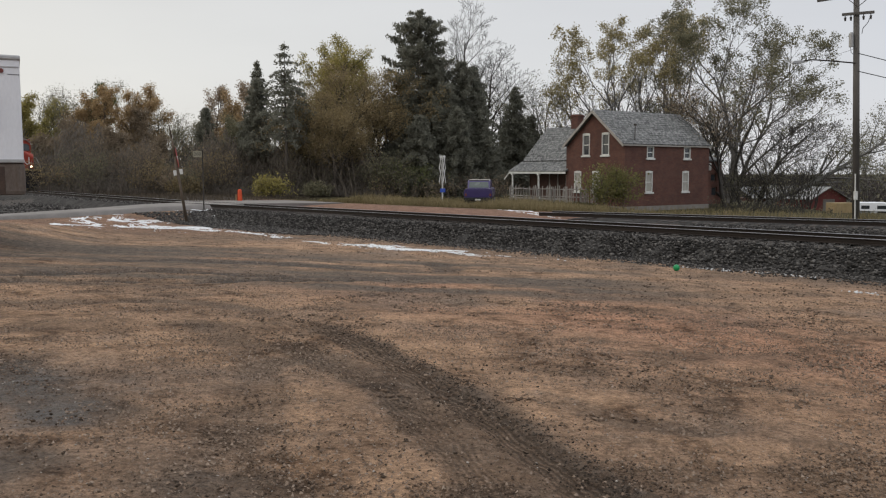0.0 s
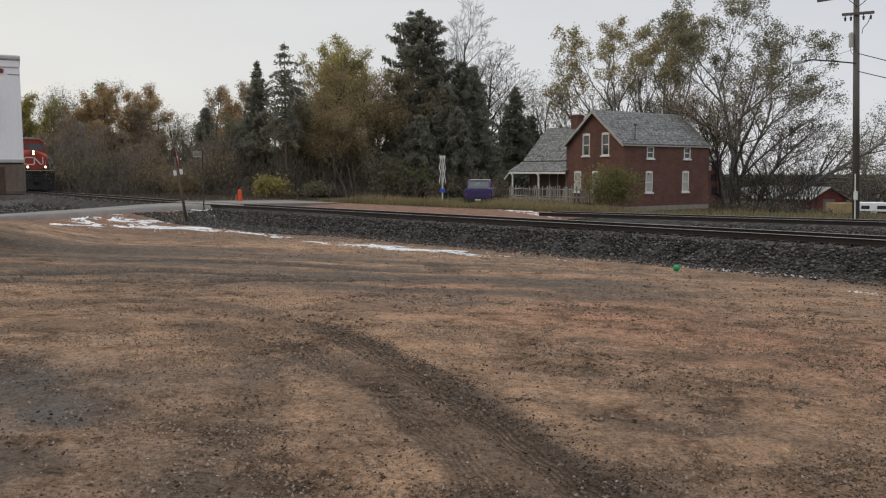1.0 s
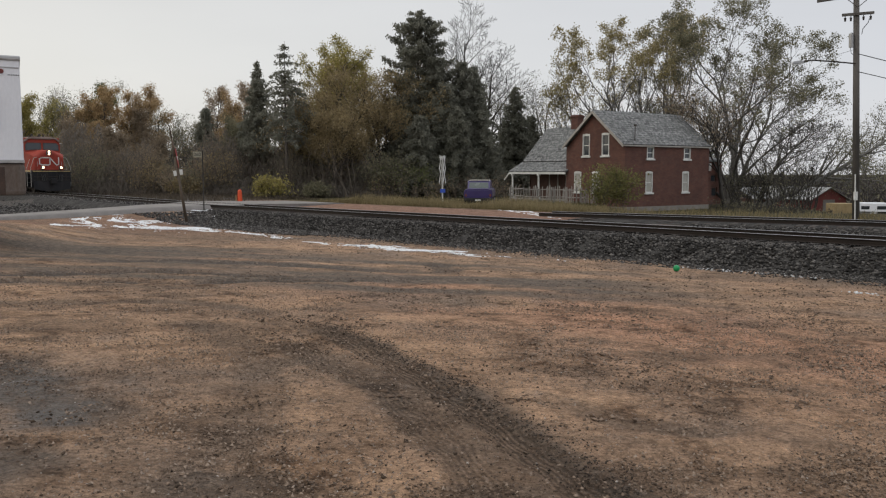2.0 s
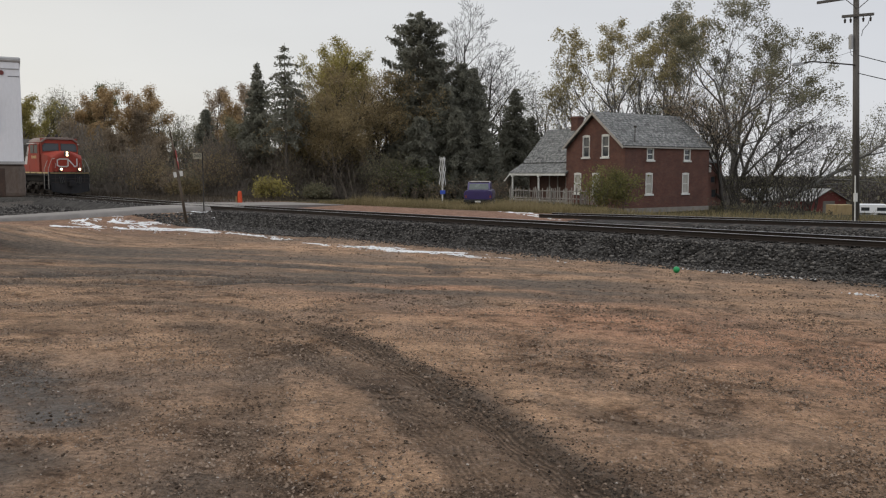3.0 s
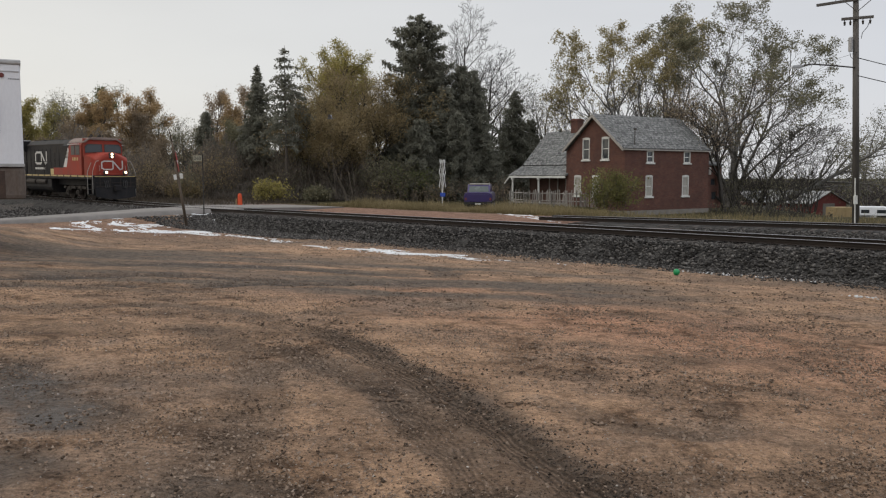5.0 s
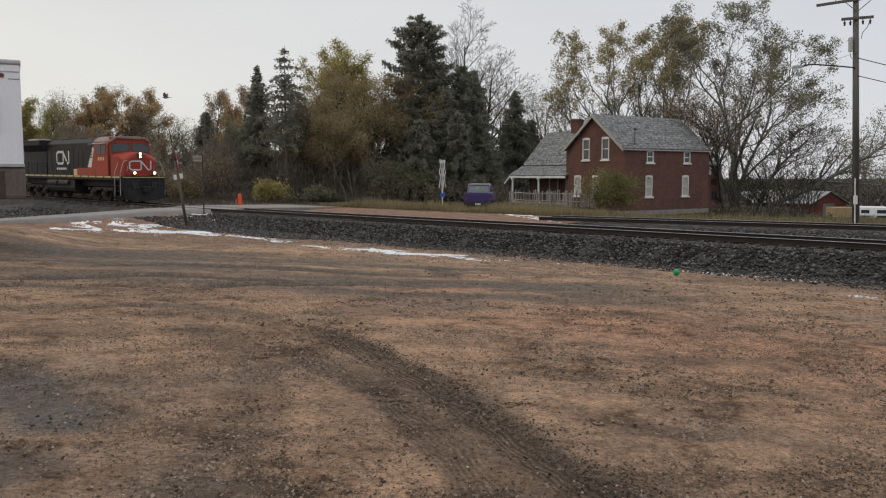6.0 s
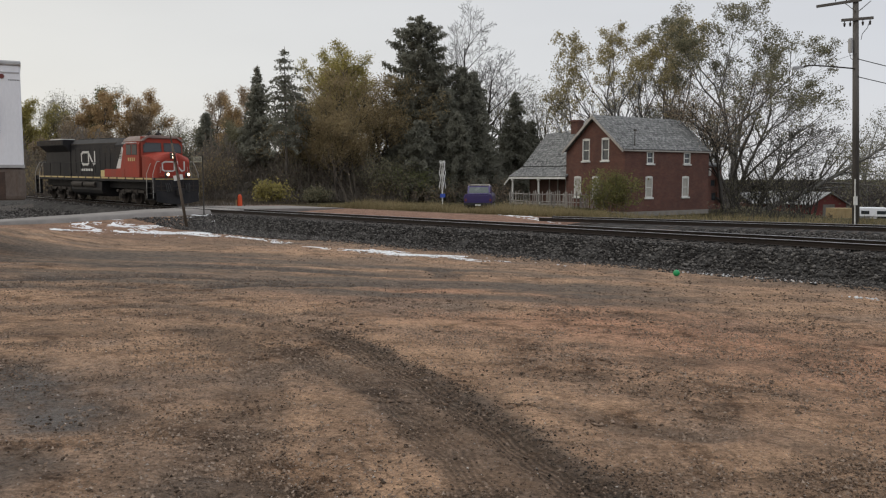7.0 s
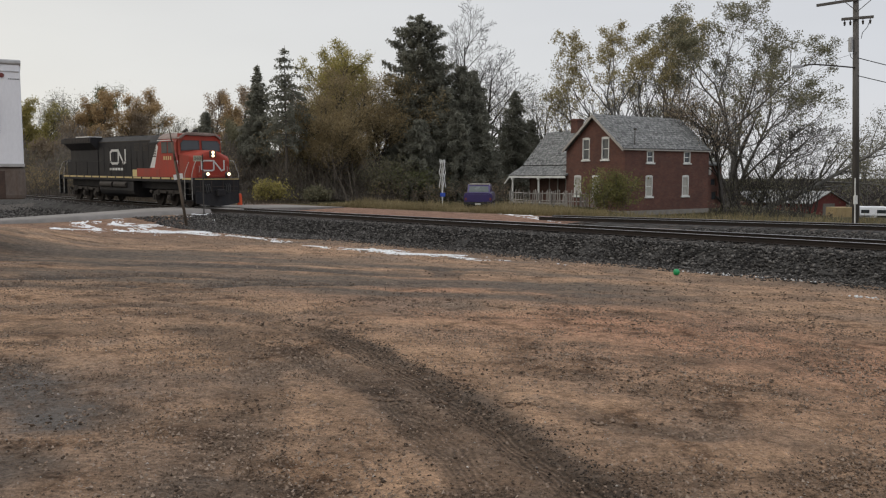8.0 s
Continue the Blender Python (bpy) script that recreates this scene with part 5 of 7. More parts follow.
def rounded_emblem(bm, x0, z0, w, h, t, at):
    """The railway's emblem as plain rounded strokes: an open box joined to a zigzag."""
    a = w * 0.46
    stroke(bm, [(x0 + a, z0 + h), (x0 + 0.12 * w, z0 + h), (x0, z0 + h * 0.85), (x0, z0 + h * 0.15), (x0 + 0.12 * w, z0), (x0 + a, z0)], t, at)
    stroke(bm, [(x0 + a, z0), (x0 + a + 0.08 * w, z0 + h * 0.12), (x0 + a + 0.08 * w, z0 + h), (x0 + w * 0.88, z0), (x0 + w, z0 + 0.1 * h), (x0 + w, z0 + h)], t, at, -0.014, -0.001)


def make_wheel(truck, x, side):
    bm = BM()
    y = side * 0.75
    rod(bm, (0, -0.065, 0), (0, 0.065, 0), 0.52, 0.52, 24)
    rod(bm, (0, -side * 0.065, 0), (0, -side * 0.10, 0), 0.56, 0.55, 24)
    rod(bm, (0, side * 0.06, 0), (0, side * 0.12, 0), 0.16, 0.12, 12)
    w = part("wheel", bm, loco_grime, truck)
    w.location = (x, y, 0.52)
    bm = BM()
    rod(bm, (0, side * 0.05, 0), (0, side * 0.071, 0), 0.505, 0.505, 24)
    part("tyre", bm, steel_side, w)
    return w


def make_truck(loco, x):
    t = new("truck")
    t.parent = loco
    t.location = (x, 0, 0)
    for s in (-1, 1):
        bm = BM()
        prism(bm, [(-2.25, 0.62), (-2.25, 0.86), (-1.7, 0.98), (1.7, 0.98), (2.25, 0.86), (2.25, 0.62), (1.5, 0.62), (1.2, 0.78), (-1.2, 0.78), (-1.5, 0.62)], s * 1.02 - 0.08, s * 1.02 + 0.08, "y", 0.02)
        part("side_frame", bm, loco_grime, t)
        for wx in (-1.85, 0.0, 1.85):
            bm = BM()
            box(bm, (wx - 0.2, s * 1.05 - 0.14, 0.36), (wx + 0.2, s * 1.05 + 0.14, 0.70), 0.03)
            rod(bm, (wx, s * 1.05, 0.52), (wx, s * 1.24, 0.52), 0.13, 0.11, 12)
            part("axle_box", bm, loco_grime, t)
            bm = BM()
            rod(bm, (wx + 0.42, s * 1.06, 0.66), (wx + 0.42, s * 1.06, 1.0), 0.11, 0.11, 10)
            part("spring", bm, loco_grime, t)
            bm = BM()
            rod(bm, (wx - 0.55, s * 1.12, 0.88), (wx - 0.25, s * 1.14, 0.82), 0.10, 0.10, 10)
            part("brake_cylinder", bm, loco_grime, t)
    wheels = [make_wheel(t, wx, s) for wx in (-1.85, 0.0, 1.85) for s in (-1, 1)]
    bm = BM()
    for wx in (-1.85, 0.0, 1.85):
        rod(bm, (wx, -0.7, 0.52), (wx, 0.7, 0.52), 0.09, 0.09, 10)
    box(bm, (-2.1, -0.6, 0.6), (2.1, 0.6, 1.0), 0.05)
    part("bolster", bm, loco_grime, t)
    return wheels


def make_locomotive():
    """Front at +x. The headlamp stands over x = 0; z = 0 is the rail's top."""
    L = thing("locomotive", Matrix.Identity(4), "red and black diesel freight locomotive with its headlights on", "locomotive")
    DECK, HW_ = 1.78, 1.52
    X0, X1 = -18.7, 0.75
    near = lambda off: (lambda x, z, n: (x, -off + n, z))
    farr = lambda off: (lambda x, z, n: (x, off - n, z))
    bm = BM()
    box(bm, (X0, -HW_, DECK - 0.28), (X1 - 0.25, HW_, DECK), 0.02)
    box(bm, (X0 + 0.5, -0.9, DECK - 0.75), (X1 - 0.6, 0.9, DECK - 0.28), 0.02)
    part("underframe", bm, loco_black, L)
    for s in (-1, 1):
        bm = BM()
        k = 0
        x = X0 + 0.4
        while x < X1 - 1.2:
            box(bm, (x, s * (HW_ + 0.004) - 0.004, DECK - 0.115), (x + 1.05, s * (HW_ + 0.004) + 0.004, DECK - 0.015))
            x += 1.25
        part("sill_stripe", bm, stripe_mat, L, "dashed yellow reflective stripe along the sill")
    # long hood with chamfered top edges
    bm = BM()
    prof = [(-1.0, DECK), (-1.0, 4.08), (-0.66, 4.40), (0.66, 4.40), (1.0, 4.08), (1.0, DECK)]
    prism(bm, prof, -13.4, -4.3, "x", 0.015)
    hood = part("long_hood", bm, loco_black, L, "black long hood with access doors")
    for x in np.arange(-13.2, -4.9, 0.82):
        for s in (-1, 1):
            bm = BM()
            box(bm, (x, s * 1.003 - 0.012, DECK + 0.25), (x + 0.74, s * 1.003 + 0.012, 3.75), 0.006)
            d = part("hood_door", bm, loco_black, hood)
            bm = BM()
            box(bm, (x + 0.62, s * 1.02 - 0.01, 2.75), (x + 0.67, s * 1.02 + 0.01, 2.95))
            part("latch", bm, loco_grime, hood)
    # radiator section with the flared wings
    bm = BM()
    prism(bm, [(-1.05, DECK), (-1.05, 3.55), (-1.55, 4.02), (-1.55, 4.42), (1.55, 4.42), (1.55, 4.02), (1.05, 3.55), (1.05, DECK)], -18.0, -13.4, "x", 0.02)
    prism(bm, [(-1.5, 4.02), (-1.5, 4.38), (1.5, 4.38), (1.5, 4.02)], -18.6, -18.0, "x", 0.02)
    rad = part("radiator_section", bm, loco_black, L, "black radiator section with flared overhanging wings")
    for s in (-1, 1):
        bm = BM()
        for k in range(16):
            box(bm, (-17.9 + k * 0.27, s * 1.553 - 0.012, 4.06), (-17.72 + k * 0.27, s * 1.553 + 0.012, 4.36), 0.004)
        part("grille", bm, loco_grime, rad)
    bm = BM()
    box(bm, (-16.3, -1.35, 4.425), (-14.3, -0.3, 4.50), 0.01)
    part("roof_plate", bm, loco_white, rad, "pale metal plate on the roof")
    bm = BM()
    box(bm, (-18.85, -1.0, DECK), (-18.0, 1.0, 2.9), 0.05)
    part("end_box", bm, loco_black, rad)
    # roof gear
    for x0, x1, w, z0, z1 in ((-13.2, -12.6, 0.5, 4.402, 4.47), (-12.4, -11.2, 0.35, 4.402, 4.50), (-9.6, -7.8, 0.6, 4.402, 4.46)):
        bm = BM()
        box(bm, (x0, -w, z0), (x1, w, z1), 0.03)
        part("roof_hatch", bm, loco_black, L)
    # blower cabinet behind the cab
    bm = BM()
    prism(bm, [(-1.35, DECK), (-1.35, 3.9), (-1.0, 4.28), (1.0, 4.28), (1.35, 3.9), (1.35, DECK)], -5.2, -3.55, "x", 0.02)
    blower = part("equipment_cabinet", bm, loco_black, L, "black cabinet behind the cab with grilles")
    for s in (-1, 1):
        bm = BM()
        for k in range(8):
            box(bm, (-5.0, s * 1.36 - 0.012, 3.0 + k * 0.1), (-4.2, s * 1.36 + 0.012, 3.06 + k * 0.1), 0.004)
        part("grille", bm, loco_grime, blower)
    for s in (-1, 1):
        for x0, x1 in ((-7.9, -7.2), (-6.7, -6.0)):
            bm = BM()
            box(bm, (x0, s * 1.005 - 0.014, 3.42), (x1, s * 1.005 + 0.014, 3.92), 0.01)
            port = part("intake_screen", bm, loco_grime, hood, "dusty intake screen high on the hood")
            bm = BM()
            for k in range(5):
                box(bm, (x0 + 0.04, s * 1.022 - 0.005, 3.47 + k * 0.09), (x1 - 0.04, s * 1.022 + 0.005, 3.51 + k * 0.09))
            part("slat", bm, loco_black, port)
        bm = BM()
        box(bm, (-13.3, s * 1.0 - 0.01, 4.02), (-5.3, s * 1.0 + 0.025, 4.09), 0.006)
        part("rain_gutter", bm, loco_grime, hood)
    bm = BM()
    for x in (-10.6, -9.9):
        rod(bm, (x, 0, 4.40), (x, 0, 4.46), 0.42, 0.40, 18)
    part("roof_fan", bm, loco_grime, hood)
    # slanted colour change: white, red
    for s, at in ((-1, near(1.362)), (1, farr(1.362))):
        bm = BM()
        v = [(-5.25, DECK + 0.02), (-3.56, DECK + 0.02), (-3.56, 3.95), (-3.95, 3.88)]
        p0 = [bm.verts.new(at(x, z, -0.004)) for x, z in v]
        p1 = [bm.verts.new(at(x, z, 0.0)) for x, z in v]
        bm.faces.new(p0), bm.faces.new(list(reversed(p1)))
        for i in range(4):
            bm.faces.new((p0[i], p0[(i + 1) % 4], p1[(i + 1) % 4], p1[i]))
        bmesh.ops.recalc_face_normals(bm, faces=bm.faces)
        part("red_panel", bm, loco_red, L)
        bm = BM()
        v = [(-5.05, 2.35), (-4.45, 2.35), (-3.95, 3.65), (-4.15, 3.78)]
        p0 = [bm.verts.new(at(x, z, -0.009)) for x, z in v]
        p1 = [bm.verts.new(at(x, z, -0.005)) for x, z in v]
        bm.faces.new(p0), bm.faces.new(list(reversed(p1)))
        for i in range(4):
            bm.faces.new((p0[i], p0[(i + 1) % 4], p1[(i + 1) % 4], p1[i]))
        bmesh.ops.recalc_face_normals(bm, faces=bm.faces)
        part("white_panel", bm, loco_white, L)
        bm = BM()
        box(bm, (-6.6, s * 1.38 - 0.12, DECK), (-3.56, s * 1.38 + 0.12, 2.30), 0.02)
        part("side_box", bm, loco_red, L, "red low equipment box on the walkway")
        bm = BM()
        box(bm, (-7.2, s * 1.38 - 0.12, DECK), (-6.605, s * 1.38 + 0.12, 2.22), 0.02)
        part("side_box", bm, cream_mat, L, "faded cream equipment box")
    # cab
    CR, CF = -3.55, -1.25
    CW = 1.50
    bm = BM()
    roofp = [(-CW, DECK), (-CW, 3.86), (-1.34, 4.16), (-1.0, 4.38), (1.0, 4.38), (1.34, 4.16), (CW, 3.86), (CW, DECK)]
    prism(bm, roofp, CR, CF - 0.25, "x", 0.03)
    cab = part("cab", bm, loco_red, L, "red cab with big windscreens")
    bm = BM()
    prism(bm, [(-1.44, 4.08), (-1.32, 4.24), (-0.98, 4.44), (0.98, 4.44), (1.32, 4.24), (1.44, 4.08), (1.30, 4.08), (1.0, 4.30), (-1.0, 4.30), (-1.30, 4.08)], CR - 0.3, CF + 0.04, "x", 0.015)
    part("roof", bm, dusty_red, cab, "dusty faded red cab roof")
    bm = BM()
    box(bm, (CF - 0.45, -0.72, 4.26), (CF - 0.02, 0.72, 4.47), 0.03)
    nb = part("number_board", bm, dusty_red, cab)
    for s in (-1, 1):
        bm = BM()
        box(bm, (CF - 0.022, s * 0.42 - 0.2, 4.30), (CF - 0.012, s * 0.42 + 0.2, 4.43))
        part("number_bars", bm, lamp_rim, nb, "dark number board")
    # windscreen wall slopes back above the nose
    bm = BM()
    prism(bm, [(CF - 0.26, 3.1), (CF, 3.1), (CF - 0.10, 4.38), (CF - 0.26, 4.38)], -1.38, 1.38, "y", 0.02)
    part("front_wall", bm, loco_red, cab)
    for s in (-1, 1):
        bm = BM()
        pts = [(s * 0.10, 3.46), (s * 1.28, 3.38), (s * 1.28, 3.80), (s * 1.12, 3.97), (s * 0.10, 3.97)]
        if s > 0:
            pts.reverse()
        f = lambda y, z, n: (CF + 0.004 - (z - 3.1) * 0.078 + n, y, z)
        p0 = [bm.verts.new(f(y, z, 0.012)) for y, z in pts]
        p1 = [bm.verts.new(f(y, z, -0.01)) for y, z in pts]
        bm.faces.new(p0), bm.faces.new(list(reversed(p1)))
        for i in range(5):
            bm.faces.new((p0[i], p0[(i + 1) % 5], p1[(i + 1) % 5], p1[i]))
        bmesh.ops.recalc_face_normals(bm, faces=bm.faces)
        part("windscreen", bm, cab_glass, cab)
        bm = BM()
        stroke(bm, [(y, z) for y, z in pts], 0.05, lambda y, z, n: f(y, z, 0.016 - n), -0.004, 0.004, True)
        part("window_seal", bm, lamp_rim, cab)
        for x0, x1 in ((-3.25, -2.55), (-2.45, -1.75)):
            bm = BM()
            box(bm, (x0, s * 1.505 - 0.012, 3.22), (x1, s * 1.505 + 0.012, 3.90), 0.02)
            part("side_window", bm, side_glass, cab)
        bm = BM()
        box(bm, (-3.40, s * 1.62 - 0.09, 3.95), (-1.70, s * 1.62 + 0.09, 4.0), 0.012)
        part("sun_visor", bm, loco_white, cab, "pale sun visor above the side windows")
        bm = BM()
        for k in range(4):
            x = -3.0 + k * 0.27 if s < 0 else -2.2 - k * 0.27
            box(bm, (x, s * 1.506 - 0.006, 2.82), (x + 0.13, s * 1.506 + 0.006, 3.04))
        part("number_bars", bm, cream_mat, cab, "faded number bars on the cab side")
    # nose: tapered, with sloping shoulders
    bm = BM()
    sec = lambda x, w, zt, zs: [(x, -w, DECK - 0.02), (x, -w, zs), (x, -0.38, zt), (x, 0.38, zt), (x, w, zs), (x, w, DECK - 0.02)]
    rings = [sec(CF - 0.05, 1.40, 3.42, 3.18), sec(-0.35, 1.28, 3.40, 3.05), sec(0.0, 1.15, 3.30, 2.85), sec(0.08, 1.10, 3.12, 2.72)]
    rv = [[bm.verts.new(c) for c in r] for r in rings]
    for a, b in zip(rv[:-1], rv[1:]):
        for i in range(5):
            bm.faces.new((a[i], a[i + 1], b[i + 1], b[i]))
    bm.faces.new(rv[-1])
    bmesh.ops.recalc_face_normals(bm, faces=bm.faces)
    bmesh.ops.bevel(bm, geom=bm.edges[:], offset=0.025, segments=2, affect="EDGES")
    nose = part("nose", bm, loco_red, L, "red nose with the railway emblem in white strokes")
    bm = BM()
    box(bm, (0.02, -0.20, 2.98), (0.14, 0.20, 3.36), 0.03)
    hl = part("headlamp_housing", bm, lamp_rim, nose)
    for z in (3.08, 3.27):
        bm = BM()
        rod(bm, (0.141, 0, z), (0.165, 0, z), 0.085, 0.08, 16)
        part("headlamp", bm, lamp_glow, hl, "lit warm white headlamp")
    bm = BM()
    rounded_emblem(bm, -0.74, 2.20, 1.48, 0.58, 0.085, lambda y, z, n: (0.094 - n, y, z))
    part("emblem", bm, loco_white, nose, "white emblem strokes")
    bm = BM()
    box(bm, (0.06, -0.95, 1.79), (0.40, 0.95, 1.93), 0.02)
    part("front_step", bm, loco_red, nose)
    for s in (-1, 1):
        bm = BM()
        bent(bm, [Vector((0.10, s * 0.92, 2.45)), Vector((0.17, s * 0.92, 2.45)), Vector((0.17, s * 0.92, 2.12)), Vector((0.10, s * 0.92, 2.12))], 0.014)
        part("grab_iron", bm, rail_grey, nose)
    for y in (-0.69, 0.69):
        bm = BM()
        rod(bm, (0.48, y, 2.0), (0.72, y, 2.0), 0.13, 0.14, 14)
        box(bm, (0.40, y - 0.05, 1.77), (0.54, y + 0.05, 1.95), 0.01)
        dl = part("ditch_light_housing", bm, lamp_rim, nose)
        bm = BM()
        rod(bm, (0.722, y, 2.0), (0.745, y, 2.0), 0.092, 0.088, 16)
        part("ditch_light", bm, lamp_glow, dl, "lit warm white ditch light")
    # front platform, plate, plow
    bm = BM()
    box(bm, (0.35, -1.5, DECK - 0.95), (0.55, 1.5, DECK - 0.01), 0.03)
    part("front_plate", bm, loco_black, L)
    bm = BM()
    box(bm, (0.553, -1.45, DECK - 0.10), (0.562, 1.45, DECK - 0.05))
    part("front_stripe", bm, stripe_mat, L)
    bm = BM()
    for y0, y1, z0, z1, x0, x1 in ((-1.42, -0.70, 0.30, 0.17, 0.66, 0.74), (-0.70, 0.0, 0.17, 0.12, 0.74, 0.80), (0.0, 0.70, 0.12, 0.17, 0.80, 0.74), (0.70, 1.42, 0.17, 0.30, 0.74, 0.66)):
        front_ = [bm.verts.new(c) for c in ((0.60, y0, 0.95), (0.60, y1, 0.95), (x1, y1, z1), (x0, y0, z0))]
        back_ = [bm.verts.new(v.co - Vector((0.10, 0, 0))) for v in front_]
        bm.faces.new(front_), bm.faces.new(list(reversed(back_)))
        for i in range(4):
            bm.faces.new((front_[i], front_[(i + 1) % 4], back_[(i + 1) % 4], back_[i]))
    bmesh.ops.recalc_face_normals(bm, faces=bm.faces)
    part("snow_plow", bm, loco_black, L, "black snow plow above the rails")
    bm = BM()
    box(bm, (0.5, -0.16, 0.78), (1.0, 0.16, 1.06), 0.04)
    box(bm, (0.86, -0.26, 0.70), (1.12, 0.22, 1.12), 0.06)
    part("coupler", bm, loco_black, L)
    for s in (-1, 1):
        for k, y in enumerate((0.55, 0.68, 0.80)):
            bm = BM()
            bent(bm, [Vector((0.555, s * y, 1.42)), Vector((0.66, s * y, 1.34)), Vector((0.70, s * (y - 0.05), 1.02 - 0.06 * k)), Vector((0.62, s * (y - 0.14), 0.92))], 0.022)
            part("air_hose", bm, lamp_rim, L, "black rubber air hose on the pilot")
    bm = BM()
    for z in (0.98, 1.24):
        box(bm, (0.556, -1.40, z), (0.575, 1.40, z + 0.05), 0.006)
    for y in (-1.1, -0.38, 0.38, 1.1):
        box(bm, (0.556, y - 0.03, 0.90), (0.578, y + 0.03, 1.62), 0.006)
    part("pilot_ribs", bm, loco_grime, L)
    bm = BM()
    box(bm, (X0 - 0.6, -0.2, 0.75), (X0, 0.2, 1.1), 0.04)
    part("coupler", bm, loco_grime, L)
    # corner steps and handrails
    for xs, sg in ((-0.02, 1), (X0 + 0.1, -1)):
        for s in (-1, 1):
            bm = BM()
            for k in range(4):
                z = 0.42 + k * 0.36
                box(bm, (xs - 0.38, s * 1.40 - 0.12, z), (xs + 0.38, s * 1.40 + 0.12, z + 0.03))
            box(bm, (xs - 0.42, s * 1.42 - 0.10, 0.40), (xs - 0.38, s * 1.42 + 0.10, DECK))
            box(bm, (xs + 0.38, s * 1.42 - 0.10, 0.40), (xs + 0.42, s * 1.42 + 0.10, DECK))
            part("steps", bm, loco_black, L)
            for dx in (-0.42, 0.42):
                bm = BM()
                y = s * 1.54
                bent(bm, [Vector((xs + dx, y, 0.50)), Vector((xs + dx, y, DECK + 0.22)), Vector((xs + dx * 0.9, s * 1.34, DECK + 0.78)), Vector((xs + dx * 0.85, s * 1.22, DECK + 1.00)), Vector((xs + dx * 0.8, s * 1.02, DECK + 1.02))], 0.019)
                part("grab_rail", bm, rail_grey, L, "pale grey bent grab rail")
    for s in (-1, 1):
        bm = BM()
        bent(bm, [Vector((X0 + 0.6, s * 1.47, DECK + 0.98)), Vector((-7.4, s * 1.47, DECK + 0.98))], 0.02)
        for x in np.arange(X0 + 0.7, -7.3, 1.9):
            rod(bm, (x, s * 1.47, DECK), (x, s * 1.47, DECK + 0.98), 0.02, 0.02, 6)
        part("handrail", bm, loco_black, L)
    # fuel tank, air tanks
    bm = BM()
    prism(bm, [(-1.35, 0.62), (-1.45, 0.85), (-1.45, 1.45), (1.45, 1.45), (1.45, 0.85), (1.35, 0.62), (0.9, 0.42), (-0.9, 0.42)], -12.3, -7.2, "x", 0.03)
    tank = part("fuel_tank", bm, loco_black, L)
    for s in (-1, 1):
        for x0, x1 in ((-12.0, -10.2), (-9.9, -8.1)):
            bm = BM()
            rod(bm, (x0, s * 1.42, 1.22), (x1, s * 1.42, 1.22), 0.2, 0.2, 14)
            part("air_tank", bm, loco_grime, tank)
    # emblem on the hood
    for s, at in ((-1, near(1.018)), (1, farr(1.018))):
        bm = BM()
        rounded_emblem(bm, -11.45, 2.62, 2.25, 0.86, 0.155, at)
        part("emblem", bm, loco_white, hood, "large white emblem strokes on the hood")
        bm = BM()
        for k in range(5):
            box(bm, (-11.6 + k * 0.42, s * 1.018 - 0.006, 2.16), (-11.28 + k * 0.42, s * 1.018 + 0.006, 2.32))
        part("caption_bars", bm, loco_white, hood)
    bm = BM()
    for y in (-0.5, 0.1):
        rod(bm, (-2.6, y, 4.44), (-2.0, y, 4.62), 0.05, 0.11, 10)
    part("horn", bm, loco_grime, cab)
    bm = BM()
    rod(bm, (-2.9, 0.7, 4.44), (-2.9, 0.7, 4.70), 0.06, 0.05, 8)
    part("antenna", bm, loco_grime, cab)
    wheels = make_truck(L, -3.1) + make_truck(L, -15.6)
    return L, wheels


LOCO, LOCO_WHEELS = make_locomotive()


def loco_q(t):
    """Distance of the headlamp along the track: it comes on and gathers speed."""
    return 75.55 - 3.03 * t - 0.116 * t * t


FORWARD_DEG = TRACK_DEG + 180.0


# ---- things round the yard and the house ----
def text_mesh(body, size, depth=0.004):
    cu = bpy.data.curves.new("text", "FONT")
    cu.body, cu.size, cu.extrude = body, size, depth
    cu.align_x, cu.align_y = "CENTER", "CENTER"
    ob = bpy.data.objects.new("text", cu)
    me = bpy.data.meshes.new_from_object(ob)
    bpy.data.objects.remove(ob)
    return me


trailer_white = surface("chalky_white_panel", (0.62, 0.63, 0.66), (0.74, 0.75, 0.78), 0.8, 20, 0.5, 0, 0.05, dirt=(0.45, 0.45, 0.46), dirt_amount=0.15, streak=3.0)
trailer_rust = surface("rust_stained_skirt", (0.075, 0.060, 0.050), (0.18, 0.15, 0.13), 1.6, 20, 0.8, 0.1, 0.2, dirt=(0.075, 0.045, 0.030), dirt_amount=0.7, dirt_scale=1.8, streak=2.5)
alloy = surface("dull_aluminium", (0.30, 0.30, 0.30), (0.42, 0.42, 0.42), 2.0, 30, 0.45, 0.7)
black_rubber = surface("black_rubber", (0.012, 0.012, 0.012), (0.03, 0.03, 0.03), 4.0, 40, 0.85)
dark_lens = surface("dark_red_lens", (0.10, 0.022, 0.018), (0.16, 0.035, 0.028), 5.0, 40, 0.4)
purple = surface("purple_car_paint", (0.018, 0.010, 0.070), (0.027, 0.014, 0.100), 1.5, 30, 0.35, 0, 0.03, coat=0.5)
post_wood = surface("old_post_wood", (0.055, 0.042, 0.030), (0.13, 0.10, 0.075), 3.0, 30, 0.9, 0, 0.4, streak=5.0)
pole_wood = surface("utility_pole_wood", (0.055, 0.050, 0.046), (0.125, 0.115, 0.105), 2.0, 30, 0.9, 0, 0.4, streak=6.0)
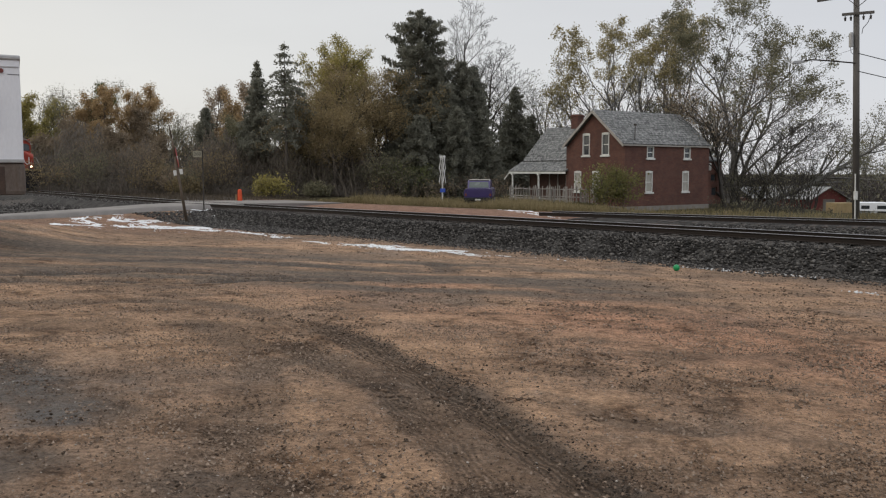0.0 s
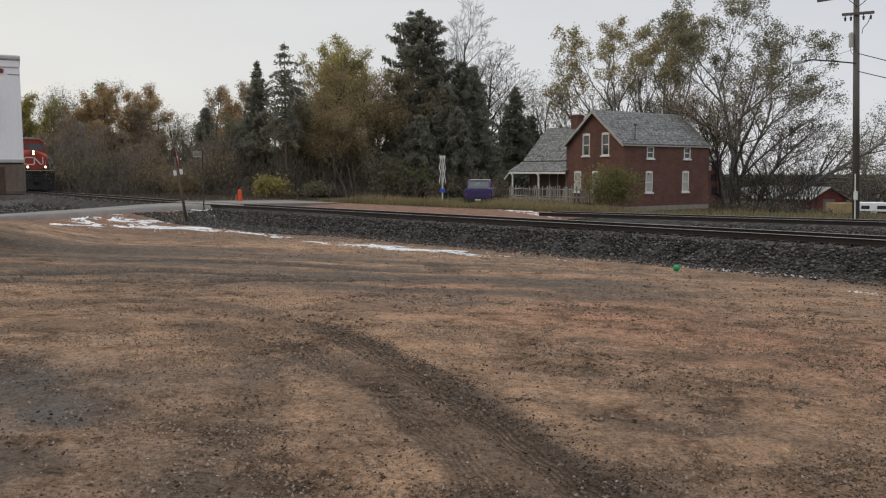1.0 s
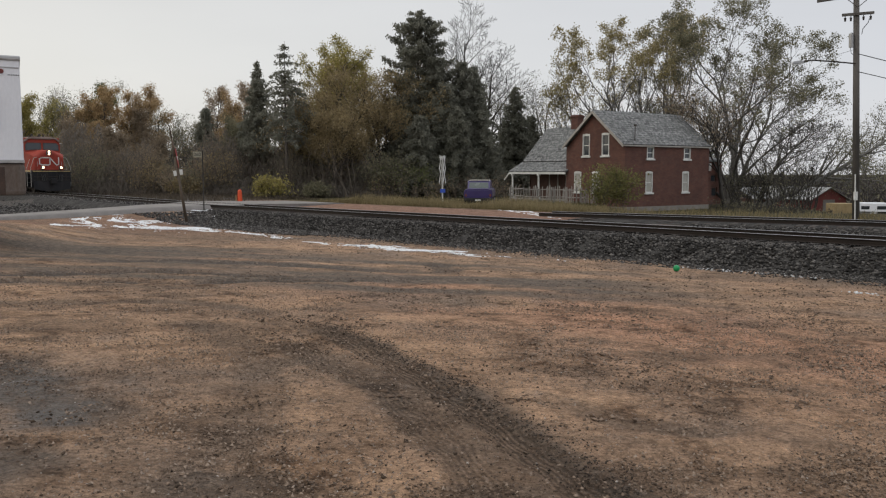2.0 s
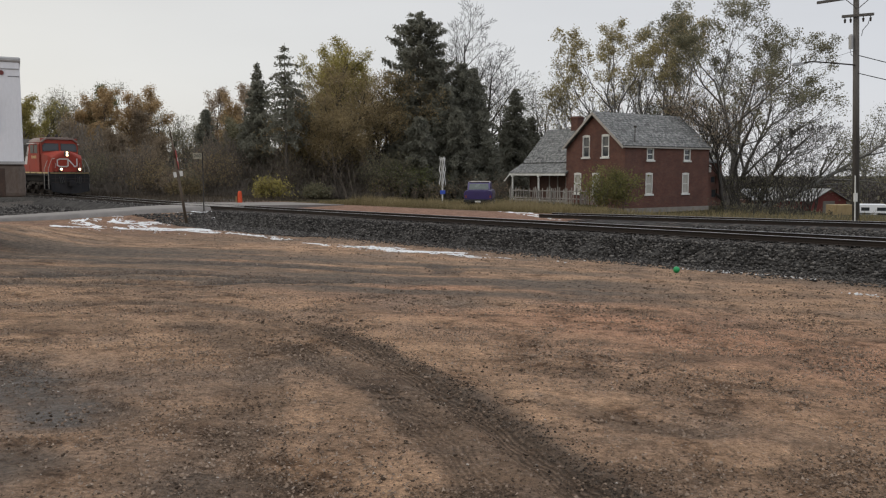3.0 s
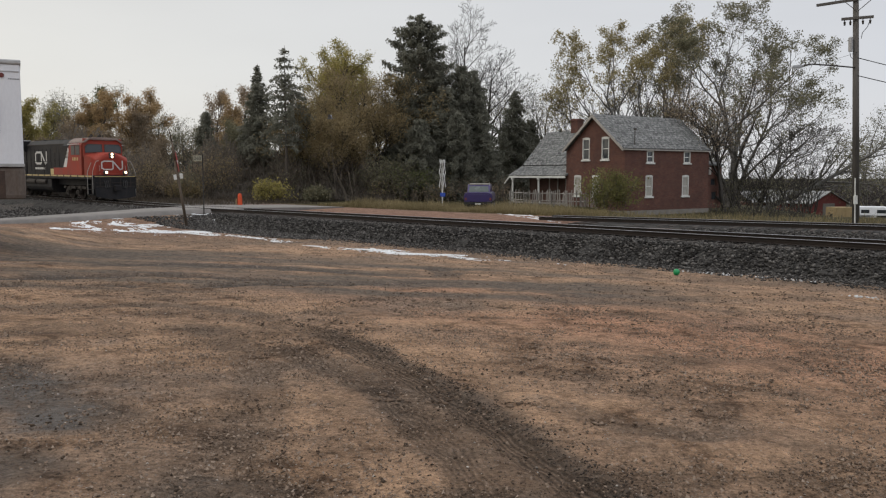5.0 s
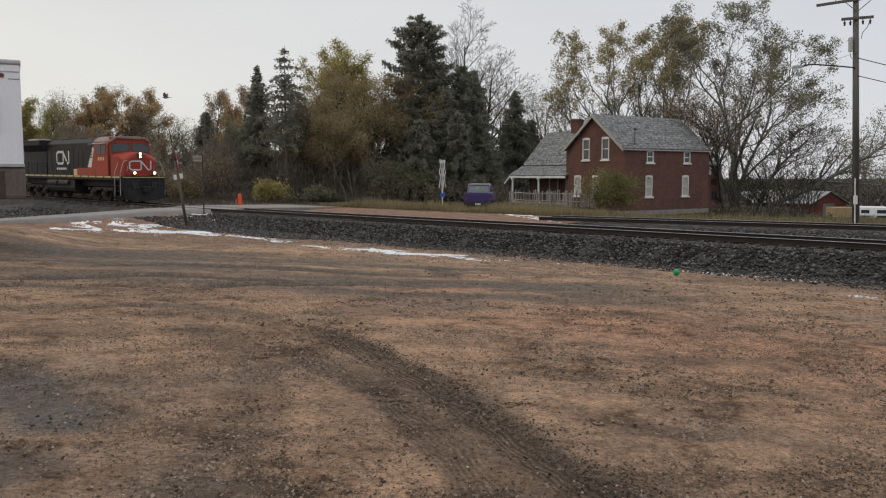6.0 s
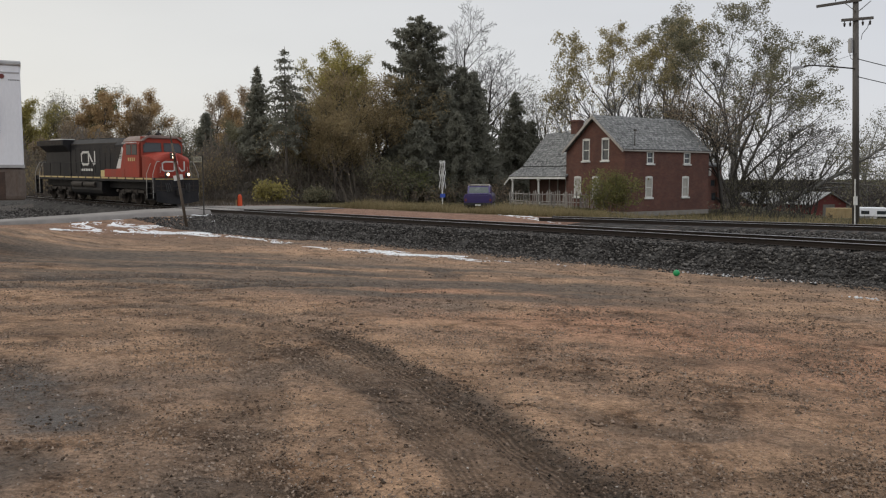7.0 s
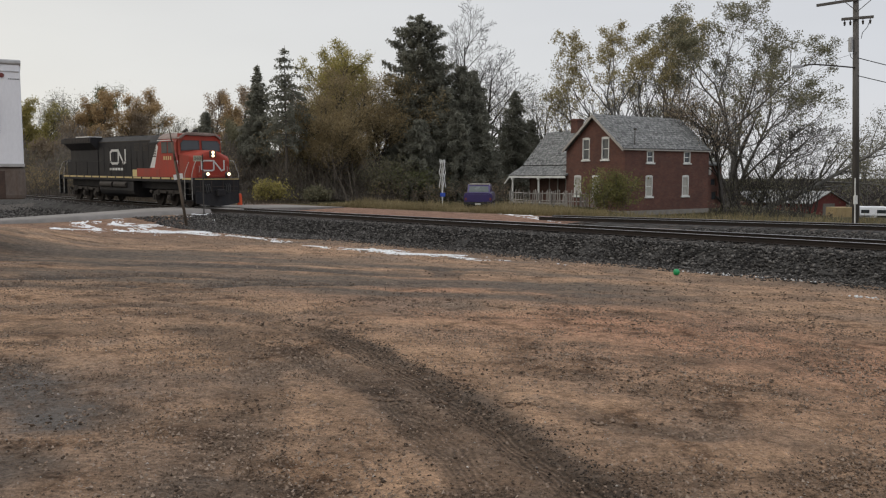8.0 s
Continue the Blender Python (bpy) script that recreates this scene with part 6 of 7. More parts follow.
sign_red = surface("faded_stop_red", (0.26, 0.035, 0.030), (0.36, 0.055, 0.045), 4.0, 30, 0.6)
sign_white = surface("weathered_sign_white", (0.48, 0.48, 0.46), (0.66, 0.66, 0.64), 4.0, 30, 0.6, dirt=(0.3, 0.27, 0.22), dirt_amount=0.25)
sign_blue = surface("blue_sign", (0.03, 0.07, 0.34), (0.04, 0.09, 0.42), 4.0, 30, 0.5)
orange_plastic = surface("orange_plastic", (0.50, 0.060, 0.016), (0.62, 0.085, 0.024), 2.0, 30, 0.5)
barn_red = surface("faded_barn_red", (0.085, 0.020, 0.017), (0.14, 0.034, 0.028), 2.0, 20, 0.85, 0, 0.3)
tin_roof = surface("pale_tin_roof", (0.17, 0.17, 0.17), (0.29, 0.29, 0.28), 2.0, 20, 0.6, 0.3)
plywood = surface("tan_plywood", (0.22, 0.16, 0.08), (0.32, 0.24, 0.13), 2.0, 20, 0.85)
wire_mat = surface("black_cable", (0.02, 0.02, 0.02), (0.04, 0.04, 0.04))
snow_mat = surface("old_wet_snow", (0.58, 0.60, 0.62), (0.74, 0.75, 0.77), 6.0, 40, 0.45, 0, 0.4, 0.02, dirt=(0.32, 0.29, 0.26), dirt_amount=0.45, dirt_scale=4.0)
green_plastic = surface("green_ball_plastic", (0.005, 0.20, 0.065), (0.010, 0.28, 0.09), 4.0, 40, 0.4)


def make_trailer():
    """White box trailer whose front corner reaches into view."""
    m = pose(-10.17, 20.0, 0.0, 0, 0, 180 + 27.5)
    t = thing("box_trailer", m, "white riveted box trailer with a rust-stained lower skirt", "trailer")
    ZB, ZS, ZT, LEN, W = 1.83, 1.02, 4.36, 9.0, 2.5
    bm = BM()
    box(bm, (0, -W, ZB), (LEN, 0, ZT - 0.10), 0.045)
    body = part("body", bm, trailer_white, t)
    bm = BM()
    for zz in (ZT - 0.30,):
        box(bm, (0.02, -0.002, zz), (LEN - 0.02, 0.012, zz + 0.03), 0.004)
    part("seam", bm, alloy, body)
    bm = BM()
    box(bm, (-0.02, -W - 0.02, ZT - 0.12), (LEN + 0.02, 0.03, ZT), 0.035)
    part("top_rail", bm, alloy, t, "grey aluminium top rail")
    bm = BM()
    box(bm, (-0.015, -W - 0.015, ZB - 0.03), (LEN + 0.015, 0.02, ZB + 0.05), 0.01)
    part("bottom_rail", bm, alloy, t)
    bm = BM()
    box(bm, (-0.02, -W, ZS), (2.4, -0.01, ZB - 0.03), 0.10)
    skirt = part("skirt", bm, trailer_rust, t, "rust-stained steel skirt under the box")
    bm = BM()
    box(bm, (0.42, -0.02, ZS + 0.02), (1.4, 0.006, ZB - 0.12), 0.01)
    part("hatch", bm, surface("dark_rust", (0.03, 0.022, 0.018), (0.08, 0.05, 0.038), 2.0, 20, 0.85), skirt, "dark rusty hatch")
    bm = BM()
    for k in range(26):
        for x in (0.10, 0.34, 0.60, 1.1, 1.6):
            bmesh.ops.create_cone(bm, cap_ends=True, segments=6, radius1=0.012, radius2=0.006, depth=0.012, matrix=Matrix.Translation((x, 0.005, ZB + 0.14 + k * 0.085)) @ Matrix.Rotation(radians(-90), 4, "X"))
    tagged(part("rivets", bm, trailer_white, body), kind="stuff")
    bm = BM()
    rod(bm, (0.40, 0.0, ZT - 0.22 - 0.16), (0.40, 0.035, ZT - 0.38), 0.06, 0.05, 14)
    part("marker_lamp", bm, dark_lens, t, "round red marker lamp")
    bm = BM()
    for k in range(7):
        box(bm, (0.02 + k * 0.036, 0.0, ZT - 0.47), (0.045 + k * 0.036, 0.006, ZT - 0.45))
    part("caption_bars", bm, lamp_rim, t)
    bm = BM()
    box(bm, (0.52, -0.002, ZT - 0.60), (1.3, 0.006, ZT - 0.32), 0.004)
    part("placard", bm, sign_white, t, "pale placard with green edge")
    bm = BM()
    bent(bm, [Vector((1.0, 0.03, ZT - 0.85)), Vector((0.56, 0.03, ZT - 0.85)), Vector((0.50, 0.03, ZT - 0.92)), Vector((0.50, 0.03, ZT - 1.72)), Vector((0.56, 0.03, ZT - 1.80)), Vector((1.0, 0.03, ZT - 1.80))], 0.014)
    part("door_seal", bm, black_rubber, t, "black rubber edge of a side door")
    bm = BM()
    box(bm, (2.6, -2.2, 1.25), (8.8, -0.3, ZB - 0.04), 0.02)
    part("chassis", bm, loco_grime, t)
    for x in (6.6, 7.8):
        for y in (-0.35, -2.15):
            c = m @ Vector((x, y, 0))
            zg = gz(c.x, c.y)
            bm = BM()
            rod(bm, (0, -0.16, 0), (0, 0.16, 0), 0.5, 0.5, 22)
            w = part("wheel", bm, black_rubber, t)
            w.location = (x, y, zg + 0.49)
            bm = BM()
            rod(bm, (0, 0.161, 0), (0, 0.18, 0), 0.29, 0.25, 16)
            part("rim", bm, alloy, w)
    for y in (-0.5, -2.0):
        c = m @ Vector((2.9, y, 0))
        zg = gz(c.x, c.y)
        bm = BM()
        box(bm, (2.82, y - 0.08, zg - 0.02), (2.98, y + 0.08, 1.26), 0.01)
        box(bm, (2.7, y - 0.16, zg - 0.03), (3.1, y + 0.16, zg + 0.03), 0.01)
        part("landing_leg", bm, loco_grime, t)
    bm = BM()
    for x in (6.6, 7.8):
        rod(bm, (x, -2.2, 0.62), (x, -0.3, 0.62), 0.07, 0.07, 10)
        box(bm, (x - 0.12, -2.0, 0.6), (x + 0.12, -0.5, 1.27), 0.02)
    part("axle", bm, loco_grime, t)


make_trailer()


def make_stop_post():
    base = Vector((-12.82, 41.0, gz(-12.82, 41.0) - 0.1))
    t = thing("stop_sign_post", Matrix.Translation(base) @ Matrix.Rotation(radians(-8.6), 4, "Y"), "leaning weathered wooden post with a red stop sign", "road sign")
    bm = BM()
    rod(bm, (0, 0, 0), (0, 0, 3.4), 0.075, 0.065, 10)
    rod(bm, (0, 0, 3.4), (0.0, 0, 4.35), 0.065, 0.045, 10)
    rod(bm, (0.0, 0, 4.35), (-0.02, 0, 5.0), 0.045, 0.02, 8)
    part("post", bm, post_wood, t, smooth=True)
    bm = BM()
    turn = Matrix.Rotation(radians(104), 4, "Z")
    pts = [(0.36 * math.cos(radians(22.5 + 45 * k)) * 1.0, 3.18 + 0.36 * math.sin(radians(22.5 + 45 * k)) * 1.0) for k in range(8)]
    prism(bm, [(x, 3.32 + (z - 3.18) * 1.45) for x, z in pts], -0.10, -0.085, "y")
    bmesh.ops.transform(bm, matrix=turn, verts=bm.verts)
    s = part("stop_sign", bm, sign_red, t, "faded red eight-sided stop sign")
    me = text_mesh("STOP", 0.26)
    me.transform(turn @ Matrix.Translation((0, -0.105, 3.32)) @ Matrix.Rotation(radians(90), 4, "X"))
    finish("lettering", me, sign_white, s)
    for x, z in ((-0.14, 2.60), (0.16, 2.62)):
        bm = BM()
        box(bm, (x - 0.075, -0.10, z - 0.13), (x + 0.075, -0.085, z + 0.13), 0.01, Matrix.Rotation(radians(20), 4, "Z"))
        part("plate", bm, sign_white, t, "small white metal plate")


make_stop_post()


def make_mile_post():
    x, y = spot(361, 46.0), 46.0
    z = gz(x, y) - 0.1
    t = thing("mile_post", pose(x, y, z), "dark post with a white milepost number board", "sign")
    top = 2.76 - z
    bm = BM()
    rod(bm, (0, 0, 0), (0, 0, top), 0.038, 0.034, 8)
    part("post", bm, bark_bare, t)
    bm = BM()
    box(bm, (-0.50, -0.075, top - 0.38), (-0.03, -0.058, top - 0.06), 0.006)
    b = part("board", bm, surface("dirty_board", (0.20, 0.19, 0.14), (0.32, 0.30, 0.23), 4.0, 30, 0.7), t)
    me = text_mesh("260", 0.26)
    me.transform(Matrix.Translation((-0.265, -0.079, top - 0.22)) @ Matrix.Rotation(radians(90), 4, "X"))
    finish("lettering", me, lamp_rim, b)


make_mile_post()


def make_barrel():
    x, y = spot(425, 56.0), 56.0
    t = thing("traffic_barrel", pose(x, y, gz(x, y) - 0.02), "bright orange plastic traffic barrel beside the crossing", "traffic barrel")
    bm = BM()
    for z0, z1, r0, r1 in ((0.0, 0.08, 0.23, 0.23), (0.08, 0.36, 0.168, 0.163), (0.36, 0.64, 0.158, 0.152), (0.64, 0.90, 0.148, 0.138), (0.90, 0.98, 0.12, 0.08)):
        rod(bm, (0, 0, z0), (0, 0, z1), r0, r1, 16)
    part("drum", bm, orange_plastic, t, smooth=False)
    bm = BM()
    rod(bm, (0, 0, -0.01), (0, 0, 0.07), 0.33, 0.30, 16)
    part("base", bm, black_rubber, t)
    bm = BM()
    box(bm, (-0.26, -0.14, 0.0), (-0.20, 0.02, 0.62), 0.01)
    part("stake", bm, plywood, t, "pale wooden stake against the barrel")


make_barrel()


def make_crossbuck():
    x, y = spot(783, 56), 56.0
    z = gz(x, y)
    t = thing("crossing_sign", pose(x, y, z - 0.1, 0, 0, 0), "white crossbuck sign seen nearly edge-on with a blue plate", "road sign")
    bm = BM()
    rod(bm, (0, 0, 0), (0, 0, 3.45), 0.05, 0.05, 8)
    part("post", bm, sign_white, t)
    for zc, off, s in [(z_, o_, s_) for z_ in (2.98, 2.08) for o_ in (-0.13, 0.13) for s_ in (-1, 1)]:
        bm = BM()
        box(bm, (-0.58, off - 0.012, -0.10), (0.58, off + 0.012, 0.10), 0.006, Matrix.Rotation(radians(52 * s), 4, "Y"))
        bmesh.ops.transform(bm, matrix=Matrix.Translation((0.02 * s, 0, zc)) @ Matrix.Rotation(radians(79), 4, "Z"), verts=bm.verts)
        part("blade", bm, sign_white, t, "white crossbuck blade")
    bm = BM()
    box(bm, (-0.16, -0.075, 0.98), (0.20, -0.055, 1.24), 0.01)
    part("plate", bm, sign_blue, t, "small blue notice plate")


make_crossbuck()


def make_pickup():
    x, y = spot(846, 53.5), 53.5
    t = thing("pickup_truck", pose(x, y, gz(x, y), 0, 0, -6), "old purple pickup truck parked on the grass verge", "car")
    bm = BM()
    prism(bm, [(-0.86, 0.54), (-0.93, 0.66), (-0.94, 0.98), (-0.86, 1.16), (-0.60, 1.22), (0.60, 1.22), (0.86, 1.16), (0.94, 0.98), (0.93, 0.66), (0.86, 0.54)], 0.0, 4.6, "y", 0.04)
    body = part("body", bm, purple, t)
    bm = BM()
    prism(bm, [(0.55, 1.18), (0.95, 1.66), (1.2, 1.74), (2.6, 1.74), (3.4, 1.18)], -0.76, 0.76, "x", 0.09)
    cabin = part("cabin", bm, purple, t)
    bm = BM()
    for x0, x1, zz0, zz1 in ((0.66, 0.60, 1.24, 1.60),):
        lo = [bm.verts.new(c) for c in ((-x0, 0.58, zz0), (x0, 0.58, zz0), (x1, 0.88, zz1), (-x1, 0.88, zz1))]
        hi = [bm.verts.new(v.co + Vector((0, 0.06, 0.0))) for v in lo]
        bm.faces.new(lo), bm.faces.new(list(reversed(hi)))
        for i in range(4):
            bm.faces.new((lo[i], lo[(i + 1) % 4], hi[(i + 1) % 4], hi[i]))
        bmesh.ops.recalc_face_normals(bm, faces=bm.faces)
    part("rear_window", bm, surface("dull_rear_glass", (0.06, 0.075, 0.072), (0.10, 0.115, 0.11), 2.0, 20, 0.25), cabin)
    bm = BM()
    box(bm, (-0.68, 0.98, 1.70), (0.68, 2.75, 1.765), 0.03)
    part("roof", bm, grey_trim, cabin, "pale dull roof edge")
    bm = BM()
    box(bm, (-0.72, -0.03, 0.60), (0.72, 0.02, 1.10), 0.02)
    part("tailgate", bm, purple, body)
    bm = BM()
    box(bm, (-0.92, -0.16, 0.42), (0.92, -0.02, 0.60), 0.03)
    part("bumper", bm, black_rubber, t)
    bm = BM()
    box(bm, (-0.18, -0.175, 0.41), (0.18, -0.162, 0.51), 0.004)
    part("plate_bar", bm, sign_white, t)
    for s in (-1, 1):
        bm = BM()
        box(bm, (s * 0.80 - 0.06, -0.035, 0.70), (s * 0.80 + 0.06, -0.005, 0.86), 0.012)
        part("tail_light", bm, dark_lens, t)
        for yy in (1.0, 3.9):
            bm = BM()
            rod(bm, (s * 0.68, yy, 0.35), (s * 0.92, yy, 0.35), 0.36, 0.36, 20)
            w = part("wheel", bm, black_rubber, t)
            bm = BM()
            rod(bm, (s * 0.92, yy, 0.35), (s * 0.932, yy, 0.35), 0.2, 0.17, 14)
            part("rim", bm, alloy, w)
    bm = BM()
    box(bm, (-0.85, 0.1, 0.22), (0.85, 4.5, 0.55), 0.02)
    part("chassis", bm, black_rubber, t)


make_pickup()


def make_fence():
    a, b = Vector((spot(903, 64.0), 64.0)), Vector((spot(1056, 58.6), 58.6))
    f = thing("picket_fence", Matrix.Identity(4), "weathered grey-white picket fence, gapped and leaning", "fence")
    rng = random.Random(9)
    n = 66
    d = (b - a).normalized()
    ang = math.atan2(d.y, d.x)
    shapes = []
    for k in range(4):
        bm = BM()
        h = (1.22, 1.14, 1.28, 1.04)[k]
        prism(bm, [(-0.032, 0.0), (0.032, 0.0), (0.032, h - 0.06), (0.0, h), (-0.032, h - 0.06)], -0.011, 0.011, "y")
        me = bpy.data.meshes.new("picket")
        bm.to_mesh(me)
        bm.free()
        me.materials.append(grey_wood)
        shapes.append(me)
    for k in range(n):
        if rng.random() < 0.10 or (8 < k < 12) or (26 < k < 29):
            continue
        c = a.lerp(b, (k + rng.uniform(-0.2, 0.2)) / n)
        ob = new("picket", shapes[rng.randrange(4)])
        ob.parent = f
        ob.matrix_world = pose(c.x, c.y, gz(c.x, c.y) - 0.02 + rng.uniform(-0.05, 0.12), rng.uniform(-6, 6), rng.uniform(-5, 5), math.degrees(ang))
    for h in (0.42, 0.96):
        bm = BM()
        for k in range(6):
            p0, p1 = a.lerp(b, k / 6), a.lerp(b, (k + 0.99) / 6)
            z0, z1 = gz(p0.x, p0.y) + h, gz(p1.x, p1.y) + h
            nn = Vector((-d.y, d.x, 0)) * 0.03
            rod(bm, Vector((p0.x, p0.y, z0)) + nn, Vector((p1.x, p1.y, z1 + rng.uniform(-0.04, 0.04))) + nn, 0.035, 0.035, 4)
        part("rail", bm, grey_wood, f)
    for k in range(7):
        p = a.lerp(b, k / 6)
        bm = BM()
        z = gz(p.x, p.y)
        box(bm, (p.x - 0.05, p.y + 0.04, z - 0.2), (p.x + 0.05, p.y + 0.14, z + 1.16), 0.01)
        part("post", bm, grey_wood, f)


make_fence()
broadleaf(spot(1090, 56.6), 56.6, 3.35, 1234, "shrub", "bush", 4600, 0.085, 0.28, bark_dark, label="rounded bush with yellowing green leaves before the house", stems=9, name="bush", category="bush", width=1.12, sink=0.35, scatter=0.8, slant=0.30)


def cable(name, a, b, sag, r, label):
    bm = BM()
    a, b = Vector(a), Vector(b)
    pts = []
    for k in range(13):
        f = k / 12
        p = a.lerp(b, f)
        p.z -= sag * 4 * f * (1 - f)
        pts.append(p)
    tb = Tubes()
    tb.add(pts, [r] * 13, 5)
    bm.free()
    tagged(raw_part(name, [tuple(v) for v in tb.v], tb.f, wire_mat, None), label, "cable")


def make_pole():
    x, y = 19.18, 38.0
    z = gz(x, y)
    lean = Matrix.Rotation(radians(-2.55), 4, "Y")
    m = Matrix.Translation((x, y, z - 0.2)) @ lean
    t = thing("utility_pole", m, "tall weathered wooden utility pole with two crossarms", "utility pole")
    bm = BM()
    rod(bm, (0, 0, 0), (0, 0, 11.6), 0.165, 0.12, 14)
    part("pole", bm, pole_wood, t, smooth=True)
    turn = Matrix.Rotation(radians(-14), 4, "Z")
    for zc, half, nm in ((10.42, 0.95, 0), (9.62, 0.58, 1)):
        bm = BM()
        box(bm, (-half - (0.05 if nm else 0.0), -0.20, zc - 0.06), (half + (0.12 if nm else 0), -0.09, zc + 0.06), 0.01, turn @ Matrix.Rotation(radians(-4), 4, "Y") @ Matrix.Translation((0, 0, 0)) if nm == 0 else turn)
        arm = part("crossarm", bm, pole_wood, t)
        for sx in (-half + 0.08, -half * 0.45, half * 0.45, half - 0.02):
            bm = BM()
            c = turn @ Vector((sx, -0.145, 0))
            sg = 1 if nm == 0 else -1
            rod(bm, (c.x, c.y, zc + sg * 0.06), (c.x, c.y, zc + sg * 0.16), 0.02, 0.02, 8)
            rod(bm, (c.x, c.y, zc + sg * 0.14), (c.x, c.y, zc + sg * 0.30), 0.055, 0.035, 10)
            part("insulator", bm, loco_grime, arm)
    bm = BM()
    for s in (-1, 1):
        rod(bm, (s * 0.62, -0.14, 10.40), (s * 0.05, -0.14, 9.95), 0.018, 0.018, 6)
    part("brace", bm, pole_wood, t)
    bm = BM()
    rod(bm, (-0.26, -0.05, 8.15), (-0.26, -0.05, 8.75), 0.10, 0.10, 12)
    rod(bm, (-0.26, -0.05, 8.75), (-0.26, -0.05, 8.81), 0.10, 0.05, 12)
    part("canister", bm, alloy, t, "small grey metal canister on the pole")
    bm = BM()
    bent(bm, [Vector((0.52, -0.15, 9.4)), Vector((0.46, -0.15, 9.22)), Vector((0.22, -0.15, 8.95)), Vector((0.17, -0.15, 8.7))], 0.015)
    part("jumper_wire", bm, wire_mat, t)
    bm = BM()
    bent(bm, [Vector((-0.3, -0.05, 8.15)), Vector((-0.28, -0.1, 7.9)), Vector((-0.16, -0.12, 7.78))], 0.012)
    part("jumper_wire", bm, wire_mat, t)
    bm = BM()
    rod(bm, (-0.12, -0.15, 0.2), (-0.10, -0.14, 2.4), 0.03, 0.03, 8)
    box(bm, (-0.18, -0.22, 1.2), (-0.02, -0.13, 1.6), 0.01)
    part("conduit", bm, sign_white, t, "pale conduit at the foot of the pole")
    top = lambda h, dx=0.0: m @ Vector((dx, -0.13, h))
    cable("power_line", top(7.85), Vector((38.0, 42.0, 4.4)), 0.3, 0.020, "black power line sloping down from the pole")
    cable("power_line", top(7.05), Vector((38.0, 42.0, 3.8)), 0.3, 0.020, "black power line sloping down from the pole")
    cable("guy_wire", top(8.1), m @ Vector((-1.9, -0.4, 7.62)), 0.02, 0.008, "thin guy wire from the pole")
    for dx in (-1.1, 1.15):
        c = m @ (turn @ Vector((dx * 0.8, -0.145, 10.70)))
        cable("power_line", c, c - Vector((UV.x, UV.y, 0)) * 45 + Vector((0, 0, 1.5)), 0.6, 0.012, "thin overhead power line along the tracks")
    bm = BM()
    bent(bm, [Vector((-0.1, -0.1, 7.42)), Vector((-1.2, -0.25, 7.54)), Vector((-2.2, -0.45, 7.62)), Vector((-2.75, -0.55, 7.56))], 0.032, 8)
    arm = part("lamp_arm", bm, loco_grime, t, "dark lamp arm reaching out from the pole")
    bm = BM()
    prism(bm, [(-0.32, -0.10), (-0.20, 0.02), (0.28, 0.03), (0.32, -0.03), (0.1, -0.10)], -0.09, 0.09, "y", 0.01)
    bmesh.ops.transform(bm, matrix=Matrix.Translation((-2.95, -0.58, 7.56)) @ Matrix.Rotation(radians(12), 4, "Z"), verts=bm.verts)
    part("lamp_head", bm, alloy, arm)


make_pole()


def make_barn():
    x, y = spot(1466, 95), 95.0
    z = gz(x, y)
    t = thing("barn", pose(x, y, z, 0, 0, 22), "small faded red barn with a pale tin roof in the dip", "barn")
    E, A, W, Ln = -1.55 - z, -0.30 - z, 2.7, 9.0
    bm = BM()
    prism(bm, [(-W, -0.3), (-W, E), (0, A), (W, E), (W, -0.3)], 0.0, Ln, "y")
    b = part("wall", bm, barn_red, t)
    bm = BM()
    box(bm, (-0.9, -0.04, 0.0), (0.9, 0.02, min(2.0, E - 0.1)), 0.01)
    part("door", bm, surface("grey_barn_door", (0.10, 0.09, 0.08), (0.17, 0.16, 0.14)), b)
    for s in (-1, 1):
        bm = BM()
        prism(bm, [(s * (W + 0.3), E - 0.16), (s * (W + 0.3), E - 0.08), (0, A + 0.10), (0, A + 0.02)], -0.3, Ln + 0.3, "y")
        part("roof", bm, tin_roof, t)
    x2, y2 = spot(1395, 101), 101.0
    t2 = thing("shed", pose(x2, y2, gz(x2, y2), 0, 0, 12), "low grey shed with a snow-pale roof behind brush", "shed")
    z2 = gz(x2, y2)
    bm = BM()
    prism(bm, [(-5.0, -0.3), (-5.0, -1.7 - z2), (5.0, -1.7 - z2), (5.0, -0.3)], 0, 4, "y")
    part("wall", bm, dark_wall, t2)
    bm = BM()
    prism(bm, [(-0.3, -1.75 - z2), (-0.3, -1.65 - z2), (3.0, -0.35 - z2), (3.0, -0.45 - z2)], -5.2, 5.2, "x")
    part("roof", bm, tin_roof, t2)


make_barn()


